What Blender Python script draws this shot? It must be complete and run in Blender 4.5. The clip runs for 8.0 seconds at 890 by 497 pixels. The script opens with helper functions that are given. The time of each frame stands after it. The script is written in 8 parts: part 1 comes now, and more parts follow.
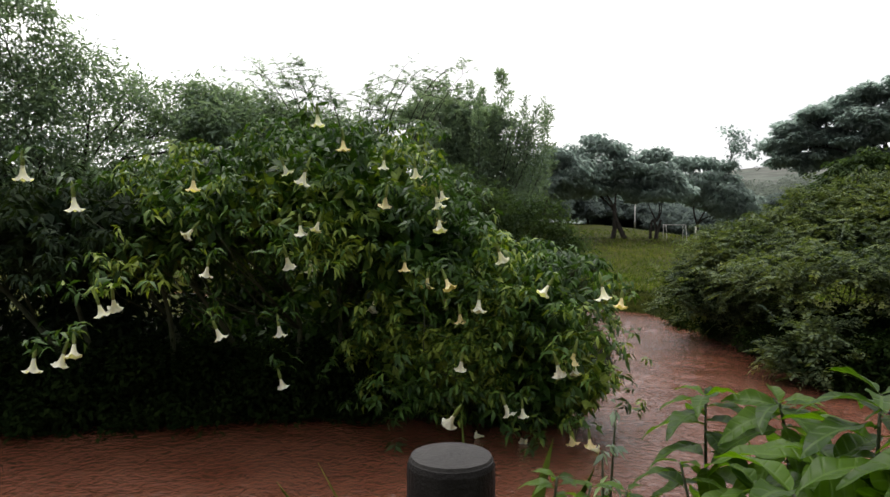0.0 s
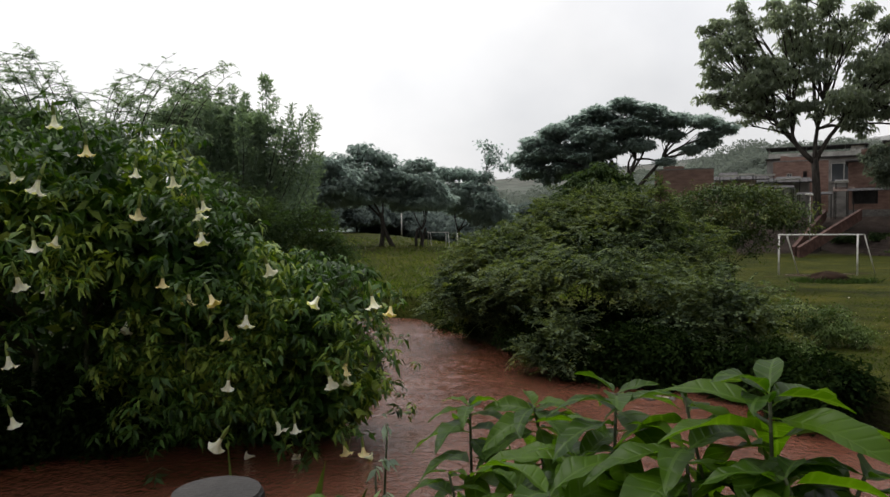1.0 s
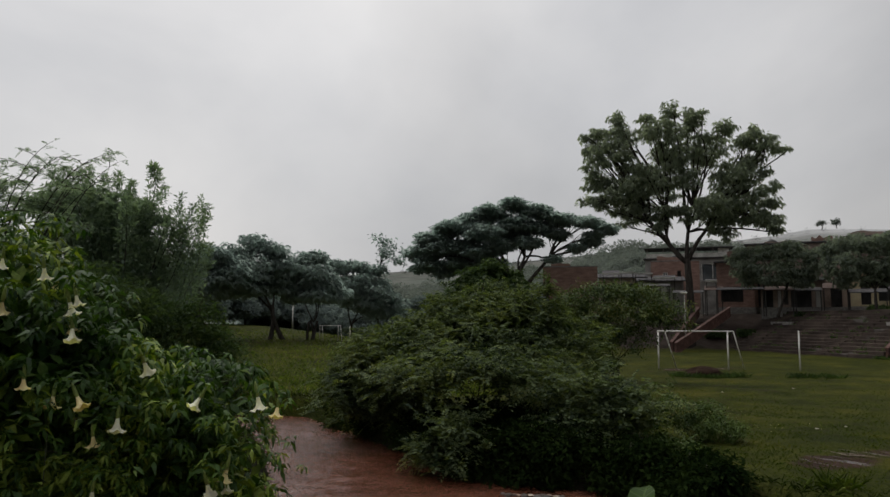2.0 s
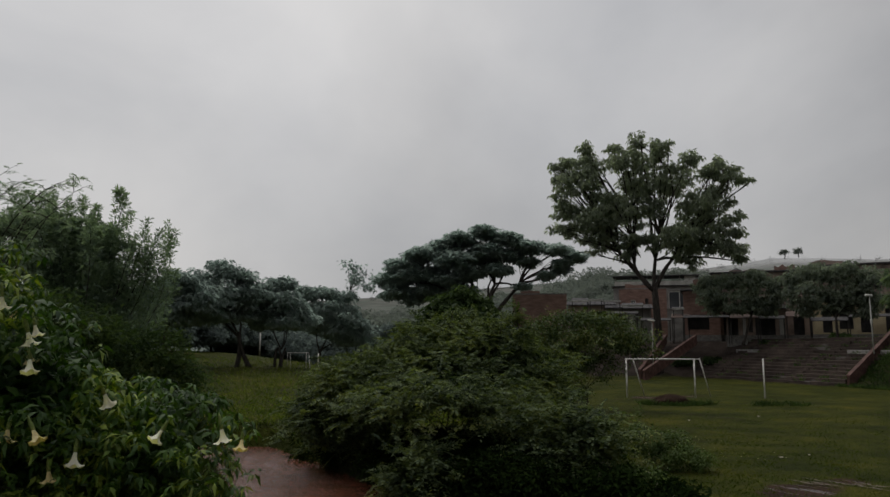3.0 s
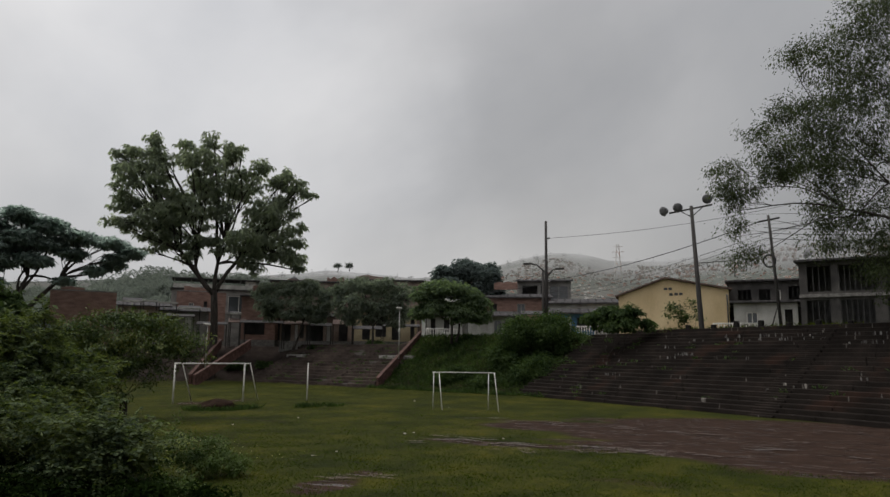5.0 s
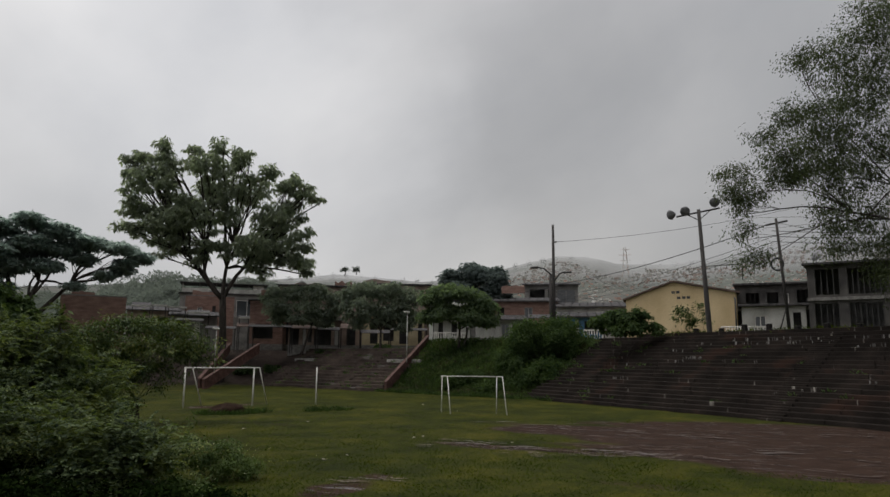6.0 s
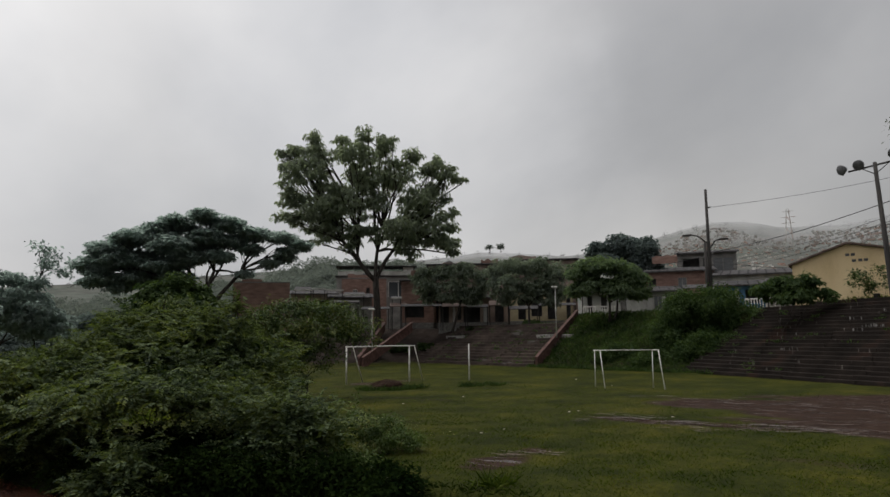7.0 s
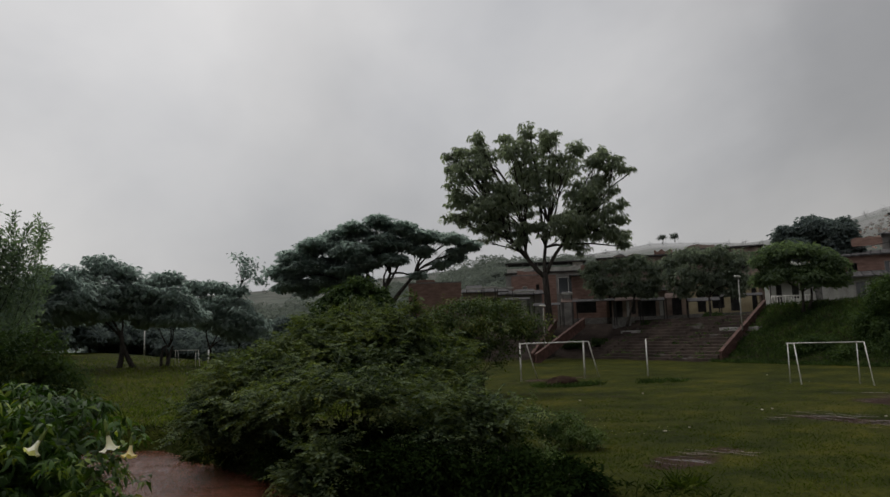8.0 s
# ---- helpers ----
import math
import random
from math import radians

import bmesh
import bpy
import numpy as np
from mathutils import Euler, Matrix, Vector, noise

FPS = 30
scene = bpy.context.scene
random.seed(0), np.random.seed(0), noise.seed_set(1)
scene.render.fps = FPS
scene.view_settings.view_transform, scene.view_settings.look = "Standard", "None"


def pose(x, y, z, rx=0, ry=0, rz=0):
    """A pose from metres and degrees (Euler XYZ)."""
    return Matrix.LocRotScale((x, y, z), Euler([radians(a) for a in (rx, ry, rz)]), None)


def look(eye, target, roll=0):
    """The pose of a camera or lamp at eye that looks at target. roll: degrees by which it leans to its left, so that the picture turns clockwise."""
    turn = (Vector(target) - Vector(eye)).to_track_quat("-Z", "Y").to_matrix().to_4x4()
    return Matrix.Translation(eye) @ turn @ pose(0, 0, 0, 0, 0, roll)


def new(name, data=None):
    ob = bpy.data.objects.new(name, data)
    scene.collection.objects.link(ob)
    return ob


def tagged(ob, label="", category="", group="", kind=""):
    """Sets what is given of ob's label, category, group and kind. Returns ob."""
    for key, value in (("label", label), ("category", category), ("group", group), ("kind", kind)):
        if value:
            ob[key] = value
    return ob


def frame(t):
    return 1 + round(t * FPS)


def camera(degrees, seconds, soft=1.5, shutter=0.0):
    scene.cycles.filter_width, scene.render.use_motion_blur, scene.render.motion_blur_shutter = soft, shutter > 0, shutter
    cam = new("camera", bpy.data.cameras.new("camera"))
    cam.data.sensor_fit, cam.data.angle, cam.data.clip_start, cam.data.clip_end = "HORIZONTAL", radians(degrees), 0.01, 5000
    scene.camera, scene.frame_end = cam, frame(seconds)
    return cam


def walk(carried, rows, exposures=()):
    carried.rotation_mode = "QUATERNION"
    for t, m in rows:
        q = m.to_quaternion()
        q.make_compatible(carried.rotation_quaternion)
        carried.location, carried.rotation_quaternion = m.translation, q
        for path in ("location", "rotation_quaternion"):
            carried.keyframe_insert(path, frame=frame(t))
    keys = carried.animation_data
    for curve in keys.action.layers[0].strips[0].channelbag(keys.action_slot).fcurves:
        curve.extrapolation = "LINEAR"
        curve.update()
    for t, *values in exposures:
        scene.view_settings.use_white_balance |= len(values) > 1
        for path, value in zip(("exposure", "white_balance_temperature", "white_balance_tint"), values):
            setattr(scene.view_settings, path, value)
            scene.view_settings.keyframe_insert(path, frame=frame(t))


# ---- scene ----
cam = camera(64.6, 8.0)

PATH = [
    (0, (-0.138, -0.004, 2.501), (-0.064, 1.993, 2.42), 0.3),
    (0.5, (-0.148, 0.067, 2.508), (0.409, 1.985, 2.401), -0.4),
    (1, (-0.129, 0.019, 2.528), (0.578, 1.889, 2.471), -0.3),
    (1.5, (-0.098, 0.011, 2.569), (0.763, 1.814, 2.657), -0.5),
    (1.7, (-0.109, 0.002, 2.581), (0.824, 1.765, 2.728), -0.3),
    (2.8, (-0.146, -0.033, 2.645), (0.86, 1.676, 2.906), 0.4),
    (3, (-0.122, -0.034, 2.648), (0.92, 1.651, 2.928), 0.3),
    (3.5, (0.006, -0.019, 2.645), (1.348, 1.439, 2.912), 1.2),
    (4, (0.137, 0.015, 2.645), (1.747, 1.166, 2.933), 0.6),
    (4.5, (0.221, 0.009, 2.645), (1.97, 0.93, 2.944), 1.2),
    (4.7, (0.221, 0.005, 2.647), (2.004, 0.859, 2.943), 0.8),
    (5.8, (0.026, -0.032, 2.668), (1.857, 0.708, 2.984), 0.9),
    (6, (-0.001, -0.027, 2.668), (1.801, 0.783, 2.98), 0.6),
    (6.5, (-0.033, 0.014, 2.664), (1.694, 0.985, 2.933), -0.2),
    (7, (-0.048, 0.047, 2.658), (1.559, 1.213, 2.904), -0.7),
    (7.5, (-0.103, 0.045, 2.657), (1.395, 1.347, 2.905), -0.6),
    (8, (-0.153, 0.044, 2.666), (1.133, 1.556, 2.913), -1.8),
]
EXPOSURES = [(0.0, 1.12), (0.5, 0.82), (1.0, 0.64), (1.5, 0.19), (1.7, 0.08), (3.0, -0.29), (3.5, -0.34), (4.0, -0.12), (4.5, 0.04), (6.0, 0.12), (7.0, 0.08), (8.0, -0.19)]
walk(cam, [(t, look(eye, target, roll)) for t, eye, target, roll in PATH], EXPOSURES)

# ---- world and sun: a rain-grey overcast sky ----
SUN_AZ, SUN_EL = radians(-25), radians(68)
world = bpy.data.worlds.new("overcast_sky")
scene.world = world
world.use_nodes = True
wn, wl = world.node_tree.nodes, world.node_tree.links
wn.clear()
w_out = wn.new("ShaderNodeOutputWorld")
w_bg = wn.new("ShaderNodeBackground")
w_bg.inputs["Strength"].default_value = 0.12
w_sky = wn.new("ShaderNodeTexSky")
w_sky.sky_type, w_sky.sun_disc = "NISHITA", False
w_sky.sun_elevation, w_sky.sun_rotation = SUN_EL, SUN_AZ
w_sky.dust_density, w_sky.air_density = 4.0, 1.5
w_co = wn.new("ShaderNodeTexCoord")
w_map = wn.new("ShaderNodeMapping")
w_map.inputs["Scale"].default_value = (1.0, 1.0, 1.3)
w_map.inputs["Location"].default_value = (0.35, 0.1, 0.6)
w_no = wn.new("ShaderNodeTexNoise")
w_no.inputs["Scale"].default_value = 1.5
w_no.inputs["Detail"].default_value = 6.0
w_no.inputs["Roughness"].default_value = 0.5
w_no.inputs["Distortion"].default_value = 0.35
w_ramp = wn.new("ShaderNodeValToRGB")
w_ramp.color_ramp.elements[0].position, w_ramp.color_ramp.elements[0].color = 0.35, (3.9, 3.92, 4.05, 1)
w_ramp.color_ramp.elements[1].position, w_ramp.color_ramp.elements[1].color = 0.67, (5.6, 5.5, 5.46, 1)
# the cloud layer is thinner, and so brighter, towards the sun
w_dot = wn.new("ShaderNodeVectorMath")
w_dot.operation = "DOT_PRODUCT"
w_dot.inputs[1].default_value = (math.sin(SUN_AZ) * math.cos(radians(55)), math.cos(SUN_AZ) * math.cos(radians(55)), math.sin(radians(55)))
w_rng = wn.new("ShaderNodeMapRange")
w_rng.inputs["From Min"].default_value, w_rng.inputs["From Max"].default_value = -0.3, 1.0
w_rng.inputs["To Min"].default_value, w_rng.inputs["To Max"].default_value = 0.6, 1.36
# the unseen far side of the sky is dimmed, added to cut frontal light
w_low = wn.new("ShaderNodeMapRange")
w_low.interpolation_type = "SMOOTHSTEP"
w_low.inputs["From Min"].default_value, w_low.inputs["From Max"].default_value = -0.6, 0.05
w_low.inputs["To Min"].default_value, w_low.inputs["To Max"].default_value = 0.22, 1.0
w_all = wn.new("ShaderNodeMath")
w_all.operation = "MULTIPLY"
w_mul = wn.new("ShaderNodeMix")
w_mul.data_type, w_mul.blend_type = "RGBA", "MULTIPLY"
w_mul.inputs[0].default_value = 1.0
w_mix = wn.new("ShaderNodeMix")
w_mix.data_type = "RGBA"
w_mix.inputs[0].default_value = 0.94
# broad thin and thick places in the cloud layer: azimuth, elevation, half width in degrees, share of brightness
CLOUDS = [(52, 20, 11, 0.1), (56, 16, 8, 0.06), (45, 25, 9, 0.075), (27, 17, 11, 0.08), (37, 20, 9, -0.05), (36, 25, 9, -0.04), (67, 22, 12, -0.124), (78, 17, 12, -0.062), (90, 21, 14, -0.099), (31, 12, 8, -0.062), (62, 11, 9, 0.04), (84, 8, 9, 0.04)]
w_ragged = wn.new("ShaderNodeTexNoise")
w_ragged.inputs["Scale"].default_value, w_ragged.inputs["Detail"].default_value = 5.0, 4.0
w_off = wn.new("ShaderNodeVectorMath")
w_off.operation = "SUBTRACT"
w_off.inputs[1].default_value = (0.5, 0.5, 0.5)
w_shift = wn.new("ShaderNodeVectorMath")
w_shift.operation = "MULTIPLY_ADD"
w_shift.inputs[1].default_value = (0.3, 0.3, 0.3)
w_unit = wn.new("ShaderNodeVectorMath")
w_unit.operation = "NORMALIZE"
wl.new(w_co.outputs["Generated"], w_ragged.inputs["Vector"])
wl.new(w_ragged.outputs["Color"], w_off.inputs[0])
wl.new(w_off.outputs[0], w_shift.inputs[0]), wl.new(w_co.outputs["Generated"], w_shift.inputs[2])
wl.new(w_shift.outputs[0], w_unit.inputs[0])
w_sum = None
for az, el, wide, share in CLOUDS:
    near_dir, fall, total = wn.new("ShaderNodeVectorMath"), wn.new("ShaderNodeMapRange"), wn.new("ShaderNodeMath")
    near_dir.operation, fall.interpolation_type = "DOT_PRODUCT", "SMOOTHSTEP"
    near_dir.inputs[1].default_value = (math.sin(radians(az)) * math.cos(radians(el)), math.cos(radians(az)) * math.cos(radians(el)), math.sin(radians(el)))
    fall.inputs["From Min"].default_value, fall.inputs["From Max"].default_value = math.cos(radians(wide * 1.8)), 1.0
    fall.inputs["To Max"].default_value = share
    total.inputs[1].default_value = 1.0
    wl.new(w_unit.outputs[0], near_dir.inputs[0]), wl.new(near_dir.outputs["Value"], fall.inputs["Value"])
    wl.new(fall.outputs[0], total.inputs[0])
    if w_sum is not None:
        wl.new(w_sum, total.inputs[1])
    w_sum = total.outputs[0]
w_cloud = wn.new("ShaderNodeMath")
w_cloud.operation = "MULTIPLY"
wl.new(w_co.outputs["Generated"], w_map.inputs["Vector"])
wl.new(w_map.outputs[0], w_no.inputs["Vector"])
wl.new(w_no.outputs["Fac"], w_ramp.inputs["Fac"])
wl.new(w_co.outputs["Generated"], w_dot.inputs[0])
wl.new(w_dot.outputs["Value"], w_rng.inputs["Value"])
wl.new(w_ramp.outputs["Color"], w_mul.inputs[6])
wl.new(w_dot.outputs["Value"], w_low.inputs["Value"])
wl.new(w_rng.outputs[0], w_all.inputs[0]), wl.new(w_low.outputs[0], w_all.inputs[1])
wl.new(w_all.outputs[0], w_cloud.inputs[0]), wl.new(w_sum, w_cloud.inputs[1])
wl.new(w_cloud.outputs[0], w_mul.inputs[7])
wl.new(w_sky.outputs[0], w_mix.inputs[6])
wl.new(w_mul.outputs[2], w_mix.inputs[7])
wl.new(w_mix.outputs[2], w_bg.inputs["Color"])
wl.new(w_bg.outputs[0], w_out.inputs["Surface"])

sun = new("sun", bpy.data.lights.new("sun", "SUN"))
sun.data.energy, sun.data.angle, sun.data.color = 1.35, radians(40), (1.0, 0.97, 0.93)
sun.matrix_world = look((40 * math.sin(SUN_AZ) * math.cos(SUN_EL), 40 * math.cos(SUN_AZ) * math.cos(SUN_EL), 40 * math.sin(SUN_EL)), (0, 0, 0))


# ---- materials ----
def ramp_mat(name, colours, scale=3.0, rough=0.8, bump=0.3, fine=40.0, spec=0.3, stretch=(1, 1, 1), per_object=0.0, per_island=0.0, through_light=0.0, rough_var=0.0, metal=0.0, glow=(1.6, 1.7, 0.5)):
    """A two-scale mottled surface: broad stains between the colours, fine grain in tone and relief."""
    m = bpy.data.materials.new(name)
    m.use_nodes = True
    n, l = m.node_tree.nodes, m.node_tree.links
    b = n["Principled BSDF"]
    co = n.new("ShaderNodeTexCoord")
    mp = n.new("ShaderNodeMapping")
    mp.inputs["Scale"].default_value = stretch
    l.new(co.outputs["Object"], mp.inputs["Vector"])
    big = n.new("ShaderNodeTexNoise")
    big.inputs["Scale"].default_value, big.inputs["Detail"].default_value = scale, 5.0
    l.new(mp.outputs[0], big.inputs["Vector"])
    small = n.new("ShaderNodeTexNoise")
    small.inputs["Scale"].default_value, small.inputs["Detail"].default_value = fine, 3.0
    l.new(mp.outputs[0], small.inputs["Vector"])
    r = n.new("ShaderNodeValToRGB")
    els = r.color_ramp.elements
    while len(els) < len(colours):
        els.new(0.5)
    for i, c in enumerate(colours):
        els[i].position = 0.28 + 0.44 * i / max(1, len(colours) - 1)
        els[i].color = (*c, 1)
    fac = big.outputs["Fac"]
    source = None
    if per_object:
        source = n.new("ShaderNodeObjectInfo").outputs["Random"]
    if per_island:
        source = n.new("ShaderNodeNewGeometry").outputs["Random Per Island"]
    if source is not None:
        mr = n.new("ShaderNodeMapRange")
        k = per_object or per_island
        mr.inputs["To Min"].default_value, mr.inputs["To Max"].default_value = -k, k
        l.new(source, mr.inputs["Value"])
        add = n.new("ShaderNodeMath")
        l.new(fac, add.inputs[0]), l.new(mr.outputs[0], add.inputs[1])
        fac = add.outputs[0]
    l.new(fac, r.inputs["Fac"])
    tone = n.new("ShaderNodeMapRange")
    tone.inputs["From Min"].default_value, tone.inputs["From Max"].default_value = 0.3, 0.7
    tone.inputs["To Min"].default_value, tone.inputs["To Max"].default_value = 0.72, 1.25
    l.new(small.outputs["Fac"], tone.inputs["Value"])
    mul = n.new("ShaderNodeMix")
    mul.data_type, mul.blend_type = "RGBA", "MULTIPLY"
    mul.inputs[0].default_value = 1.0
    l.new(r.outputs["Color"], mul.inputs[6]), l.new(tone.outputs[0], mul.inputs[7])
    l.new(mul.outputs[2], b.inputs["Base Color"])
    b.inputs["Roughness"].default_value = rough
    b.inputs["Specular IOR Level"].default_value = spec
    b.inputs["Metallic"].default_value = metal
    if rough_var:
        rr = n.new("ShaderNodeMapRange")
        rr.inputs["From Min"].default_value, rr.inputs["From Max"].default_value = 0.35, 0.65
        rr.inputs["To Min"].default_value, rr.inputs["To Max"].default_value = max(0.03, rough - rough_var), min(1, rough + rough_var)
        l.new(big.outputs["Fac"], rr.inputs["Value"])
        l.new(rr.outputs[0], b.inputs["Roughness"])
    if bump:
        bp = n.new("ShaderNodeBump")
        bp.inputs["Strength"].default_value, bp.inputs["Distance"].default_value = bump, 0.03
        l.new(small.outputs["Fac"], bp.inputs["Height"])
        l.new(bp.outputs[0], b.inputs["Normal"])
    if through_light:
        tr = n.new("ShaderNodeBsdfTranslucent")
        warm = n.new("ShaderNodeMix")
        warm.data_type, warm.blend_type = "RGBA", "MULTIPLY"
        warm.inputs[0].default_value = 1.0
        warm.inputs[7].default_value = (*glow, 1)
        l.new(mul.outputs[2], warm.inputs[6])
        l.new(warm.outputs[2], tr.inputs["Color"])
        ms = n.new("ShaderNodeMixShader")
        ms.inputs[0].default_value = through_light
        l.new(b.outputs[0], ms.inputs[1]), l.new(tr.outputs[0], ms.inputs[2])
        l.new(ms.outputs[0], n["Material Output"].inputs["Surface"])
    return m


def leaf_mat(name, dark, light, rough=0.42, spec=0.35, through_light=0.2, yellow=0.0, glow=(1.6, 1.7, 0.5)):
    cols = [dark, tuple((a + b) / 2 for a, b in zip(dark, light)), light]
    if yellow:
        cols.append(tuple(yellow))
    return ramp_mat(name, cols, scale=0.7, rough=rough, bump=0.0, fine=25.0, spec=spec, per_island=0.16, through_light=through_light, glow=glow)


M_BUSH = leaf_mat("trumpet_bush_leaf", (0.00968, 0.0323, 0.00646), (0.05, 0.105, 0.0161), yellow=(0.2, 0.26, 0.04), through_light=0.24, rough=0.5, spec=0.25)
M_BUSH_DULL = leaf_mat("dull_bush_leaf", (0.007, 0.0168, 0.007), (0.0294, 0.0462, 0.0182), rough=0.7, spec=0.1, through_light=0.2)
# mist is put into this leaf colour, several times paler than the near bush
M_BUSH_FAR = leaf_mat("mist_paled_leaf", (0.116, 0.163, 0.131), (0.232, 0.311, 0.221), through_light=0.5, spec=0.3, rough=0.6, glow=(1.4, 1.45, 0.85))
M_SHRUB = leaf_mat("bank_shrub_leaf", (0.016, 0.03, 0.016), (0.115, 0.148, 0.075), rough=0.6, spec=0.1, yellow=(0.14, 0.165, 0.045), through_light=0.28)
M_YGREEN = leaf_mat("yellow_green_leaf", (0.0203, 0.0405, 0.0169), (0.0929, 0.127, 0.0421), yellow=(0.17, 0.18, 0.055), rough=0.55, spec=0.2)
# far tree leaves: haze is put into the base colours, paler than near foliage
M_TREE = leaf_mat("tree_leaf", (0.173, 0.202, 0.173), (0.275, 0.31, 0.246), through_light=0.72, spec=0.1, rough=0.75, glow=(1.4, 1.45, 1.0))
M_TREE_BLUE = leaf_mat("hazy_far_tree_leaf", (0.25, 0.29, 0.285), (0.29, 0.33, 0.32), through_light=0.8, spec=0.02, rough=0.9, glow=(1.3, 1.4, 1.25))
M_TREE_DULL = leaf_mat("dull_street_tree_leaf", (0.128, 0.154, 0.133), (0.208, 0.24, 0.189), through_light=0.62, spec=0.06, rough=0.8, glow=(1.35, 1.4, 1.05))
M_ROUND = leaf_mat("dense_round_tree_leaf", (0.101, 0.124, 0.127), (0.155, 0.189, 0.182), through_light=0.55, spec=0.04, rough=0.85, glow=(1.3, 1.35, 1.15))
M_SPREAD = leaf_mat("spreading_tree_leaf", (0.035, 0.045, 0.028), (0.08, 0.1, 0.05), through_light=0.5, spec=0.08, rough=0.7, glow=(1.35, 1.4, 0.9))
# this street tree's leaf colour is lifted for haze too
M_TREE_BRIGHT = leaf_mat("round_street_tree_leaf", (0.0775, 0.106, 0.075), (0.15, 0.2, 0.112), through_light=0.6, spec=0.08, rough=0.7, glow=(1.35, 1.45, 0.85))
# near-black: the shade of the bank's hollows is put into the leaf colour
M_WEED = leaf_mat("shade_dark_weed_leaf", (0.00375, 0.009, 0.003), (0.018, 0.03, 0.00825), rough=0.8, spec=0.0)
M_BANKGRASS = leaf_mat("bank_grass_blade", (0.014, 0.0266, 0.007), (0.063, 0.091, 0.0252), through_light=0.2, rough=0.75, spec=0.05)
M_GRASS = leaf_mat("grass_blade", (0.024, 0.048, 0.005), (0.078, 0.108, 0.012), through_light=0.2, yellow=(0.13, 0.13, 0.03), rough=0.75, spec=0.08)
M_ROUGH = leaf_mat("rough_grass_blade", (0.05, 0.085, 0.018), (0.15, 0.2, 0.045), through_light=0.25, yellow=(0.22, 0.24, 0.08), rough=0.75, spec=0.08)
M_SLOPE = leaf_mat("rank_slope_leaf", (0.0223, 0.0425, 0.0182), (0.0759, 0.113, 0.0425), through_light=0.4, spec=0.1, rough=0.7, glow=(1.4, 1.5, 0.7))
# haze is put into this leaf colour: pale, grey, hardly any contrast
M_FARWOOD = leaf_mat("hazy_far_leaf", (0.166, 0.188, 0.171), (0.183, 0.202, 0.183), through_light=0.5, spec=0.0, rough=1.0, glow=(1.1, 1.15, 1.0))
M_FIELDWEED = leaf_mat("pitch_edge_weed_leaf", (0.0225, 0.045, 0.015), (0.0938, 0.138, 0.04), rough=0.6, spec=0.15)
M_BARK = ramp_mat("bark", [(0.0182, 0.0156, 0.0143), (0.0455, 0.039, 0.0338), (0.0715, 0.065, 0.0572)], 6, 0.9, 0.6, 60, stretch=(1, 1, 0.25), spec=0.1)
M_TWIG = ramp_mat("green_brown_stem", [(0.025, 0.03, 0.013), (0.055, 0.065, 0.027)], 8, 0.7, 0.3, 60)
M_PETAL = ramp_mat("cream_petal", [(0.578, 0.544, 0.357), (0.697, 0.68, 0.561), (0.731, 0.722, 0.646)], 3, 0.5, 0.0, 7, per_object=0.12, through_light=0.3)
M_PETAL_OLD = ramp_mat("yellowed_petal", [(0.62, 0.5, 0.22), (0.78, 0.68, 0.4)], 4, 0.55, 0.0, 9, per_object=0.12, through_light=0.25)
M_CALYX = ramp_mat("pale_green_calyx", [(0.10, 0.16, 0.03), (0.22, 0.27, 0.07)], 8, 0.5, 0.1, 60)
M_CONCRETE = ramp_mat("weathered_concrete", [(0.10, 0.095, 0.09), (0.2, 0.19, 0.18), (0.27, 0.26, 0.24)], 5, 0.85, 0.5, 90)
M_POST = ramp_mat("wet_concrete_post", [(0.005, 0.0045, 0.0042), (0.010, 0.0085, 0.008), (0.018, 0.016, 0.0145)], 9, 0.6, 0.2, 120, rough_var=0.2, spec=0.15)
M_WHITE = ramp_mat("chipped_white_paint", [(0.34, 0.32, 0.28), (0.62, 0.6, 0.56), (0.74, 0.73, 0.7)], 2.5, 0.5, 0.15, 40)
M_STEEL = ramp_mat("grey_steel", [(0.084, 0.084, 0.087), (0.168, 0.168, 0.174)], 4, 0.45, 0.1, 50, spec=0.5, metal=0.4)
M_DARKWOOD = ramp_mat("dark_pole_wood", [(0.0245, 0.0224, 0.0224), (0.0595, 0.0546, 0.0504)], 4, 0.85, 0.4, 50, stretch=(1, 1, 0.1))
M_RED = ramp_mat("worn_red_painted_wall", [(0.042, 0.024, 0.0204), (0.084, 0.0408, 0.0324), (0.132, 0.078, 0.0648)], 2.5, 0.75, 0.3, 40)
M_BRICK = ramp_mat("far_brickwork", [(0.146, 0.0872, 0.0729), (0.226, 0.138, 0.111), (0.292, 0.19, 0.158)], 1.2, 0.85, 0.5, 14, stretch=(1, 1, 3))
M_BROWN = ramp_mat("dull_brown_render", [(0.151, 0.113, 0.0945), (0.274, 0.208, 0.174), (0.378, 0.302, 0.255)], 0.9, 0.85, 0.3, 25)
M_PALE = ramp_mat("stained_pale_render", [(0.22, 0.21, 0.19), (0.42, 0.41, 0.38), (0.56, 0.55, 0.52)], 0.8, 0.8, 0.2, 25, stretch=(1, 1, 0.4))
M_YELLOW = ramp_mat("yellow_ochre_render", [(0.48, 0.36, 0.2), (0.6, 0.46, 0.27), (0.68, 0.54, 0.33)], 0.5, 0.8, 0.2, 90, stretch=(1, 1, 0.5))
M_CREAM = ramp_mat("cream_render", [(0.338, 0.273, 0.163), (0.52, 0.442, 0.286)], 0.8, 0.8, 0.2, 25)
M_GREYWALL = ramp_mat("grey_render", [(0.115, 0.108, 0.104), (0.209, 0.2, 0.189), (0.284, 0.27, 0.257)], 0.8, 0.85, 0.2, 25)
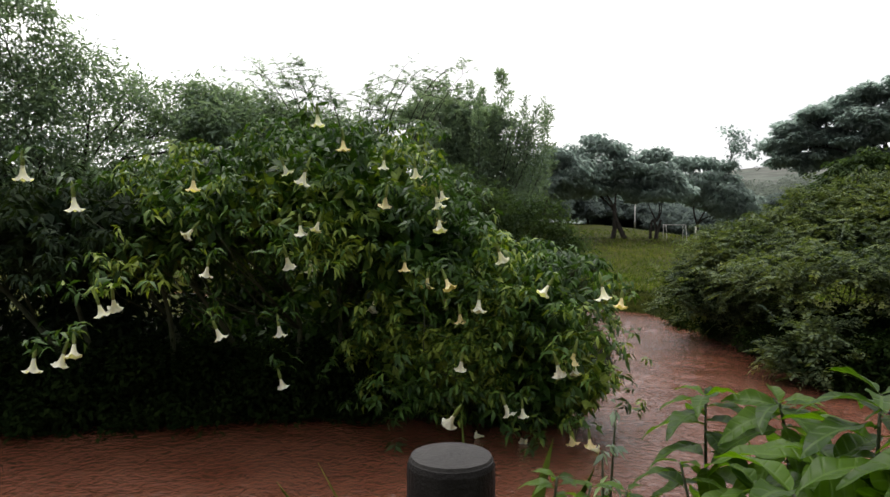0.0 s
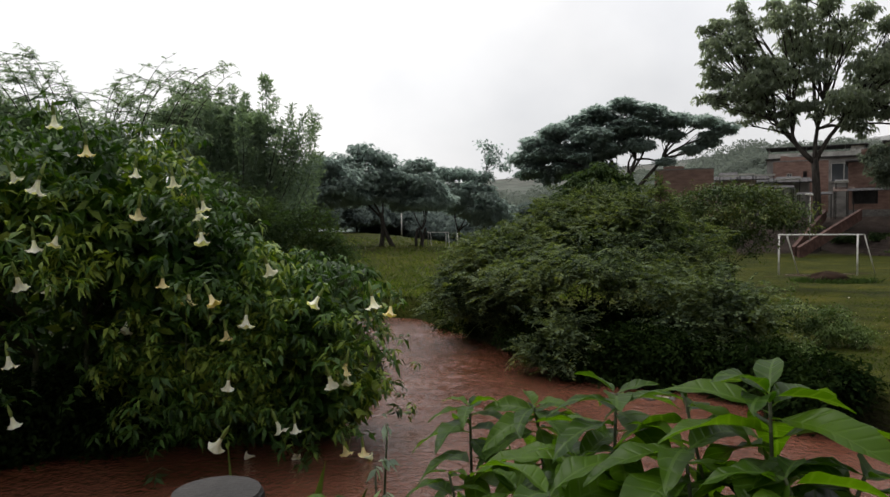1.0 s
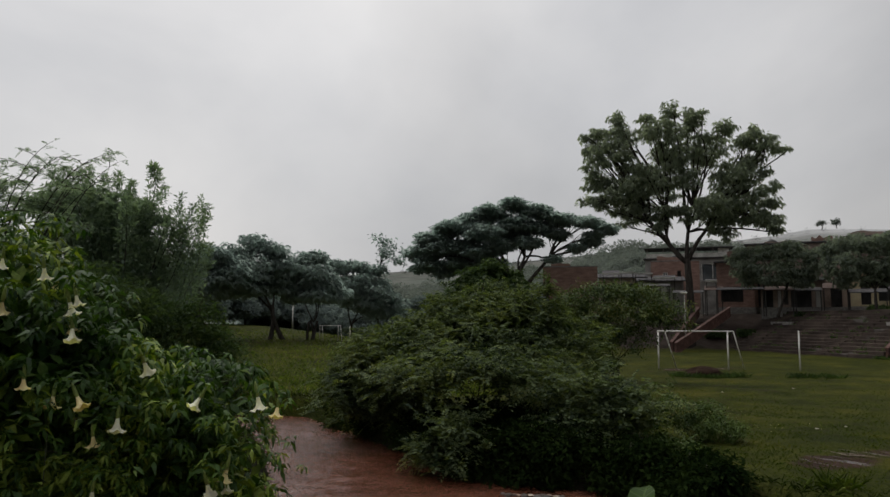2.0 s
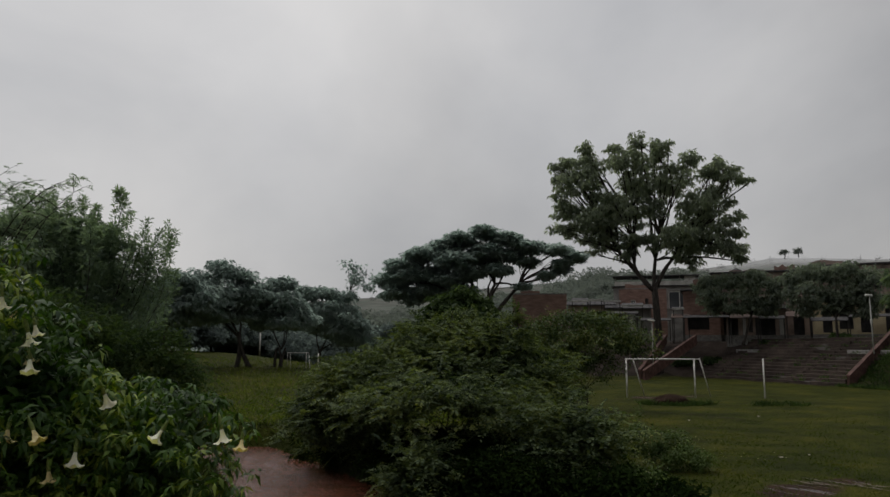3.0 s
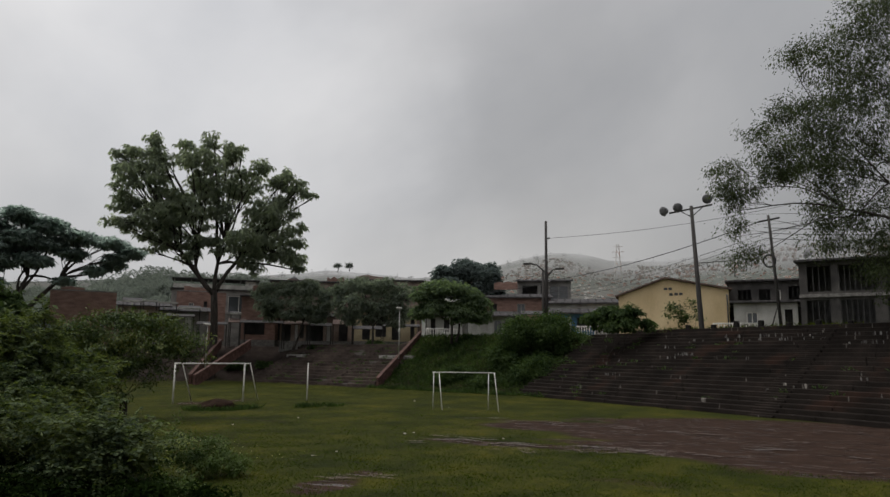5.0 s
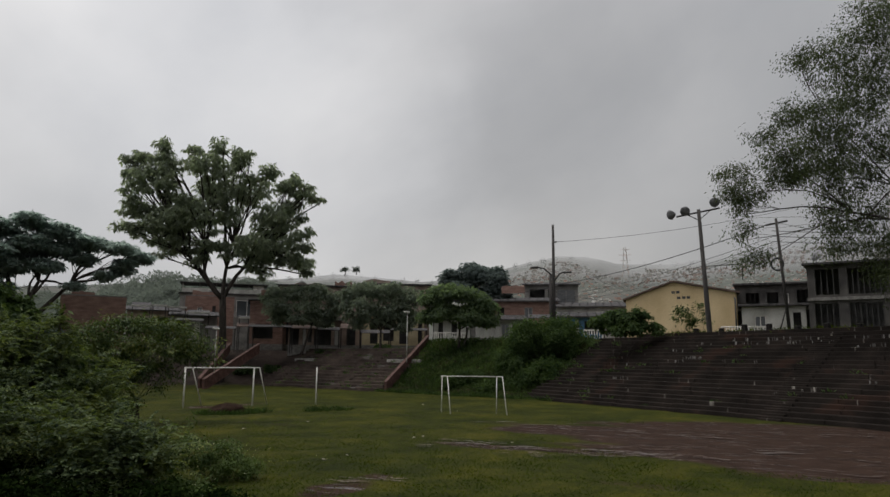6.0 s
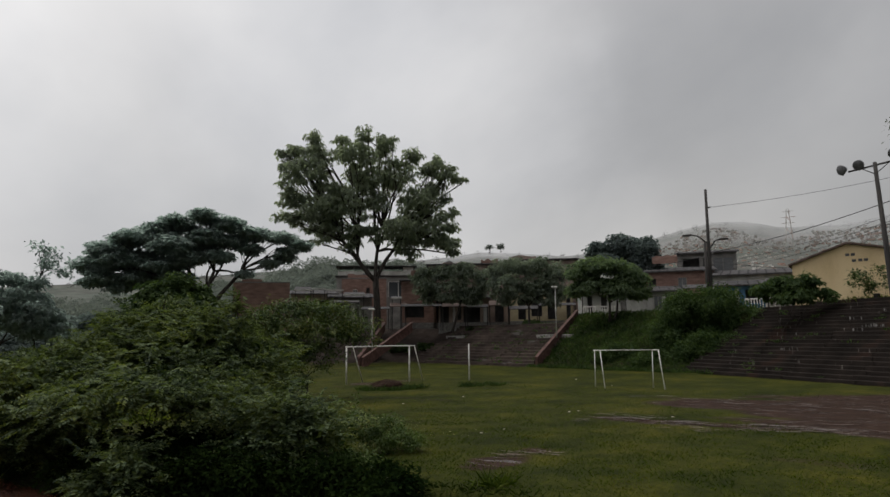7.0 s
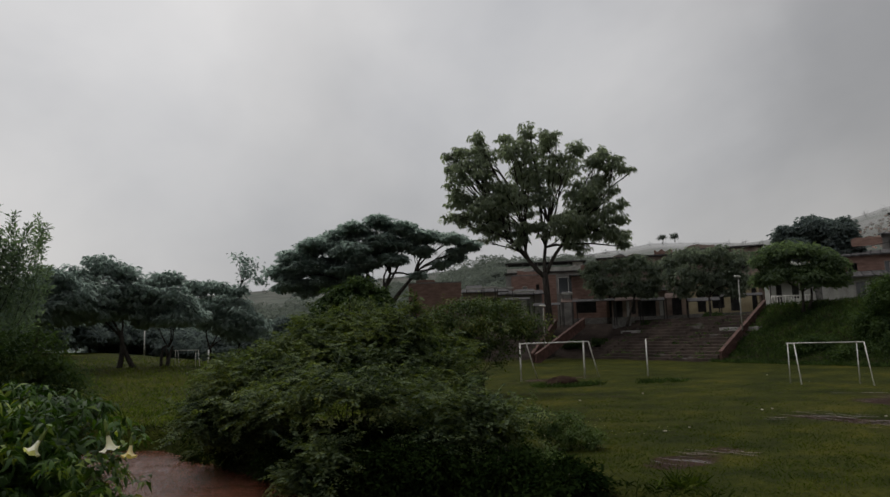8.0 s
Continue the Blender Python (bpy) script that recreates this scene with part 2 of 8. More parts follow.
M_ROOF = ramp_mat("wet_sheet_roof", [(0.028, 0.0269, 0.028), (0.0616, 0.0582, 0.0594), (0.112, 0.106, 0.106)], 1.0, 0.8, 0.3, 22, stretch=(6, 1, 1), spec=0.15)
M_TILE = ramp_mat("dark_clay_roof", [(0.0702, 0.0468, 0.0398), (0.14, 0.0936, 0.0761)], 1.2, 0.8, 0.5, 18, stretch=(4, 1, 1))
M_DARKWALL = ramp_mat("dark_grey_wall", [(0.033, 0.0315, 0.0315), (0.0675, 0.063, 0.06), (0.12, 0.112, 0.105)], 0.9, 0.85, 0.2, 25)
M_BLUE = ramp_mat("faded_blue_paint", [(0.035, 0.09, 0.16), (0.06, 0.15, 0.25)], 1.4, 0.6, 0.2, 25)
# darkness of unlit rooms put into the colour, lifted a little for haze
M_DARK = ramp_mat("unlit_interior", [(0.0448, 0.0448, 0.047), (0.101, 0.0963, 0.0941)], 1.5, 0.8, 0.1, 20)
M_EARTH = ramp_mat("dark_wet_soil", [(0.014, 0.009, 0.006), (0.028, 0.017, 0.012), (0.036, 0.024, 0.016)], 2.5, 0.95, 0.9, 24, spec=0.05)
M_STONE = ramp_mat("river_stone", [(0.05, 0.045, 0.04), (0.13, 0.12, 0.11)], 4, 0.7, 0.4, 40, per_object=0.2)
M_LITTER = ramp_mat("pale_litter", [(0.2, 0.17, 0.13), (0.55, 0.5, 0.43)], 4, 0.5, 0.1, 30, per_object=0.2)
M_CABLE = ramp_mat("black_cable", [(0.025, 0.025, 0.026), (0.05, 0.05, 0.052)], 4, 0.6, 0.0, 30)
# far hill colours with the haze mixed in, paled and greyed
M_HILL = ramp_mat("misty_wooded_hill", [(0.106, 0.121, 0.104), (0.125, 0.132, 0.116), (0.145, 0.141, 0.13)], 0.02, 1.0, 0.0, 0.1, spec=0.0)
M_HILL_NEAR = ramp_mat("hazy_wooded_rise", [(0.13, 0.153, 0.138), (0.153, 0.176, 0.157), (0.176, 0.192, 0.176)], 0.1, 1.0, 0.0, 0.5, spec=0.0)
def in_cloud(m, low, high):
    """Low cloud put into the material: a far hill's surface turns transparent with height, raggedly."""
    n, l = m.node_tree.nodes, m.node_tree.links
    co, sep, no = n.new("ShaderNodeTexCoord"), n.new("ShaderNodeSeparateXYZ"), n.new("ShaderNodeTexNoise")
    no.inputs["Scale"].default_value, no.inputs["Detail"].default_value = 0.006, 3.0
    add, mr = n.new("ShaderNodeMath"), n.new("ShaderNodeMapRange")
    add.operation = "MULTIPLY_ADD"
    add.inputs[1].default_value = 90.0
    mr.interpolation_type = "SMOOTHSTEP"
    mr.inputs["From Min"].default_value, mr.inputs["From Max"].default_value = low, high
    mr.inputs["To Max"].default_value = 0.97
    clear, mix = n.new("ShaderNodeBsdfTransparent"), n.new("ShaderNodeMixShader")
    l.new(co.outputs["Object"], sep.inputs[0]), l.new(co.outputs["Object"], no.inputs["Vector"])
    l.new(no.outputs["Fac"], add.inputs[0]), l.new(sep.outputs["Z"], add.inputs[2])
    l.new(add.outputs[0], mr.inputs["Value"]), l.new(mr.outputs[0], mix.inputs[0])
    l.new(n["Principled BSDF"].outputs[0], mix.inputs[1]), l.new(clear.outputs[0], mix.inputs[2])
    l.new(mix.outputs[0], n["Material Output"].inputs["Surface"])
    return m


# the town's colour is paled for haze as well
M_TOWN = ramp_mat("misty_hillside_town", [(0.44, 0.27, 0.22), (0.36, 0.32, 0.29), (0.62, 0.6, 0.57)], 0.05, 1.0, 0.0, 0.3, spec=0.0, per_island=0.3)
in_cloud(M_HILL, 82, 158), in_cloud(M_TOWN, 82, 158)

# glass for the far windows
M_GLASS = bpy.data.materials.new("window_glass")
M_GLASS.use_nodes = True
_g = M_GLASS.node_tree.nodes["Principled BSDF"]
_g.inputs["Base Color"].default_value = (0.05, 0.055, 0.06, 1)
_g.inputs["Roughness"].default_value = 0.08
_g.inputs["Specular IOR Level"].default_value = 0.6


def stain(m, colour, scale, low, high, stretch):
    """Lay ragged patches of another colour over a material."""
    n, l = m.node_tree.nodes, m.node_tree.links
    b = n["Principled BSDF"]
    old = b.inputs["Base Color"].links[0].from_socket
    co, mp, no = n.new("ShaderNodeTexCoord"), n.new("ShaderNodeMapping"), n.new("ShaderNodeTexNoise")
    mp.inputs["Scale"].default_value = stretch
    no.inputs["Scale"].default_value, no.inputs["Detail"].default_value = scale, 4.0
    mr = n.new("ShaderNodeMapRange")
    mr.inputs["From Min"].default_value, mr.inputs["From Max"].default_value = low, high
    mix = n.new("ShaderNodeMix")
    mix.data_type = "RGBA"
    mix.inputs[7].default_value = (*colour, 1)
    l.new(co.outputs["Object"], mp.inputs["Vector"]), l.new(mp.outputs[0], no.inputs["Vector"])
    l.new(no.outputs["Fac"], mr.inputs["Value"]), l.new(mr.outputs[0], mix.inputs[0])
    l.new(old, mix.inputs[6]), l.new(mix.outputs[2], b.inputs["Base Color"])
    return m


M_STAND = ramp_mat("mossy_wet_terrace", [(0.0145, 0.0125, 0.011), (0.0235, 0.0195, 0.0172), (0.037, 0.0295, 0.0255)], 0.7, 0.95, 0.5, 20, spec=0.03)
stain(M_STAND, (0.3, 0.28, 0.25), 1.0, 0.68, 0.75, (3.0, 3.0, 0.4))
stain(M_STAND, (0.045, 0.026, 0.02), 0.35, 0.58, 0.72, (1, 1, 1))


# ---- mesh helpers ----
def mesh_of(name, verts, faces, mat, smooth=False):
    verts = np.asarray(verts, dtype=np.float32).reshape(-1, 3)
    me = bpy.data.meshes.new(name)
    if isinstance(faces, np.ndarray):
        k = faces.shape[1]
        me.vertices.add(len(verts))
        me.vertices.foreach_set("co", verts.ravel())
        me.loops.add(faces.size)
        me.loops.foreach_set("vertex_index", faces.astype(np.int32).ravel())
        me.polygons.add(len(faces))
        me.polygons.foreach_set("loop_start", np.arange(0, faces.size, k, dtype=np.int32))
        me.polygons.foreach_set("loop_total", np.full(len(faces), k, dtype=np.int32))
        me.update(calc_edges=True)
        me.validate()
    else:
        me.from_pydata([tuple(v) for v in verts], [], faces)
    if smooth:
        me.polygons.foreach_set("use_smooth", np.ones(len(me.polygons), dtype=bool))
    me.materials.append(mat)
    return me


def part(name, me, parent, label="", at=(0, 0, 0)):
    """One mesh object under a thing or under a part."""
    ob = new(name, me)
    ob.parent = parent
    ob.location = at
    if label:
        ob["label"] = label
    return ob


def thing(name, at, label, category, group="", kind=""):
    e = new(name)
    e.empty_display_size = 0.2
    e.location = at
    return tagged(e, label, category, group, kind)


class Geo:
    """Collects boxes, tubes and prisms into one mesh."""

    def __init__(self):
        self.v, self.f = [], []

    def add(self, verts, faces):
        k = len(self.v)
        self.v += [tuple(p) for p in verts]
        self.f += [tuple(i + k for i in f) for f in faces]
        return self

    def box(self, x0, y0, z0, x1, y1, z1, bevel=0.0):
        if bevel <= 0:
            vs = [(x, y, z) for z in (z0, z1) for x, y in ((x0, y0), (x1, y0), (x1, y1), (x0, y1))]
            return self.add(vs, [(3, 2, 1, 0), (4, 5, 6, 7), (0, 1, 5, 4), (1, 2, 6, 5), (2, 3, 7, 6), (3, 0, 4, 7)])
        b = min(bevel, (x1 - x0) / 3, (y1 - y0) / 3, (z1 - z0) / 3)
        rings = []
        for z, k in ((z0, b), (z0 + b, 0), (z1 - b, 0), (z1, b)):
            rings.append([(x0 + b, y0 + k, z), (x1 - b, y0 + k, z), (x1 - k, y0 + b, z), (x1 - k, y1 - b, z), (x1 - b, y1 - k, z), (x0 + b, y1 - k, z), (x0 + k, y1 - b, z), (x0 + k, y0 + b, z)])
        return self.rings(rings)

    def rings(self, rings, caps=True):
        n = len(rings[0])
        vs = [p for r in rings for p in r]
        fs = []
        for i in range(len(rings) - 1):
            for j in range(n):
                a, b = i * n + j, i * n + (j + 1) % n
                fs.append((a, b, b + n, a + n))
        if caps:
            fs.append(tuple(range(n - 1, -1, -1)))
            fs.append(tuple((len(rings) - 1) * n + j for j in range(n)))
        return self.add(vs, fs)

    def tube(self, pts, radii, sides=6):
        pts = [Vector(p) for p in pts]
        rings = []
        for i, p in enumerate(pts):
            d = (pts[min(i + 1, len(pts) - 1)] - pts[max(i - 1, 0)])
            d = d.normalized() if d.length > 1e-6 else Vector((0, 0, 1))
            u = d.cross(Vector((0.31, 0.87, 0.12)) if abs(d.y) < 0.8 else Vector((1, 0, 0))).normalized()
            w = d.cross(u)
            r = radii[i] if isinstance(radii, (list, tuple)) else radii
            rings.append([p + u * (r * math.cos(2 * math.pi * k / sides)) + w * (r * math.sin(2 * math.pi * k / sides)) for k in range(sides)])
        return self.rings(rings)

    def mesh(self, name, mat, smooth=False):
        return mesh_of(name, self.v, self.f, mat, smooth)


def polar(az, d, z=0.0):
    a = radians(az)
    return Vector((d * math.sin(a), d * math.cos(a), z))


def unit(a):
    return a / np.maximum(np.linalg.norm(a, axis=-1, keepdims=True), 1e-9)


def leaf_cloud(rng, pos, aim, length, ratio, fold=0.25, curl=0.2, four=True):
    """Leaves as folded blades: a base, a tip, two flanks and a midrib."""
    n = len(pos)
    aim = unit(aim)
    length = np.broadcast_to(length, (n,))[:, None]
    ref = unit(rng.normal(size=(n, 3)) * 0.5 + np.array([0, 0, 1.0]))
    side = unit(np.cross(aim, ref))
    up = np.cross(side, aim)
    tip = pos + aim * length - up * length * curl * 0.6
    mid = pos + aim * length * 0.45
    half = length * ratio * 0.5
    left = mid + side * half + up * half * fold
    right = mid - side * half + up * half * fold
    i = np.arange(n)[:, None]
    if four:
        v = np.stack([pos, left, mid + up * length * curl * 0.12, right, tip], 1).reshape(-1, 3)
        f = np.concatenate([i * 5 + np.array([[0, 2, 1]]), i * 5 + np.array([[0, 3, 2]]), i * 5 + np.array([[1, 2, 4]]), i * 5 + np.array([[2, 3, 4]])], 0)
    else:
        v = np.stack([pos, left, right, tip], 1).reshape(-1, 3)
        f = np.concatenate([i * 4 + np.array([[0, 3, 1]]), i * 4 + np.array([[0, 2, 3]])], 0)
    return v, f


def join_clouds(clouds):
    vs, fs, k = [], [], 0
    for v, f in clouds:
        vs.append(v), fs.append(f + k)
        k += len(v)
    return np.concatenate(vs), np.concatenate(fs)


def shell_points(rng, lumps, n, inner=0.55, keep_out=0.8, low=-0.55):
    """Points in the outer shells of a group of lumps, none deep inside a neighbour. lumps: rows of centre and radii."""
    L = np.asarray(lumps, dtype=float)
    area = (L[:, 3] * L[:, 4] + L[:, 4] * L[:, 5] + L[:, 3] * L[:, 5])
    which = rng.choice(len(L), size=n * 3, p=area / area.sum())
    d = unit(rng.normal(size=(n * 3, 3)))
    ok = d[:, 2] > low
    rad = 1 - (1 - inner) * rng.random(n * 3) ** 1.8
    rad *= 1 + 0.12 * np.sin(7 * d[:, 0] + which) * np.sin(6 * d[:, 2] + 2 * which)
    p = L[which, :3] + d * L[which, 3:] * rad[:, None]
    depth = np.full(n * 3, 9.0)
    for k in range(len(L)):
        q = np.linalg.norm((p - L[k, :3]) / L[k, 3:], axis=1)
        q[which == k] = 9.0
        depth = np.minimum(depth, q)
    ok &= depth > keep_out
    p, d, which = p[ok][:n], d[ok][:n], which[ok][:n]
    out = unit(d / L[which, 3:] * L[which, 3:].mean(1, keepdims=True))
    return p, out, which


def pad_points(rng, lumps, pads, per_pad, wide, thick, inner=0.6, keep_out=0.7, low=-0.7):
    """Leaf pads: flattened clumps of shoots in the outer shells of the lumps."""
    c, out, which = shell_points(rng, lumps, pads, inner, keep_out, low)
    n = len(c)
    size = rng.uniform(0.6, 1.3, (n, 1, 1))
    off = rng.normal(size=(n, per_pad, 3)) * np.array([wide, wide, thick]) * 0.55 * size
    p = c[:, None, :] + off
    o = unit(out[:, None, :] * 0.8 + off / wide)
    return p.reshape(-1, 3), o.reshape(-1, 3), np.repeat(which, per_pad)


def crown_of(rng, lumps, tips, per_tip, spread, size, ratio, droop=0.35, inner=0.5, keep_out=0.7, four=False, low=-0.7, pad=9, wide=None, flat=0.4):
    wide = wide or float(np.mean(np.asarray(lumps)[:, 3])) * 0.42
    p, out, which = pad_points(rng, lumps, tips // pad, pad, wide, wide * flat, inner, keep_out, low)
    n = len(p)
    base = np.repeat(p, per_tip, 0) + rng.normal(size=(n * per_tip, 3)) * spread
    aim = np.repeat(out, per_tip, 0) * 0.6 + unit(rng.normal(size=(n * per_tip, 3))) * np.array([1, 1, 0.55]) + np.array([0, 0, -droop])
    ln = size * rng.uniform(0.65, 1.25, n * per_tip)
    return leaf_cloud(rng, base, aim, ln, ratio, four=four), p, which


def clump_crown(rng, lumps, count, radius, height, per, size, ratio, droop, inner=0.5, keep_out=0.7, low=-0.7, fill=5):
    """Drooping domes of leaves set over the outer shells of the lumps, with loose leaves inside."""
    c, out, which = shell_points(rng, lumps, count, inner, keep_out, low)
    n = len(c)
    scale = rng.uniform(0.6, 1.25, (n, 1))
    turn, share = rng.uniform(0, 2 * math.pi, (n, per)), np.sqrt(rng.random((n, per)))
    ring = np.stack([np.cos(turn), np.sin(turn), np.zeros_like(turn)], -1)
    pos = c[:, None, :] + ring * (share * radius * scale)[..., None] + np.array([0, 0, 1.0]) * (height * scale * (1 - share ** 2))[..., None]
    aim = ring + np.array([0, 0, -1.0]) * (droop * (0.25 + share))[..., None] + out[:, None, :] * 0.35 + rng.normal(size=pos.shape) * 0.3
    crown = leaf_cloud(rng, pos.reshape(-1, 3), aim.reshape(-1, 3), size * rng.uniform(0.7, 1.25, n * per), ratio, four=False)
    q, _, _ = shell_points(rng, np.asarray(lumps) * np.array([1, 1, 1, 0.72, 0.72, 0.72]), count * fill, 0.1, 0.0, -1)
    core = leaf_cloud(rng, q, rng.normal(size=q.shape) + np.array([0, 0, -0.3]), size * 1.15, ratio * 1.2, four=False)
    return join_clouds([crown, core]), c, which


def frond_cloud(rng, base, aim, length, leaflet, pairs, droop=0.35):
    """Feather-shaped compound leaves: pairs of leaflets along an arching midrib, nearly level."""
    n = len(base)
    aim = unit(aim)
    length = np.broadcast_to(length, (n,))
    side = unit(np.cross(aim, np.array([0, 0, 1.0]) + rng.normal(size=(n, 3)) * 0.25))
    pos, way, ln = [], [], []
    for k in range(pairs):
        s = (k + 1) / pairs
        at = base + aim * (length * s)[:, None] + np.array([0, 0, -1.0]) * (length * droop * s * s)[:, None]
        for d in (-1, 1):
            pos.append(at)
            way.append(side * d + aim * 0.55 + np.array([0, 0, -0.25]) + rng.normal(size=(n, 3)) * 0.12)
            ln.append(leaflet * (1.1 - 0.5 * abs(s - 0.45)) * rng.uniform(0.8, 1.2, n))
    return leaf_cloud(rng, np.concatenate(pos), np.concatenate(way), np.concatenate(ln), 0.42, 0.2, 0.2, False)


def bunches(rng, rows, k):
    """Break each lump of a crown into a core and k smaller bunches round it; also says whose bunch each is."""
    out, owner = [], []
    for i, (x, y, z, a, b, c) in enumerate(rows):
        out.append((x, y, z, a * 0.86, b * 0.86, c * 0.86)), owner.append(i)
        for d in unit(rng.normal(size=(k, 3)) + np.array([0, 0, 0.25])):
            s = rng.uniform(0.36, 0.6)
            out.append((x + d[0] * a * (1.08 - s * 0.8), y + d[1] * b * (1.08 - s * 0.8), z + d[2] * c * (1.08 - s * 0.8), a * s, b * s, c * s)), owner.append(i)
    return out, np.array(owner)


def limb_path(a, b, rng, sag=0.15, steps=5):
    a, b = Vector(a), Vector(b)
    L = (b - a).length
    off = Vector(rng.normal(size=3)) * L * 0.07
    out = []
    for i in range(steps + 1):
        s = i / steps
        p = a.lerp(b, s) + off * math.sin(math.pi * s) + Vector((0, 0, sag * L * math.sin(math.pi * s) * (1 - s)))
        out.append(p)
    return out


def tree(name, at, trunk_h, trunk_r, lumps, leaf, tips, per_tip, spread, size, ratio, label, seed, category="tree", group="", bark=None, droop=0.35,
         inner=0.5, four=False, twigs=5, lean=(0, 0), facing=None, low=-0.7, stems=1, keep_out=0.7, ref=None, frond=None, pad=9, wide=None, split=5, flat=0.4, clump=None):
    """A trunk, one limb to each lump of the crown with its twigs, and a crown of single leaves.
    lumps: (across, up, half width, half height[, away, half depth]) as seen from the bridge, up from the height ref.
    frond: (length, leaflet, pairs) for feathered foliage. clump: (count, radius, height, leaves in each, fill) for domed foliage."""
    rng = np.random.default_rng(seed)
    at = Vector(at)
    az = math.atan2(at.x, at.y) if facing is None else radians(facing)
    right, away = Vector((math.cos(az), -math.sin(az), 0)), Vector((math.sin(az), math.cos(az), 0))
    lift = 0.0 if ref is None else ref - at.z
    rows = []
    for k, lump in enumerate(lumps):
        r, u, hw, hh = lump[:4]
        u += lift
        back = lump[4] if len(lump) > 4 else rng.uniform(-0.25, 0.25) * hw
        hd = lump[5] if len(lump) > 5 else hw * 0.85
        c = right * r + away * back + Vector((0, 0, u))
        rows.append((c.x, c.y, c.z, max(hw, hd) if abs(right.x) > 0.7 else (hw + hd) / 2, (hw + hd) / 2, hh))
    root = thing(name, at, label, category, group)
    bark = bark or M_BARK
    top = Vector((lean[0], lean[1], trunk_h + lift))
    g = Geo()
    for s in range(stems):
        foot = Vector((0, 0, -0.3)) if stems == 1 else Vector((rng.normal() * trunk_r * 1.5, rng.normal() * trunk_r * 1.5, -0.3))
        path = limb_path(foot, top if stems == 1 else top + Vector(rng.normal(size=3)) * trunk_h * 0.06, rng, 0.02, 6)
        g.tube(path, [trunk_r * (1.35 if i == 0 else 1 - 0.06 * i) for i in range(7)], 8)
    part("trunk", g.mesh("trunk", bark, True), root)
    leafy, owner = bunches(rng, rows, split)
    if clump:
        (v, f), tip_at, which = clump_crown(rng, leafy, clump[0], clump[1], clump[2], clump[3], size, ratio, droop, inner, keep_out, low, clump[4])
    else:
        (v, f), tip_at, which = crown_of(rng, leafy, tips, per_tip, spread, size, ratio, droop, inner, keep_out, four, low, pad, wide, flat)
    which = owner[which]
    if frond:
        base = np.repeat(tip_at, 3, 0) + rng.normal(size=(len(tip_at) * 3, 3)) * spread * 0.5
        mid = np.array(rows)[which, :3]
        out = np.repeat(unit(tip_at - mid), 3, 0)
        aim = out * 1.0 + unit(rng.normal(size=base.shape)) * np.array([1, 1, 0.3]) + np.array([0, 0, 0.15])
        fv, ff = frond_cloud(rng, base, aim, frond[0] * rng.uniform(0.6, 1.2, len(base)), frond[1], frond[2])
        keep_in, _, _ = shell_points(rng, np.array(rows) * np.array([1, 1, 1, 0.7, 0.7, 0.7]), tips * 2, 0.1, 0.0, -1)
        iv, jf = leaf_cloud(rng, keep_in, rng.normal(size=keep_in.shape), frond[0] * 0.5, 0.5, four=False)
        v, f = join_clouds([(fv, ff), (iv, jf)])
    # main limbs fork from the trunk, and a branch runs from one of them into each lump
    order = sorted(range(len(rows)), key=lambda k: Vector(rows[k][:3]).dot(right))
    groups = [order] if len(rows) < 4 else [list(q) for q in np.array_split(order, 3 if len(rows) < 10 else 4)]
    for members in groups:
        mean = sum((Vector(rows[k][:3]) for k in members), Vector()) / len(members)
        fork = top.lerp(mean, 0.0 if len(groups) == 1 else 0.5) + Vector((0, 0, 0.0 if len(groups) == 1 else 0.06 * (mean - top).length))
        r1 = trunk_r * (0.46 if len(groups) > 1 else 0.5)
        main = limb_path(top - Vector((0, 0, trunk_r)), fork, rng, 0.06, 5)
        if len(groups) > 1:
            part("limb", Geo().tube(main, [r1 * (1 - 0.09 * i) for i in range(6)], 7).mesh("limb", bark, True), root)
        for k in members:
            row = rows[k]
            g = Geo()
            c = Vector(row[:3]) - Vector((0, 0, row[5] * 0.3))
            path = limb_path(main[3] if len(groups) > 1 and rng.random() < 0.4 else fork, c, rng, 0.1)
            r0 = r1 * rng.uniform(0.38, 0.55)
            g.tube(path, [r0 * (1 - 0.14 * i) for i in range(6)], 6)
            for q in tip_at[which == k][:: max(1, int((which == k).sum() // max(1, twigs)))][:twigs]:
                s = rng.integers(2, 6)
                g.tube(limb_path(path[s], q, rng, 0.08, 3), [r0 * 0.34, r0 * 0.25, r0 * 0.17, r0 * 0.08], 4)
            part("branch", g.mesh("branch", bark, True), root)
    part("crown", mesh_of("crown", v, f, leaf), root)
    return root


M_TERRACE = ramp_mat("brown_stained_terrace", [(0.0293, 0.0236, 0.0211), (0.0536, 0.0422, 0.0358), (0.0894, 0.0699, 0.0585)], 0.6, 0.95, 0.5, 18, spec=0.05)
stain(M_TERRACE, (0.11, 0.1, 0.093), 0.5, 0.64, 0.72, (1, 1, 2))


# ---- large structure: ground, stream, terraces, hills ----
def signed_distance(px, py, poly):
    """Distance to a closed outline, positive inside."""
    inside = np.zeros(px.shape, bool)
    dist = np.full(px.shape, 1e9)
    n = len(poly)
    for i in range(n):
        (ax, ay), (bx, by) = poly[i], poly[(i + 1) % n]
        dx, dy = bx - ax, by - ay
        s = np.clip(((px - ax) * dx + (py - ay) * dy) / (dx * dx + dy * dy), 0, 1)
        dist = np.minimum(dist, np.hypot(px - ax - s * dx, py - ay - s * dy))
        cross = (ay > py) != (by > py)
        with np.errstate(divide="ignore", invalid="ignore"):
            xi = ax + (py - ay) / (by - ay if by != ay else 1e-9) * dx
        inside ^= cross & (px < xi)
    return np.where(inside, dist, -dist)


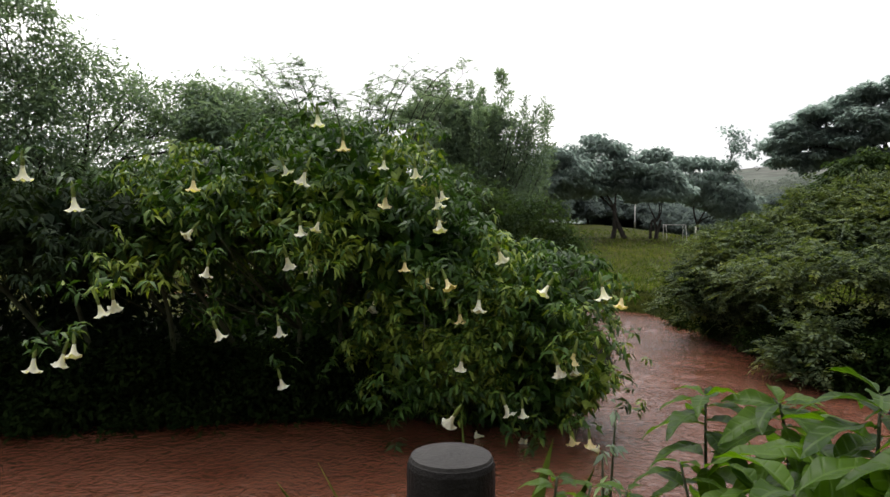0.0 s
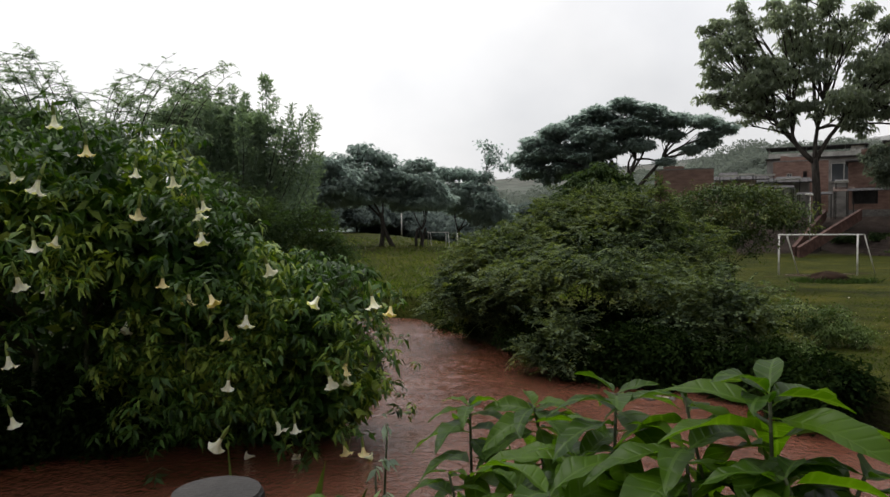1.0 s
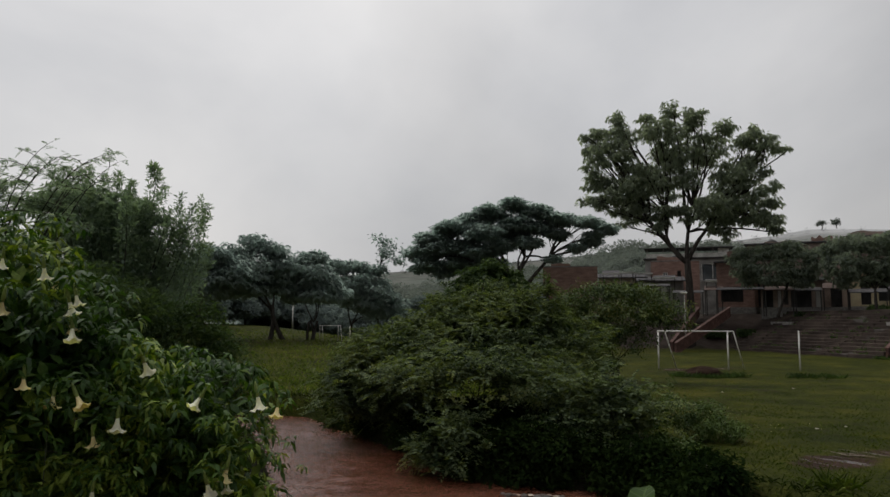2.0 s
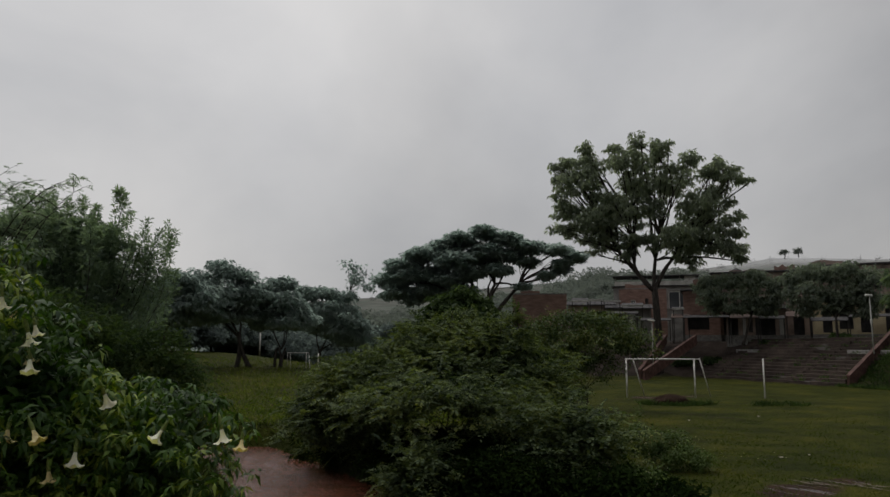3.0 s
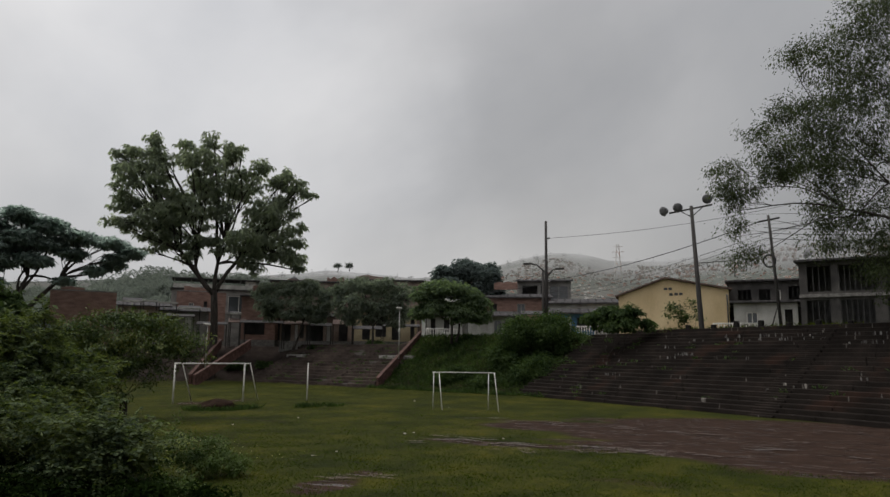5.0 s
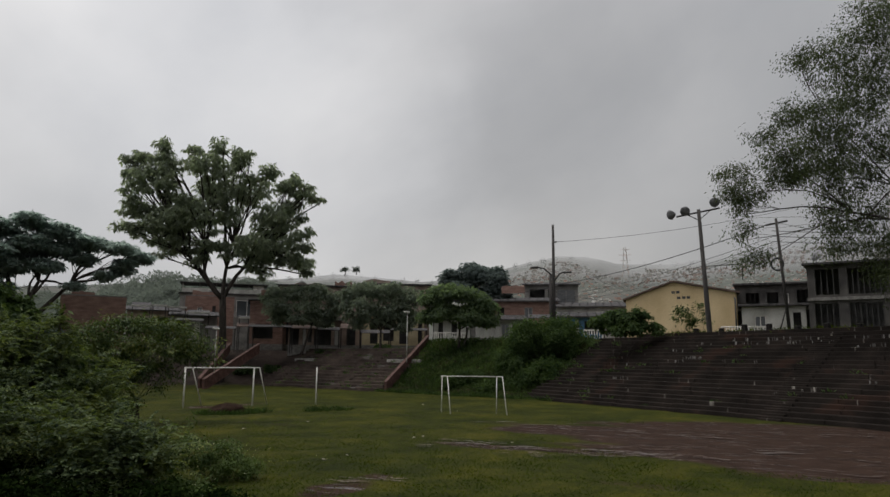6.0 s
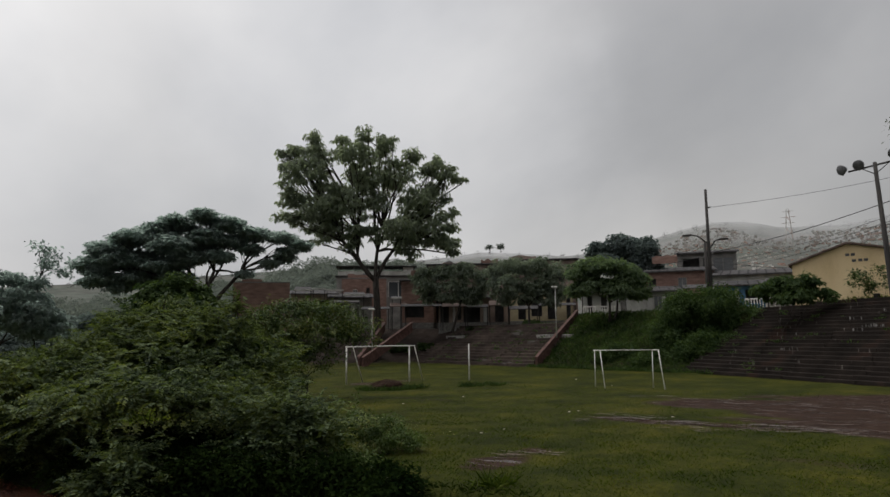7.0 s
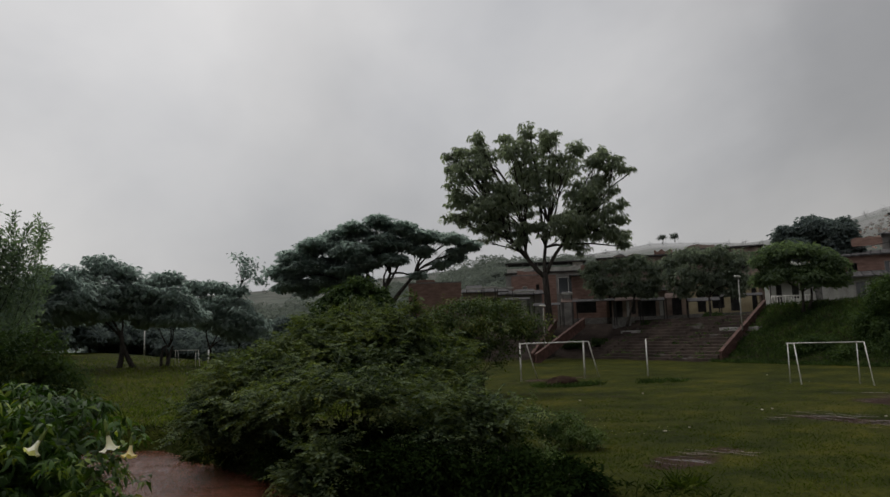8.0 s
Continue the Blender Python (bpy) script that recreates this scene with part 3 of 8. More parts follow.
def smooth(a, b, x):
    s = np.clip((x - a) / (b - a), 0, 1)
    return s * s * (3 - 2 * s)


WATER_Z = -0.65
STREET_Z = 4.4
STREAM = [(-40, 33), (-10, 30), (0, 27.5), (5, 25.2), (7.2, 23.2), (7.35, 19.5), (7.2, 14.3), (7.15, 12.3), (7.6, 11.6), (8.4, 11.0), (9.0, 9.8), (9.2, 8.2), (9.3, 5), (10.2, 1), (12.5, -6), (15, -30),
          (10, -30), (7, -3), (5, 2.1), (3, 2.8), (-5, 2.8), (-40, 3.4), (-40, 12), (-12, 10), (-5.1, 10.2), (-3, 10.8), (-0.4, 10.6), (2.3, 10.5), (3.4, 11.8), (4.6, 15), (5.3, 18.5), (4.2, 20.5), (0, 22.3), (-10, 25), (-40, 27)]
NEAR_BANK = [(-60, 2.9), (-5, 2.4), (3, 2.4), (4.6, 1.7), (6.6, -3), (9.5, -30), (9, -80), (-80, -80)]
RISE = [(8, -45), (22, -22), (35.4, -2.3), (40.1, 3.8), (47.3, 14), (51.6, 29), (56.6, 45.5), (53, 50), (45, 54), (40, 58), (44, 80), (60, 120), (90, 260), (2500, 2500), (2500, -2500), (60, -2500)]


STRIP = (21.3, 6.4, 1.1, 4.8)
MUD = [(29.9, 12.2), (30.8, 6), (35.0, 1.5), (36, -6), (30, -14), (20, -12), (19.4, -2), (20.3, 2.0), (22.3, 4.2), (26, 8.0)]


def ground_height(x, y):
    x, y = np.asarray(x, float), np.asarray(y, float)
    h = 2.2 * smooth(30, 75, y) * smooth(36, 16, x)
    h = np.maximum(h, 0) + 0.02 * np.sin(x * 0.9) * np.sin(y * 0.7 + 1) * smooth(-5, 12, y)
    rise = signed_distance(x, y, RISE)
    h = np.maximum(h, (STREET_Z - 0.9 * smooth(27, 34, y)) * np.clip((rise - 0.9) / 7.0, 0, 1))
    near = signed_distance(x, y, NEAR_BANK)
    h = h * (1 - smooth(-1.2, 0.2, near)) + 1.05 * smooth(-1.2, 0.2, near)
    bed = signed_distance(x, y, STREAM)
    k = smooth(-1.1, 0.35, bed)
    return h * (1 - k) - 1.7 * k


def make_ground():
    u = np.linspace(-1, 1, 401)
    warp = np.sinh(u * 7.2) / np.sinh(7.2) * 2400
    gx, gy = np.meshgrid(warp + 9, warp + 11, indexing="ij")
    z = ground_height(gx, gy)
    bed = signed_distance(gx, gy, STREAM)
    near_r = np.hypot(gx, gy)
    rough = np.array([noise.noise(Vector((a * 0.8, b * 0.8, 0.0))) for a, b in zip(gx.ravel(), gy.ravel())]).reshape(gx.shape)
    z = z + rough * 0.04 * smooth(300, 60, near_r)
    n = len(u)
    idx = np.arange(n * n).reshape(n, n)
    faces = np.stack([idx[:-1, :-1], idx[1:, :-1], idx[1:, 1:], idx[:-1, 1:]], -1).reshape(-1, 4)
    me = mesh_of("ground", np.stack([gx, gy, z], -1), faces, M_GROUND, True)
    # worn mud of the pitch, in long streaks, and bare earth of the banks
    mud = smooth(-2.6, 2.2, signed_distance(gx, gy, MUD))
    mud = np.maximum(mud, 0.85 * smooth(1.2, 0.3, np.hypot((gx - 13.6) / 2.2, (gy - 8.2) / 0.9)))
    mud = np.maximum(mud, 0.8 * smooth(1.2, 0.4, np.hypot((gx - 31) / 4.5, (gy - 27.5) / 1.0)))
    mud = np.maximum(mud, 0.72 * smooth(1.2, 0.4, np.hypot((gx - STRIP[0]) / STRIP[2], (gy - STRIP[1]) / STRIP[3])))
    bare = smooth(-0.5, 0.8, signed_distance(gx, gy, RISE)) * smooth(28.6, 29.6, gy) * smooth(60, 54, gy) * smooth(90, 80, gx)
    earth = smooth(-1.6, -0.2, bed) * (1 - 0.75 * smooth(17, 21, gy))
    # two ellipses of dark soil put shade under the bush and the bank shrubs
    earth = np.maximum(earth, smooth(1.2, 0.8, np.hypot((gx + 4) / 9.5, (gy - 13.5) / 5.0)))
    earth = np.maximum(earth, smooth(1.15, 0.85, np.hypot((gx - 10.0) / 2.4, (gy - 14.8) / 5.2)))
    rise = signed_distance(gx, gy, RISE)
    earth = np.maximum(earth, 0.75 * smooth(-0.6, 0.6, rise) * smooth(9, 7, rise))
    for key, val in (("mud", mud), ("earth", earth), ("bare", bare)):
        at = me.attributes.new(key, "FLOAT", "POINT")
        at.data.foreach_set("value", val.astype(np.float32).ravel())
    return tagged(new("ground", me), "olive-green wet pitch grass with muddy worn streaks and earth banks", "ground", kind="structure")


def ground_material():
    m = bpy.data.materials.new("wet_pitch_grass")
    m.use_nodes = True
    n, l = m.node_tree.nodes, m.node_tree.links
    b = n["Principled BSDF"]
    co = n.new("ShaderNodeTexCoord")

    def tex(scale, detail=5, stretch=None, kind="ShaderNodeTexNoise"):
        t = n.new(kind)
        t.inputs["Scale"].default_value = scale
        if kind == "ShaderNodeTexNoise":
            t.inputs["Detail"].default_value = detail
        if stretch:
            mp = n.new("ShaderNodeMapping")
            mp.inputs["Rotation"].default_value = (0, 0, stretch[3])
            mp.inputs["Scale"].default_value = stretch[:3]
            l.new(co.outputs["Object"], mp.inputs["Vector"]), l.new(mp.outputs[0], t.inputs["Vector"])
        else:
            l.new(co.outputs["Object"], t.inputs["Vector"])
        return t.outputs["Fac"]

    def ramp(fac, stops):
        r = n.new("ShaderNodeValToRGB")
        e = r.color_ramp.elements
        while len(e) < len(stops):
            e.new(0.5)
        for i, (p, c) in enumerate(stops):
            e[i].position, e[i].color = p, (*c, 1)
        l.new(fac, r.inputs["Fac"])
        return r.outputs["Color"]

    def mix(fac, a, c, blend="MIX"):
        x = n.new("ShaderNodeMix")
        x.data_type, x.blend_type = "RGBA", blend
        if isinstance(fac, float):
            x.inputs[0].default_value = fac
        else:
            l.new(fac, x.inputs[0])
        for sock, val in ((x.inputs[6], a), (x.inputs[7], c)):
            if isinstance(val, tuple):
                sock.default_value = (*val, 1)
            else:
                l.new(val, sock)
        return x.outputs[2]

    def maths(op, a, c):
        x = n.new("ShaderNodeMath")
        x.operation = op
        x.use_clamp = True
        for sock, val in ((x.inputs[0], a), (x.inputs[1], c)):
            if isinstance(val, float):
                sock.default_value = val
            else:
                l.new(val, sock)
        return x.outputs[0]

    def attr(key):
        a = n.new("ShaderNodeAttribute")
        a.attribute_name = key
        return a.outputs["Fac"]

    def remap(v, a, c, d=0.0, e=1.0):
        x = n.new("ShaderNodeMapRange")
        x.inputs["From Min"].default_value, x.inputs["From Max"].default_value = a, c
        x.inputs["To Min"].default_value, x.inputs["To Max"].default_value = d, e
        l.new(v, x.inputs["Value"])
        return x.outputs[0]

    grass = ramp(tex(0.35), [(0.3, (0.018, 0.024, 0.003)), (0.5, (0.034, 0.039, 0.0045)), (0.72, (0.062, 0.059, 0.008))])
    grass = mix(1.0, grass, ramp(tex(1.7, 4), [(0.35, (0.72, 0.78, 0.8)), (0.65, (1.22, 1.18, 1.1))]), "MULTIPLY")
    grass = mix(1.0, grass, ramp(tex(9.0, 6), [(0.3, (0.55, 0.6, 0.55)), (0.7, (1.35, 1.3, 1.2))]), "MULTIPLY")
    streak = tex(0.55, 6, (1.0, 0.22, 1.0, radians(19)))
    mudmask = maths("MULTIPLY", attr("mud"), 1.0)
    mudfac = remap(maths("ADD", mudmask, remap(streak, 0.28, 0.72, -0.5, 0.5)), 0.42, 0.62)
    soil = ramp(tex(1.6), [(0.3, (0.025, 0.0145, 0.0105)), (0.7, (0.054, 0.032, 0.023))])
    soil = mix(1.0, soil, ramp(tex(14.0), [(0.3, (0.7, 0.7, 0.7)), (0.7, (1.2, 1.2, 1.2))]), "MULTIPLY")
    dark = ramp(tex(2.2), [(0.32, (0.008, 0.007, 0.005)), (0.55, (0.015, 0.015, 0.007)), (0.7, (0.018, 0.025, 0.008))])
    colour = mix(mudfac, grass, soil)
    # bank earth, together with the shade painted under bush and shrubs
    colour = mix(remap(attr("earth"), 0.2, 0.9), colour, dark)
    colour = mix(attr("bare"), colour, ramp(tex(0.9), [(0.3, (0.018, 0.014, 0.012)), (0.6, (0.04, 0.03, 0.025)), (0.75, (0.06, 0.05, 0.042))]))
    l.new(colour, b.inputs["Base Color"])
    # puddles lie in the mud
    pool = remap(tex(5.0, 8, (1.0, 0.16, 1.0, radians(8))), 0.57, 0.64)
    wet = maths("MULTIPLY", mudfac, pool)
    l.new(remap(wet, 0.0, 1.0, 0.9, 0.2), b.inputs["Roughness"])
    l.new(remap(wet, 0.0, 1.0, 0.08, 0.4), b.inputs["Specular IOR Level"])
    bp = n.new("ShaderNodeBump")
    bp.inputs["Distance"].default_value = 0.06
    l.new(remap(wet, 0.0, 1.0, 0.8, 0.02), bp.inputs["Strength"])
    l.new(tex(16.0, 6), bp.inputs["Height"])
    l.new(bp.outputs[0], b.inputs["Normal"])
    return m


M_GROUND = ground_material()
ground = make_ground()



def ground_z(x, y):
    return float(ground_height(np.array([x]), np.array([y]))[0])


def water_material():
    m = bpy.data.materials.new("silty_red_brown_water")
    m.use_nodes = True
    n, l = m.node_tree.nodes, m.node_tree.links
    b = n["Principled BSDF"]
    co = n.new("ShaderNodeTexCoord")
    a, c = n.new("ShaderNodeTexNoise"), n.new("ShaderNodeTexNoise")
    a.inputs["Scale"].default_value, a.inputs["Detail"].default_value = 0.9, 6
    c.inputs["Scale"].default_value, c.inputs["Detail"].default_value = 9.0, 6
    c.inputs["Distortion"].default_value = 0.8
    l.new(co.outputs["Object"], a.inputs["Vector"])
    l.new(co.outputs["Object"], c.inputs["Vector"])
    r = n.new("ShaderNodeValToRGB")
    r.color_ramp.elements[0].position, r.color_ramp.elements[0].color = 0.3, (0.085, 0.028, 0.015, 1)
    r.color_ramp.elements[1].position, r.color_ramp.elements[1].color = 0.7, (0.135, 0.055, 0.034, 1)
    l.new(a.outputs["Fac"], r.inputs["Fac"])
    l.new(r.outputs["Color"], b.inputs["Base Color"])
    b.inputs["Roughness"].default_value = 0.09
    b.inputs["IOR"].default_value = 1.42
    bp = n.new("ShaderNodeBump")
    bp.inputs["Strength"].default_value, bp.inputs["Distance"].default_value = 0.8, 0.06
    l.new(c.outputs["Fac"], bp.inputs["Height"])
    l.new(bp.outputs[0], b.inputs["Normal"])
    return m


M_WATER = water_material()


def make_water():
    xs, ys = np.arange(-16, 15.01, 0.09), np.arange(-2, 32.01, 0.09)
    gx, gy = np.meshgrid(xs, ys, indexing="ij")
    # riffles run down the straight reach and slacken under the bush
    flow = smooth(2.0, 5.0, gx) * smooth(8, 12, gy)
    turn = 0.35 * np.sin(gy * 0.5) + 0.5 * np.sin(gx * 0.7 + gy * 0.23)
    a = np.zeros_like(gx)
    for k in range(9):
        wave, ang, ph = 4.4 * 1.27 ** k, 1.5 * math.sin(k * 2.7) + 1.2, k * 1.9
        a += (0.9 ** k) * np.sin(wave * (gx * math.cos(ang) + gy * math.sin(ang)) + ph + 1.8 * np.sin(0.7 * wave * (gx * math.sin(ang + 0.6) - gy * math.cos(ang + 0.6)) + turn * 2))
    patch = 0.5 + 0.5 * np.sin(gx * 0.9 + 1.3 * np.sin(gy * 0.6)) * np.sin(gy * 0.8 + 1.1 * np.sin(gx * 0.5))
    z = WATER_Z + (0.0012 + 0.011 * flow * patch) * a
    n, k = gx.shape
    idx = np.arange(n * k).reshape(n, k)
    faces = np.stack([idx[:-1, :-1], idx[1:, :-1], idx[1:, 1:], idx[:-1, 1:]], -1).reshape(-1, 4)
    return tagged(new("water", mesh_of("water", np.stack([gx, gy, z], -1), faces, M_WATER, True)), "silty red-brown stream water with small riffles", "water", kind="structure")


make_water()


def hill(name, az0, az1, dist, crest, depth, mat, label, seed, bumps=1.0, humps=3.0):
    """A far ridge: crest gives (azimuth, elevation in degrees) along it; its near face runs down to the ground."""
    az = np.linspace(az0, az1, 220)
    el = np.interp(az, [c[0] for c in crest], [c[1] for c in crest])
    rows = []
    for j in range(26):
        s = j / 25
        r = dist - depth * (1 - s)
        row = []
        for a, e in zip(az, el):
            top = 2.65 + dist * math.tan(radians(e))
            h = -3 + (top + 3) * (s ** 0.8)
            q = noise.noise(Vector((a * humps, s * 9, seed)))
            w = noise.noise(Vector((a * humps * 4, s * 30, seed + 5)))
            p = polar(a, r, h + (q * 0.55 + w * 0.45) * bumps * dist * 0.006)
            row.append(p)
        rows.append(row)
    back = [p + Vector((p.x, p.y, 0)).normalized() * 40 - Vector((0, 0, p.z + 5)) for p in rows[-1]]
    rows.append(back)
    v = np.array([[tuple(p) for p in row] for row in rows])
    n, k = v.shape[:2]
    idx = np.arange(n * k).reshape(n, k)
    faces = np.stack([idx[:-1, :-1], idx[:-1, 1:], idx[1:, 1:], idx[1:, :-1]], -1).reshape(-1, 4)
    tagged(new(name, mesh_of(name, v, faces, mat, True)), label, "hill", kind="structure")
    return v


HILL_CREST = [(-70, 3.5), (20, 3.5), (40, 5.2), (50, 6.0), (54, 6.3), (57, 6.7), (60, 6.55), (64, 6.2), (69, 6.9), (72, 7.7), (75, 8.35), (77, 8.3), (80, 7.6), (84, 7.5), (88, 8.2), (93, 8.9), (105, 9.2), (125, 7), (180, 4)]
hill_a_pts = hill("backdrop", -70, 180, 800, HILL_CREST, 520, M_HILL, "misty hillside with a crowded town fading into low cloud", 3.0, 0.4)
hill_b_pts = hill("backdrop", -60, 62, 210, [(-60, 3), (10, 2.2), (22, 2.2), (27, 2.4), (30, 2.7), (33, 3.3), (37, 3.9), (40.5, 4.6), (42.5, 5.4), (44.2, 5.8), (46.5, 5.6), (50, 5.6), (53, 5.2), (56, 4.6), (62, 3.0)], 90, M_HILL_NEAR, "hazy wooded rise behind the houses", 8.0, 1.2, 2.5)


def hillside_town():
    rng = np.random.default_rng(11)
    g = Geo()
    n, k = hill_a_pts.shape[:2]
    made = 0
    while made < 2800:
        i, j = rng.integers(3, 24), rng.integers(0, k)
        a = -70 + 250 * j / (k - 1)
        if not 64 < a < 104:
            continue
        if rng.random() > (0.3 if a < 70 else 1.0) or i > 17 + 3 * math.sin(a * 0.7):
            continue
        p = hill_a_pts[i, j]
        w, h, d = rng.uniform(0.8, 2.4), rng.uniform(0.2, 0.6), rng.uniform(0.8, 1.6)
        f, e, j1 = rng.random(), rng.random(), min(j + 1, k - 1)
        q = (p * (1 - f) + hill_a_pts[i, j1] * f) * (1 - e) + (hill_a_pts[i + 1, j] * (1 - f) + hill_a_pts[i + 1, j1] * f) * e
        x, y, z = q[0], q[1], q[2]
        g.box(x - d / 2, y - w / 2, z - 0.9, x + d / 2, y + w / 2, z + h)
        made += 1
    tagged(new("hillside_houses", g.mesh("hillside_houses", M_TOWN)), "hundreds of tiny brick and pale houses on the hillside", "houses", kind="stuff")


hillside_town()


def far_woods():
    rng = np.random.default_rng(31)
    n, k = hill_b_pts.shape[:2]
    m = 1500
    i, j = rng.integers(9, 26, m), rng.integers(int(k * 0.6), k, m)
    c = hill_b_pts[i, j] + rng.normal(size=(m, 3)) * np.array([1.5, 1.5, 0.1])
    size = rng.uniform(1.2, 3.2, (m, 1, 1))
    d = unit(rng.normal(size=(m, 150, 3)))
    d[..., 2] = np.abs(d[..., 2])
    q = c[:, None, :] + d * size * np.array([1.0, 1.0, 0.8]) * rng.uniform(0.75, 1.05, (m, 150, 1))
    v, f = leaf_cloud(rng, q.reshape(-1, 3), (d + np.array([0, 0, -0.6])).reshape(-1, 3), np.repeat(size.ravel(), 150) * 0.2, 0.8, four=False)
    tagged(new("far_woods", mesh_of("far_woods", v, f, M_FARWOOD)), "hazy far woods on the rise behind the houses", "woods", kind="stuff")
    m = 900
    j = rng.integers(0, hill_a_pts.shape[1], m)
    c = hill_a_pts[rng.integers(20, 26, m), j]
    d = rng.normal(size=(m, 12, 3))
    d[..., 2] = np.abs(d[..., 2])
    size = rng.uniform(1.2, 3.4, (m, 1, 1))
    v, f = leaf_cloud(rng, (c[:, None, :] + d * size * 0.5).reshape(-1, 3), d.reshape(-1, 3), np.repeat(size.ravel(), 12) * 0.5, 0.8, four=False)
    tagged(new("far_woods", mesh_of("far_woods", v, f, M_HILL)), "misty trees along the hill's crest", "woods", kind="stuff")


far_woods()


# terraces: long concrete steps between the pitch and the street
def terrace(name, a, b, steps, depth, rise, label, mat):
    a, b = Vector((*a, 0)), Vector((*b, 0))
    along = (b - a).normalized()
    out = Vector((along.y, -along.x, 0))
    L = (b - a).length
    root = thing(name, a, label, "terrace", kind="structure")
    root.rotation_euler = (0, 0, math.atan2(along.y, along.x))
    for i in range(steps):
        z1 = rise * (i + 1) / steps
        y0, y1 = -depth * i / steps, -depth * (i + 1) / steps - 0.25
        cuts = np.linspace(0, L, 8)
        cuts[1:-1] += np.array([random.uniform(-0.6, 0.6) for _ in cuts[1:-1]])
        for c0, c1 in zip(cuts[:-1], cuts[1:]):
            g = Geo().box(c0 + 0.005, y1, z1 - rise / steps - 0.35, c1 - 0.005, y0 + random.uniform(-0.02, 0.02), z1 + random.uniform(-0.025, 0.01), 0.03)
            part("step", g.mesh("step", mat), root)
    return root, along, out


stand_r, along_r, out_r = terrace("terrace_wall", (30.2, -9.8), (48.4, 15.6), 20, 7.6, STREET_Z, "dark mossy concrete spectator terrace streaked with old white paint", M_STAND)
stand_c, along_c, out_c = terrace("terrace_wall", (51.9, 29.2), (57.0, 46.0), 14, 7.0, 3.7, "brown stained stepped concrete terrace below the houses", M_TERRACE)


def stair_flight(root, at, shift, steps, depth, rise, mat):
    """Half-height blocks that turn a strip of the terrace into stairs; shift moves them along at each step."""
    for i in range(steps):
        x, y0, z1 = at + shift * i, -depth * i / steps, rise * (i + 1) / steps
        part("stair_block", Geo().box(x, y0 + 0.03, z1 - rise / steps - 0.1, x + 1.3, y0 + depth / steps * 0.5 + random.uniform(-0.03, 0.03), z1 - rise / steps * 0.5, 0.02).mesh("stair_block", mat), root)


stair_flight(stand_r, 11.2, 0.055, 20, 7.6, STREET_Z, M_STAND)
stair_flight(stand_c, 5.2, -0.05, 14, 7.0, 3.7, M_TERRACE)
stair_flight(stand_c, 14.6, 0.1, 14, 7.0, 3.7, M_TERRACE)
# runs of old white paint on the risers: along, step, spread, count
M_RUN = ramp_mat("old_white_paint", [(0.0585, 0.0536, 0.0488), (0.137, 0.132, 0.122), (0.234, 0.224, 0.215)], 6, 0.8, 0.2, 50, per_object=0.2)
streak_mesh = [Geo().rings([[(-w, 0, 0), (w * 0.6, 0, -0.02), (w, 0, 0.15), (w * 0.4, 0, 0.27), (-w * 0.7, 0, 0.25)], [(-w, 0.004, 0), (w * 0.6, 0.004, -0.02), (w, 0.004, 0.15), (w * 0.4, 0.004, 0.27), (-w * 0.7, 0.004, 0.25)]]).mesh("paint_run", M_RUN) for w in (0.02, 0.035, 0.055)]
paint_rng = np.random.default_rng(4)
RUNS = [(16.0, 15, 3.2, 14), (11.5, 15, 2.2, 10), (7.5, 15, 1.6, 6), (20.6, 11, 0.9, 12), (21.2, 10, 0.4, 5), (24.0, 6, 1.1, 9), (20.7, 14, 0.5, 4), (17.3, 14, 1.4, 9), (13.7, 14, 1.6, 9), (8.7, 7, 0.3, 3), (10.4, 13, 1.2, 7), (22.0, 12, 0.8, 3), (6.0, 10, 0.8, 3), (25.5, 9, 0.4, 2), (15.5, 10, 0.5, 2), (7.0, 4, 0.4, 2), (12.9, 4, 0.2, 2)]
for s, i, wide, count in RUNS:
    for k in range(count):
        run = part("paint_run", streak_mesh[k % 3], stand_r)
        run.location = (s + paint_rng.uniform(-wide, wide), -7.6 * (i * 5 // 4) / 20 + 0.018, STREET_Z * (i * 5 // 4) / 20 + paint_rng.uniform(-0.01, 0.03))
        run.scale = (1, 1, paint_rng.uniform(0.4, 0.75))
# a paler concrete edge along the top of the centre terrace
for x0, x1 in ((-0.6, 3.6), (14.2, 17.2)):
    part("edge_beam", Geo().box(x0, -4.9, 2.25, x1, -4.36, 2.66, 0.03).mesh("edge_beam", M_CONCRETE), stand_c, "paler concrete edge")


# ---- trees and shrubs ----
def px_lumps(scale, x0, y0, rows):
    """Lumps drawn on a squared sheet: sheet units to metres from the tree's foot."""
    return [((x - x0) * scale, (y0 - y) * scale, w * scale, h * scale) for x, y, w, h in rows]


def place(az, d, z=None):
    p = polar(az, d)
    p.z = ground_z(p.x, p.y) if z is None else z
    return p


def tufts(lumps, middle, seed):
    """The lumps of a crown, a little smaller, each with two ragged tufts on the side away from the crown's middle."""
    q, more = random.Random(seed), []
    for r, u, hw, hh in lumps:
        more.append((r, u, hw * 0.86, hh * 0.86))
        for k in (-0.5, 0.5):
            a = math.atan2(u - middle, r) + k + q.uniform(-0.3, 0.3)
            more.append((r + math.cos(a) * hw * 0.92, u + math.sin(a) * hh * 0.95, hw * q.uniform(0.22, 0.42), hh * q.uniform(0.22, 0.4)))
    return more


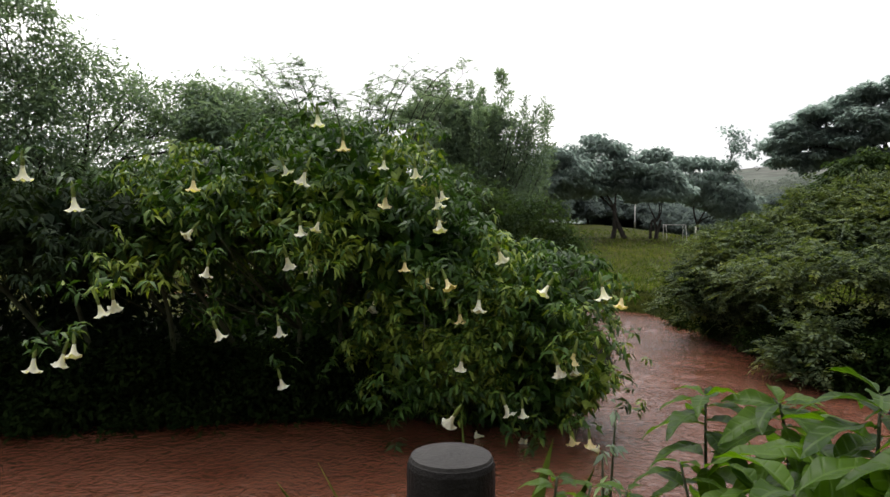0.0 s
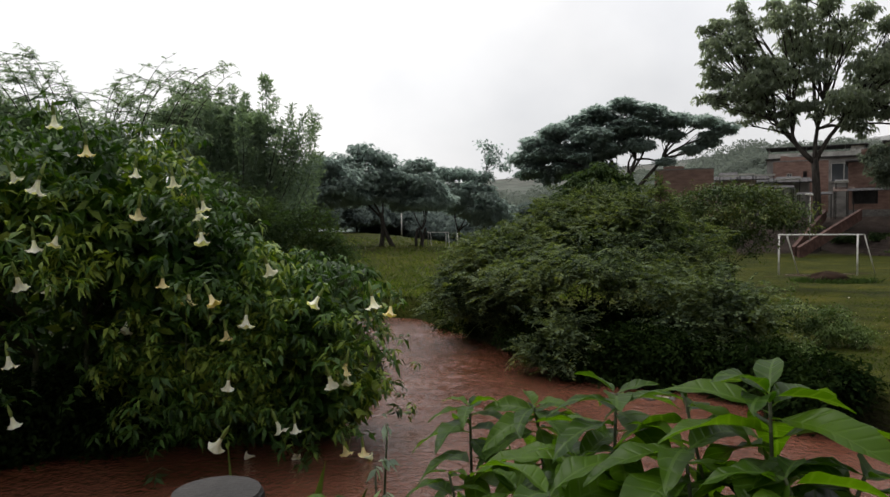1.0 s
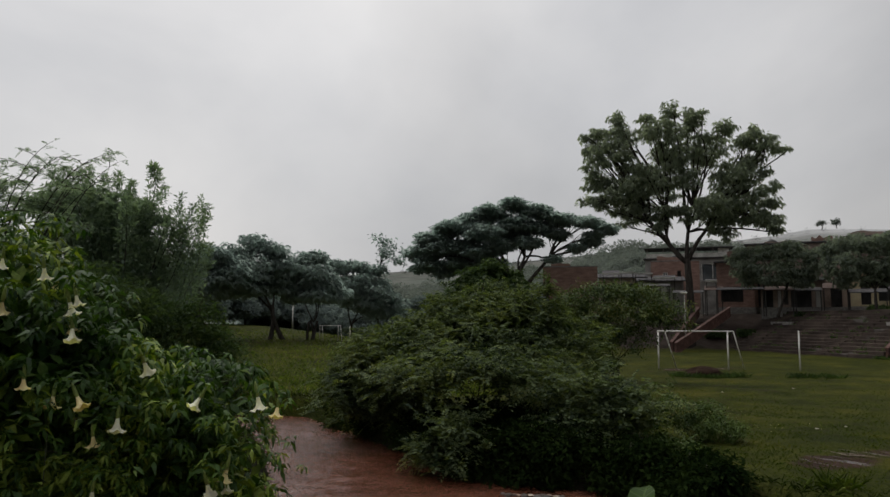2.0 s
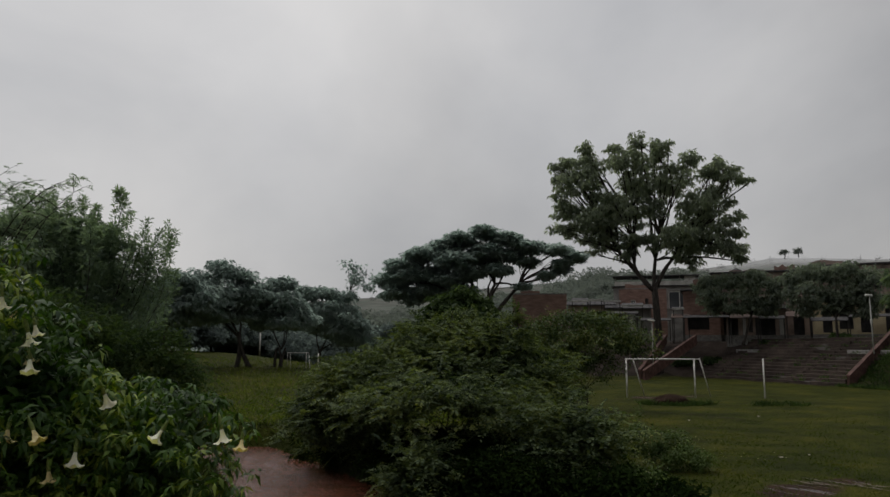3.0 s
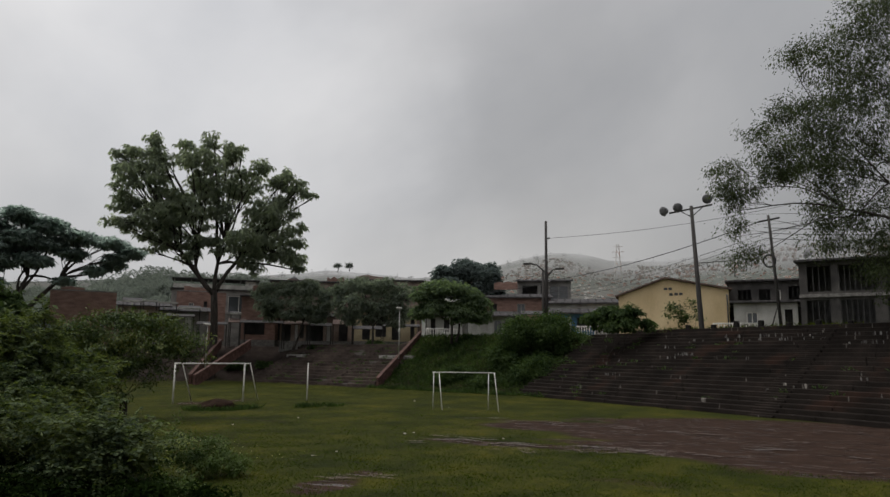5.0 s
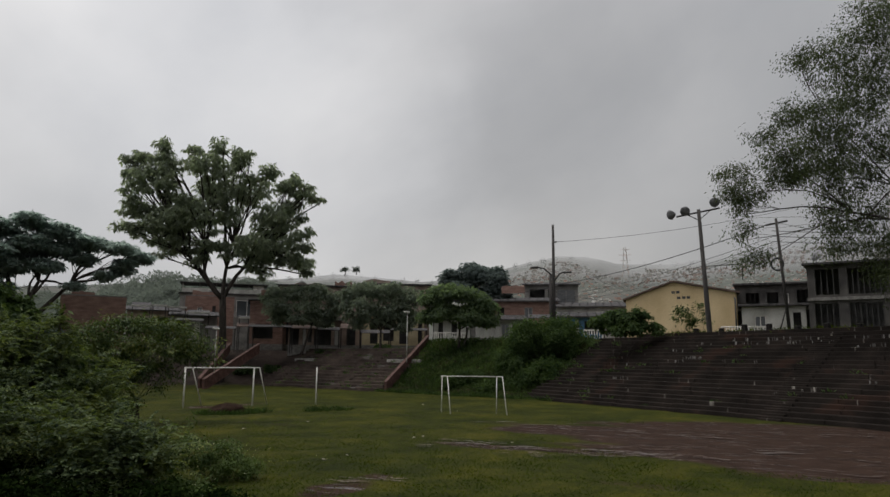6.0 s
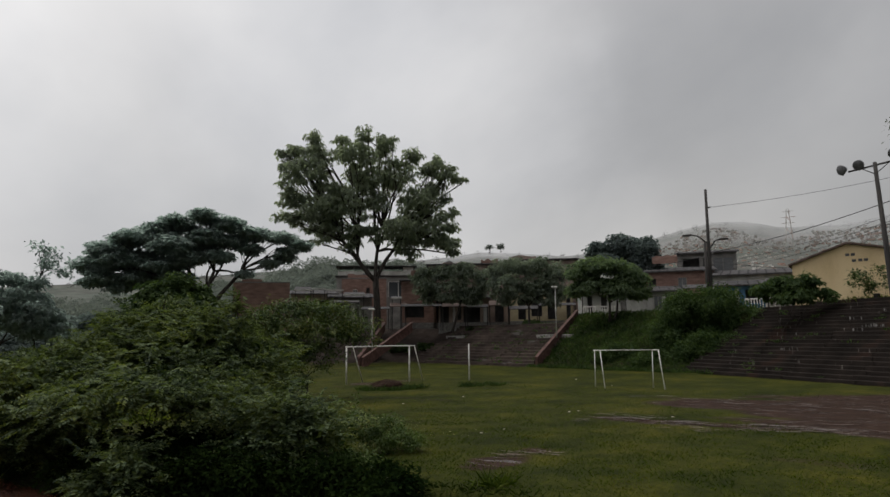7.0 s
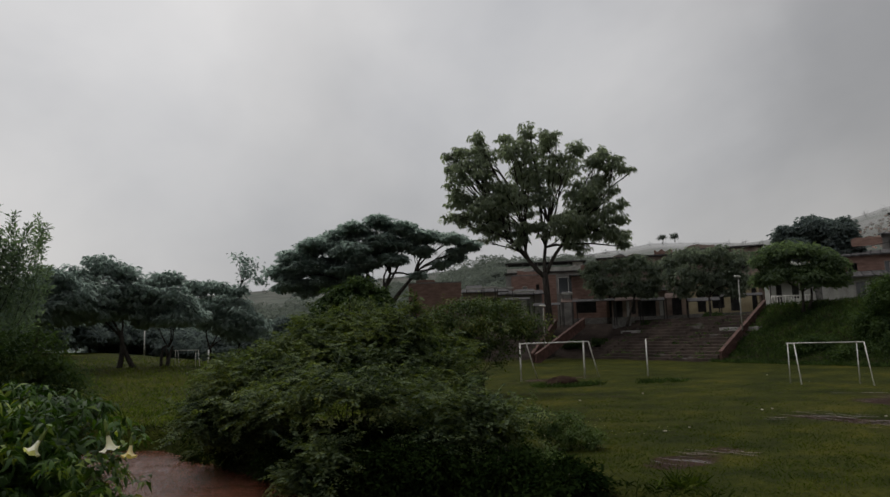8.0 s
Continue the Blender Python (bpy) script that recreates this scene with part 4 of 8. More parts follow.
tree("broad_tree", place(48.3, 74), 8.9, 0.5,
     tufts([(-2.66, 16.24, 3.76, 2.93), (4.77, 16.17, 3.35, 2.67), (-0.25, 19.84, 3.76, 2.93), (-7.14, 19.45, 2.93, 2.33), (2.21, 13.47, 3.35, 2.07), (-6.16, 15.95, 3.35, 2.33), (-2.22, 21.96, 2.49, 2.07), (5.43, 13.62, 2.93, 2.07), (2.97, 19.81, 2.93, 2.33), (-6.31, 21.78, 2.07, 1.84), (7.66, 19.54, 2.07, 1.0), (-4.54, 13.89, 2.49, 1.49), (1.17, 23.17, 1.24, 0.97), (6.22, 20.63, 1.52, 0.97), (-1.02, 24.11, 0.97, 0.97), (3.37, 11.55, 1.27, 0.81), (-8.31, 22.09, 1.14, 0.92), (-2.6, 12.2, 1.2, 0.6), (-8.94, 17.34, 1.37, 1.52), (-6.44, 23.75, 0.81, 0.81), (7.12, 12.27, 1.65, 1.25), (-8.78, 15.19, 1.61, 0.69), (-1.97, 13.51, 1.72, 0.86), (-9.83, 22.08, 0.56, 0.56), (6.06, 17.98, 1.72, 1.27), (0.2, 16.6, 1.7, 1.3), (-0.6, 13.6, 1.5, 0.8)], 16.0, 21),
     M_TREE, 0, 0, 0, 0.46, 0.33, "tall broad-crowned tree with dense drooping leaf clusters beside the terrace steps", 1, droop=1.5, inner=0.3, twigs=5, ref=0, split=3, keep_out=0.62, clump=(2700, 0.34, 0.32, 13, 1))
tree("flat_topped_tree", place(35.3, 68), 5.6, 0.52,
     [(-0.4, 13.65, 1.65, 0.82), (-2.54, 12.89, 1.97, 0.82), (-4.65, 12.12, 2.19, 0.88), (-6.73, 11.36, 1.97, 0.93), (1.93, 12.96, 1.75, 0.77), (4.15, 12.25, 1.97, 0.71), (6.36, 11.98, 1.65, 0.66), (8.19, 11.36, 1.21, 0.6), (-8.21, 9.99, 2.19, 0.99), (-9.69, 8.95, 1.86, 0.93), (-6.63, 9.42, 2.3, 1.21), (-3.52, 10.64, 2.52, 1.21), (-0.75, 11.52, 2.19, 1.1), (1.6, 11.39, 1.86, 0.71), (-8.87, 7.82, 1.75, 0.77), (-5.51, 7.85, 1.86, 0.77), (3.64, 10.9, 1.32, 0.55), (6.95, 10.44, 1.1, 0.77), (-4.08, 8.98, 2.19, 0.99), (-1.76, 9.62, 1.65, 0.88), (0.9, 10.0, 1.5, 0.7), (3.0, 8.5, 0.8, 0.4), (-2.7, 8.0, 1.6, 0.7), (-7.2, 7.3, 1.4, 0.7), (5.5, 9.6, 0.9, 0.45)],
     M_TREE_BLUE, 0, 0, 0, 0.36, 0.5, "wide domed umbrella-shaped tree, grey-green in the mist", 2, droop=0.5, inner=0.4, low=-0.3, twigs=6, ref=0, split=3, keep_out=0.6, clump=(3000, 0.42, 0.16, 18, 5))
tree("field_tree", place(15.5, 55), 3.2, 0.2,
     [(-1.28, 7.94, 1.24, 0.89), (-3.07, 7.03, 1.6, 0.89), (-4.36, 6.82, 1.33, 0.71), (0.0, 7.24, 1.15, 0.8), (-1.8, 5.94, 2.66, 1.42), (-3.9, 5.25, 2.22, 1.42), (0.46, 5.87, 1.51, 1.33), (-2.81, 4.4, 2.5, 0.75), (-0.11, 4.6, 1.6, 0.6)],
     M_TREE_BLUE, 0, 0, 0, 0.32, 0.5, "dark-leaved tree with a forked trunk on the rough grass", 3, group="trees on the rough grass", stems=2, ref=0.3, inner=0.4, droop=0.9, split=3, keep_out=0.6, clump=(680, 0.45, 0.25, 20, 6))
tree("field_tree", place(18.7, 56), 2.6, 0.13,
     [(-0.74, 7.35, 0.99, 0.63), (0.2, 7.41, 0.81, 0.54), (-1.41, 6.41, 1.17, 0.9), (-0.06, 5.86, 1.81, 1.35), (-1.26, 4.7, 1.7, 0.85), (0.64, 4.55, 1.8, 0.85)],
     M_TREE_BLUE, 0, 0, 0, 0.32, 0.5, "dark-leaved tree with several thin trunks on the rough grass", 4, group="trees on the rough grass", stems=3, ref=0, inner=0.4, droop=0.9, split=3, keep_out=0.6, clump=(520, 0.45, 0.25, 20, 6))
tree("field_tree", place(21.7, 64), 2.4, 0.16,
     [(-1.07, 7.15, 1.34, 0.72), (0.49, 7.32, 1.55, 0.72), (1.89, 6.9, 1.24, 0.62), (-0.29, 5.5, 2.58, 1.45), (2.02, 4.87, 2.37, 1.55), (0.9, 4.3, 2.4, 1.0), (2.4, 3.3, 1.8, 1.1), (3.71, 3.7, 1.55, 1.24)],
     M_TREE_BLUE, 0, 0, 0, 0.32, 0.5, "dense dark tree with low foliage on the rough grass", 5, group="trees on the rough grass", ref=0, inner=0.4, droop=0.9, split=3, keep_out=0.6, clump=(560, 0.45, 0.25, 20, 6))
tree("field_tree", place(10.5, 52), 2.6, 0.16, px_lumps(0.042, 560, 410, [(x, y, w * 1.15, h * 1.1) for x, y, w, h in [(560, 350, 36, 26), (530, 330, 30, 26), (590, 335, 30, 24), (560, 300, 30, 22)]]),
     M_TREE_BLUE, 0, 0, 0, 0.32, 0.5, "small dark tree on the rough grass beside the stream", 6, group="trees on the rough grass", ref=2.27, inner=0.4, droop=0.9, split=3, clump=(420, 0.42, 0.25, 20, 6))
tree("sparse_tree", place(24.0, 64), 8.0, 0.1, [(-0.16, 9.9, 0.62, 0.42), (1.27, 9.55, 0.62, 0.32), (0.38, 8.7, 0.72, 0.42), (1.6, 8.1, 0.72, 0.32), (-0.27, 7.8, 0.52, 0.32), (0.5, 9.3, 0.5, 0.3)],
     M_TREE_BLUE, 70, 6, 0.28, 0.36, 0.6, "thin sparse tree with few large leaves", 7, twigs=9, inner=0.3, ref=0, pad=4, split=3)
# the dark belt behind the rough grass
for k, (az, d, w, h) in enumerate([(3, 62, 6, 5.0), (7.5, 66, 6, 4.6), (12, 78, 6, 5.0), (16.5, 92, 7, 6.0), (22, 98, 8, 6.4), (27, 86, 6, 5.2), (30.5, 80, 6, 4.8), (-4, 55, 6, 5.0), (-11, 48, 6, 5.0), (36, 74, 5, 4.4), (13.5, 84, 6, 3.6), (17, 86, 6, 3.6), (19.5, 90, 6, 4.0), (24.5, 80, 6, 4.0), (26, 84, 6, 4.0), (10.0, 74, 6, 4.0)]):
    tree("hedge_tree", place(az, d), 1.2, 0.14, [(-w * 0.5, h * 0.4, w * 0.5, h * 0.42), (w * 0.45, h * 0.42, w * 0.5, h * 0.44), (0, h * 0.68, w * 0.45, h * 0.34)],
         M_ROUND, 0, 0, 0, 0.34, 0.55, "dark low tree in the belt behind the grass", 20 + k, group="tree belt", inner=0.4, droop=0.8, split=3, clump=(460, 0.62, 0.34, 26, 8))
# trees behind the flowering bush
def plume_tree():
    """Many upright wands from a low fork, each feathered with narrow leaves that point up and out."""
    rng = np.random.default_rng(8)
    foot = place(4.5, 28)
    root = thing("feathery_dark_tree", foot, "dark tree with narrow leaves on thin upright plumes behind the bush", "tree")
    part("trunk", Geo().tube([(0, 0, -0.3), (0.05, 0, 0.8), (0, 0.05, 1.5)], [0.2, 0.16, 0.14], 8).mesh("trunk", M_BARK, True), root)
    tops = [(-0.7, 7.93), (0.3, 7.86), (1.3, 8.0), (1.9, 8.04), (2.8, 7.9), (3.8, 8.04), (4.8, 7.9), (6.1, 8.25), (7.3, 7.83), (8.3, 7.22), (9.7, 7.48), (10.3, 6.63), (9.0, 6.35), (7.7, 6.11), (6.4, 6.53), (5.2, 6.72), (3.9, 6.48),
            (2.7, 6.67), (9.8, 5.48), (8.5, 5.03), (10.7, 4.82), (6.8, 5.23), (5.6, 5.44)]
    tops += [(a + rng.normal() * 0.5, z - rng.uniform(0.4, 2.6)) for a, z in tops[:9] * 6] + [(a + rng.normal() * 0.4, z - rng.uniform(0.3, 1.2)) for a, z in tops[9:13] * 2]
    clouds = []
    for k, (az, z) in enumerate(tops):
        d = 28 + rng.normal() * 0.7
        tip = polar(az, d, z) - foot
        low = Vector((tip.x * 0.45, tip.y * 0.45, max(1.2, tip.z - 3.2)))
        path = limb_path((0, 0.05, 1.4), low, rng, 0.05, 4)[:-1] + limb_path(low, tip, rng, -0.04, 7)
        part("limb", Geo().tube(path, [max(0.006, 0.032 - 0.0026 * i) for i in range(len(path))], 5).mesh("limb", M_BARK, True), root)
        n = 620 if az < 7 else 420
        s = rng.random(n) ** 0.8
        pts = np.array([tuple(q) for q in path[4:]])
        u = s * (len(pts) - 1.001)
        i0 = u.astype(int)
        fr = (u - i0)[:, None]
        base = pts[i0] * (1 - fr) + pts[i0 + 1] * fr
        wide = (0.08 + 0.42 * (1 - s) ** 0.7)[:, None]
        off = unit(rng.normal(size=(n, 3))) * wide * rng.random((n, 1)) ** 0.5
        aim = off / wide + np.array([0, 0, 0.25]) + rng.normal(size=(n, 3)) * 0.4
        clouds.append(leaf_cloud(rng, base + off, aim, rng.uniform(0.1, 0.22, n), 0.34, four=False))
    # the dense body of the crown below the plumes
    rows = []
    for az, z in ((-1.5, 6.6), (0.5, 6.7), (2.5, 6.9), (4.5, 6.7), (6.0, 6.4), (-0.5, 5.4), (1.8, 5.6), (4.0, 5.5), (6.2, 5.0), (0.5, 4.2), (3.0, 4.3), (5.6, 3.8)):
        q = polar(az, 28.3, z) - foot
        rows.append((q.x, q.y, q.z, 0.75, 0.8, 0.62))
    body, _, _ = clump_crown(rng, bunches(rng, rows, 3)[0], 520, 0.2, 0.1, 12, 0.2, 0.4, 0.5, 0.4, 0.5, -0.9, 5)
    v, f = join_clouds(clouds + [body])
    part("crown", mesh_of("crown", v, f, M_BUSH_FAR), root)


plume_tree()
tree("bank_tree", place(2.5, 25), 1.0, 0.1, [(-2.4, 2.6, 1.6, 1.3), (-0.6, 3.0, 1.5, 1.3), (1.0, 2.7, 1.5, 1.2), (2.6, 2.0, 1.4, 1.1), (3.6, 1.3, 1.1, 0.9), (-3.6, 2.2, 1.4, 1.2)],
     M_SLOPE, 3600, 7, 0.16, 0.2, 0.3, "dense dark thicket behind the flowering bush", 9, inner=0.3, twigs=4, ref=0, wide=0.4)


def spray_shrub():
    """Arching sprays: thin stems that rise, fork and bend outwards, with feathered leaves set along them."""
    rng = np.random.default_rng(9)
    foot = place(-4.5, 15)
    az = radians(-4.5)
    right = Vector((math.cos(az), -math.sin(az), 0))
    root = thing("feathery_shrub", foot, "feathery shrub with thin arching sprays above the bush", "shrub")
    clouds = []
    for k in range(30):
        s = k / 29
        across = -1.9 + 3.3 * s + rng.normal() * 0.12
        top = 5.95 - 0.05 * across * across - abs(rng.normal()) * 0.5 - foot.z
        lean = 0.9 * math.copysign(1, across + 0.5) * rng.uniform(0.3, 1.0) + 0.25
        a = right * (across * 0.3) + Vector((0, rng.normal() * 0.3, 1.6))
        b = right * (across - lean * 0.25) + Vector((0, rng.normal() * 0.4, top * 0.93))
        c = right * (across + lean) + Vector((0, rng.normal() * 0.5, top))
        path = [a.lerp(b, t) * (1 - t) + b.lerp(c, t) * t for t in np.linspace(0, 1, 14)]
        g = Geo().tube(path, [0.018 - 0.0012 * i for i in range(14)], 5)
        runs = [path[6:]]
        for m in range(5):
            q = path[rng.integers(5, 12)]
            e = q + right * rng.normal() * 0.45 + Vector((0, rng.normal() * 0.3, rng.uniform(0.0, 0.35)))
            twig = limb_path(q, e, rng, 0.12, 5)
            g.tube(twig, [0.007 - 0.0009 * i for i in range(6)], 4)
            runs.append(twig)
        part("stem", g.mesh("stem", M_BARK, True), root)
        for run in runs:
            pts = np.array([tuple(q) for q in run])
            n = 14
            at = rng.integers(0, len(pts) - 1, n)
            f = rng.random((n, 1))
            way = unit(pts[at + 1] - pts[at])
            clouds.append(frond_cloud(rng, pts[at] * (1 - f) + pts[at + 1] * f, way * 0.5 + rng.normal(size=(n, 3)) * np.array([0.7, 0.7, 0.35]), rng.uniform(0.09, 0.2, n), 0.045, 6, 0.25))
    v, f = join_clouds(clouds)
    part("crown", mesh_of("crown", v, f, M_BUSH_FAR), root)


spray_shrub()
tree("bank_tree", place(-13.5, 15.5), 1.4, 0.08, px_lumps(0.0125, 60, 420, [(0, 205, 70, 40), (70, 215, 60, 36), (140, 250, 70, 40), (220, 270, 80, 44), (40, 260, 110, 60), (160, 280, 120, 70), (100, 360, 150, 80)]),
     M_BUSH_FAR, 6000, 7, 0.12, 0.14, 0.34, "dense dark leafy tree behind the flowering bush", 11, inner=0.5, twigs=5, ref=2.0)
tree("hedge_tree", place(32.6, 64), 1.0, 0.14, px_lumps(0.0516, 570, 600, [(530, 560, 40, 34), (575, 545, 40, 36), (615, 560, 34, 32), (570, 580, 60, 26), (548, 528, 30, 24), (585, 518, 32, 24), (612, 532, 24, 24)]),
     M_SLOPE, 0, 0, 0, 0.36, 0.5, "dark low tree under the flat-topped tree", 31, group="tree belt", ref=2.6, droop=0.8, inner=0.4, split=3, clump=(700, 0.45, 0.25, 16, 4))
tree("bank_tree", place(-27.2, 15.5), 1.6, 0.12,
     # the last three lumps are unseen crown, added to shade the bush's left side
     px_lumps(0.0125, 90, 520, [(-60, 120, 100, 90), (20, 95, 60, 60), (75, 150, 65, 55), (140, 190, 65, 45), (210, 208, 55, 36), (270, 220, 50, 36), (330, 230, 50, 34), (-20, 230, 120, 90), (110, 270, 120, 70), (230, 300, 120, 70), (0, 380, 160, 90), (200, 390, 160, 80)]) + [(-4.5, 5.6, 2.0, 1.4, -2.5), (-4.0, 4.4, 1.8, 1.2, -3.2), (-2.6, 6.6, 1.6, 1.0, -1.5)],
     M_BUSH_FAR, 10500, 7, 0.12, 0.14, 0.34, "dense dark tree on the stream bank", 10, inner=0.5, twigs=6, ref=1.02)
# street trees before the houses
tree("street_tree", place(54.5, 74, 3.4), 6.2, 0.14, [(-3.27, 8.64, 1.31, 0.95), (-1.22, 9.25, 1.79, 0.84), (1.14, 9.15, 1.79, 0.95), (3.23, 8.37, 1.31, 1.19), (-2.38, 7.76, 1.67, 0.84), (0.56, 7.77, 2.15, 0.95), (2.94, 7.18, 1.19, 0.95), (-0.6, 6.58, 1.43, 0.6), (-2.2, 6.6, 1.3, 0.7), (1.6, 6.5, 1.5, 0.7)],
     M_TREE_DULL, 0, 0, 0, 0.34, 0.45, "dull olive street tree in front of a brown house", 12, group="street trees", lean=(0.5, -0.8), ref=0, low=-1, droop=1.0, inner=0.35, split=3, clump=(760, 0.34, 0.24, 11, 2))
tree("street_tree", place(60.7, 71, 3.4), 5.6, 0.14, [(-2.86, 9.01, 1.15, 1.26), (-1.13, 9.58, 1.6, 0.92), (0.88, 9.29, 1.95, 1.03), (2.88, 8.7, 1.37, 1.15), (-2.0, 7.57, 1.72, 1.15), (0.87, 7.56, 2.29, 1.26), (3.15, 6.98, 1.15, 0.92), (-3.42, 7.29, 0.69, 1.15), (0.29, 6.42, 1.72, 0.69), (-2.4, 6.3, 1.2, 0.7), (2.4, 6.0, 1.3, 0.6)],
     M_TREE_DULL, 0, 0, 0, 0.34, 0.45, "dark street tree in front of a cream house", 13, group="street trees", ref=0, low=-1, droop=1.0, inner=0.35, split=3, clump=(860, 0.34, 0.24, 11, 2))
tree("street_tree", place(67.1, 62, 4.0), 5.4, 0.11, [(-2.18, 7.91, 1.5, 1.1), (-0.43, 8.39, 1.7, 0.9), (1.53, 7.62, 1.5, 1.0), (2.49, 6.61, 0.9, 1.0), (-1.7, 6.66, 1.8, 1.1), (0.77, 6.39, 2.0, 1.0), (-2.7, 6.17, 1.0, 0.8), (2.47, 5.88, 0.7, 0.5)],
     M_TREE_BRIGHT, 0, 0, 0, 0.3, 0.45, "round bright-green clipped street tree by a white wall", 14, group="street trees", low=-0.5, stems=2, ref=0, droop=0.8, inner=0.45, split=4, clump=(900, 0.36, 0.22, 14, 2))
tree("dense_round_tree", place(68.3, 80, 3.7), 7.5, 0.3, [(-2.24, 11.35, 1.68, 1.55), (-0.3, 12.29, 1.94, 1.55), (2.22, 11.27, 1.68, 1.68), (-1.3, 10.04, 2.32, 1.29), (1.56, 10.0, 2.45, 1.16), (3.27, 10.29, 0.77, 0.9), (-2.9, 10.39, 0.9, 1.03)],
     M_ROUND, 0, 0, 0, 0.36, 0.5, "dense round dark tree rising above the roofs", 15, ref=0, droop=0.7, inner=0.5, split=4, clump=(900, 0.42, 0.22, 20, 8))
tree("terrace_bush", place(72.4, 55.5), 0.6, 0.08, px_lumps(0.0455, 1005, 640, [(1010, 592, 40, 26), (1060, 592, 46, 30), (1100, 610, 30, 26), (985, 635, 34, 24), (1055, 640, 44, 32)]),
     M_SLOPE, 4200, 8, 0.2, 0.2, 0.5, "overgrown dark bush on the grass slope", 16, category="bush", low=-1, ref=2.23)
tree("roadside_shrub", place(79.1, 50), 0.9, 0.07, [(-0.34, 5.13, 1.13, 0.81), (0.59, 5.68, 1.21, 0.65), (1.67, 5.84, 0.81, 0.56), (1.09, 4.91, 1.37, 0.73), (2.34, 5.07, 0.97, 0.32), (3.02, 4.76, 0.4, 0.25)],
     M_SLOPE, 0, 0, 0, 0.3, 0.42, "leafy green shrub at the top of the terrace", 18, category="shrub", stems=3, ref=0, droop=0.9, inner=0.4, split=3, clump=(340, 0.24, 0.14, 12, 3))
tree("roadside_shrub", place(84.9, 52), 0.8, 0.05, [(-0.43, 6.18, 0.59, 0.38), (0.27, 6.31, 0.67, 0.38), (0.86, 5.76, 0.5, 0.38), (-0.11, 5.67, 0.75, 0.34), (0.39, 5.39, 0.5, 0.25)],
     M_YGREEN, 110, 8, 0.16, 0.24, 0.4, "small sparse yellow-green sapling before a yellow house", 19, category="shrub", stems=2, ref=0)
tree("spreading_tree", place(103, 40, 4.4), 7.5, 0.2,
     [(2.5, 11.0, 4.64, 3.48), (2.0, 15.5, 4.35, 3.19), (2.0, 6.5, 3.6, 2.4), (-4.99, 12.65, 2.81, 1.87), (-2.97, 16.78, 2.81, 1.87), (-4.17, 10.21, 2.81, 1.87), (5.5, 9.0, 3.2, 2.6), (5.5, 14.0, 3.2, 2.4), (-1.6, 7.0, 2.61, 2.17), (-1.0, 20.5, 2.16, 1.44), (-3.86, 14.57, 2.81, 1.87), (-4.13, 17.95, 2.81, 1.41), (-6.98, 13.52, 2.33, 1.41), (-9.48, 11.93, 1.55, 0.78), (-5.26, 8.58, 1.61, 0.97), (-6.6, 15.8, 1.44, 0.96), (-2.6, 19.0, 2.03, 1.45), (-9.4, 8.09, 0.78, 0.97), (-6.66, 18.96, 0.97, 0.58), (-9.87, 9.49, 0.78, 0.78), (-10.25, 12.95, 0.97, 0.48), (-9.8, 10.87, 0.81, 0.58), (-0.8, 17.5, 2.2, 1.8), (-3.19, 20.51, 1.29, 0.65), (-8.51, 14.81, 0.97, 0.45)],
     M_SPREAD, 16000, 8, 0.2, 0.17, 0.34, "large spreading tree with drooping outer sprays of fine leaves", 40, droop=0.8, inner=0.25, twigs=9, low=-0.9, wide=0.5, ref=0, split=3)

# shrubs on the far bank of the stream
def bank_shrub(bx, by, lumps, tips, lab, seed):
    tree("bank_shrub", (bx, by, ground_z(bx, by)), 0.5, 0.03, lumps, M_SHRUB, int(tips * 0.95), 9, 0.34, 0.125, 0.42, lab, seed, category="shrub", group="bank shrubs", bark=M_TWIG, stems=4, inner=0.55, twigs=8, low=-0.3,
         keep_out=0.7, frond=(0.5, 0.11, 8), pad=5, split=3, wide=0.3, ref=0)


bank_shrub(10.9, 16.7, [(-1.46, 2.62, 0.97, 0.52), (-0.46, 2.76, 0.97, 0.52), (0.58, 2.78, 0.97, 0.48), (1.65, 2.43, 0.81, 0.55), (2.43, 1.95, 0.65, 0.52), (0.2, 1.6, 1.3, 0.7), (1.8, 1.3, 0.9, 0.6)], 620, "tall open shrub with feathery leaves on the bank", 60)
bank_shrub(9.6, 15.9, [(-2.31, 1.71, 0.9, 0.51), (-1.2, 1.95, 0.96, 0.54), (-0.16, 2.09, 0.96, 0.54), (0.93, 1.93, 0.96, 0.54), (2.06, 1.59, 0.84, 0.54), (2.78, 1.29, 0.6, 0.39), (-1.2, 1.1, 1.1, 0.5)], 620, "leafy shrub overhanging the red stream", 61)
bank_shrub(9.3, 14.3, [(-2.1, 1.31, 0.75, 0.2, -0.5), (-1.3, 1.42, 0.8, 0.2, -0.9), (-0.48, 1.51, 0.8, 0.2, -1.0), (0.36, 1.36, 0.67, 0.18, -0.9), (1.24, 0.93, 0.56, 0.16, -0.6), (1.68, 0.66, 0.32, 0.12, -0.5), (0.9, 1.4, 0.6, 0.2, 0.0), (-0.5, 1.7, 1.0, 0.2, 0.2)], 420, "layered shrub arching out over a dark hollow", 62)
bank_shrub(8.2, 17.6, [(-1.2, 1.01, 0.67, 0.38), (-0.5, 0.67, 0.81, 0.44), (-1.05, 0.27, 0.58, 0.35), (0.0, 0.32, 0.64, 0.38), (-1.4, 0.66, 0.44, 0.32), (-0.4, 1.3, 0.8, 0.4)], 420, "low leafy shrub trailing over the water", 63)
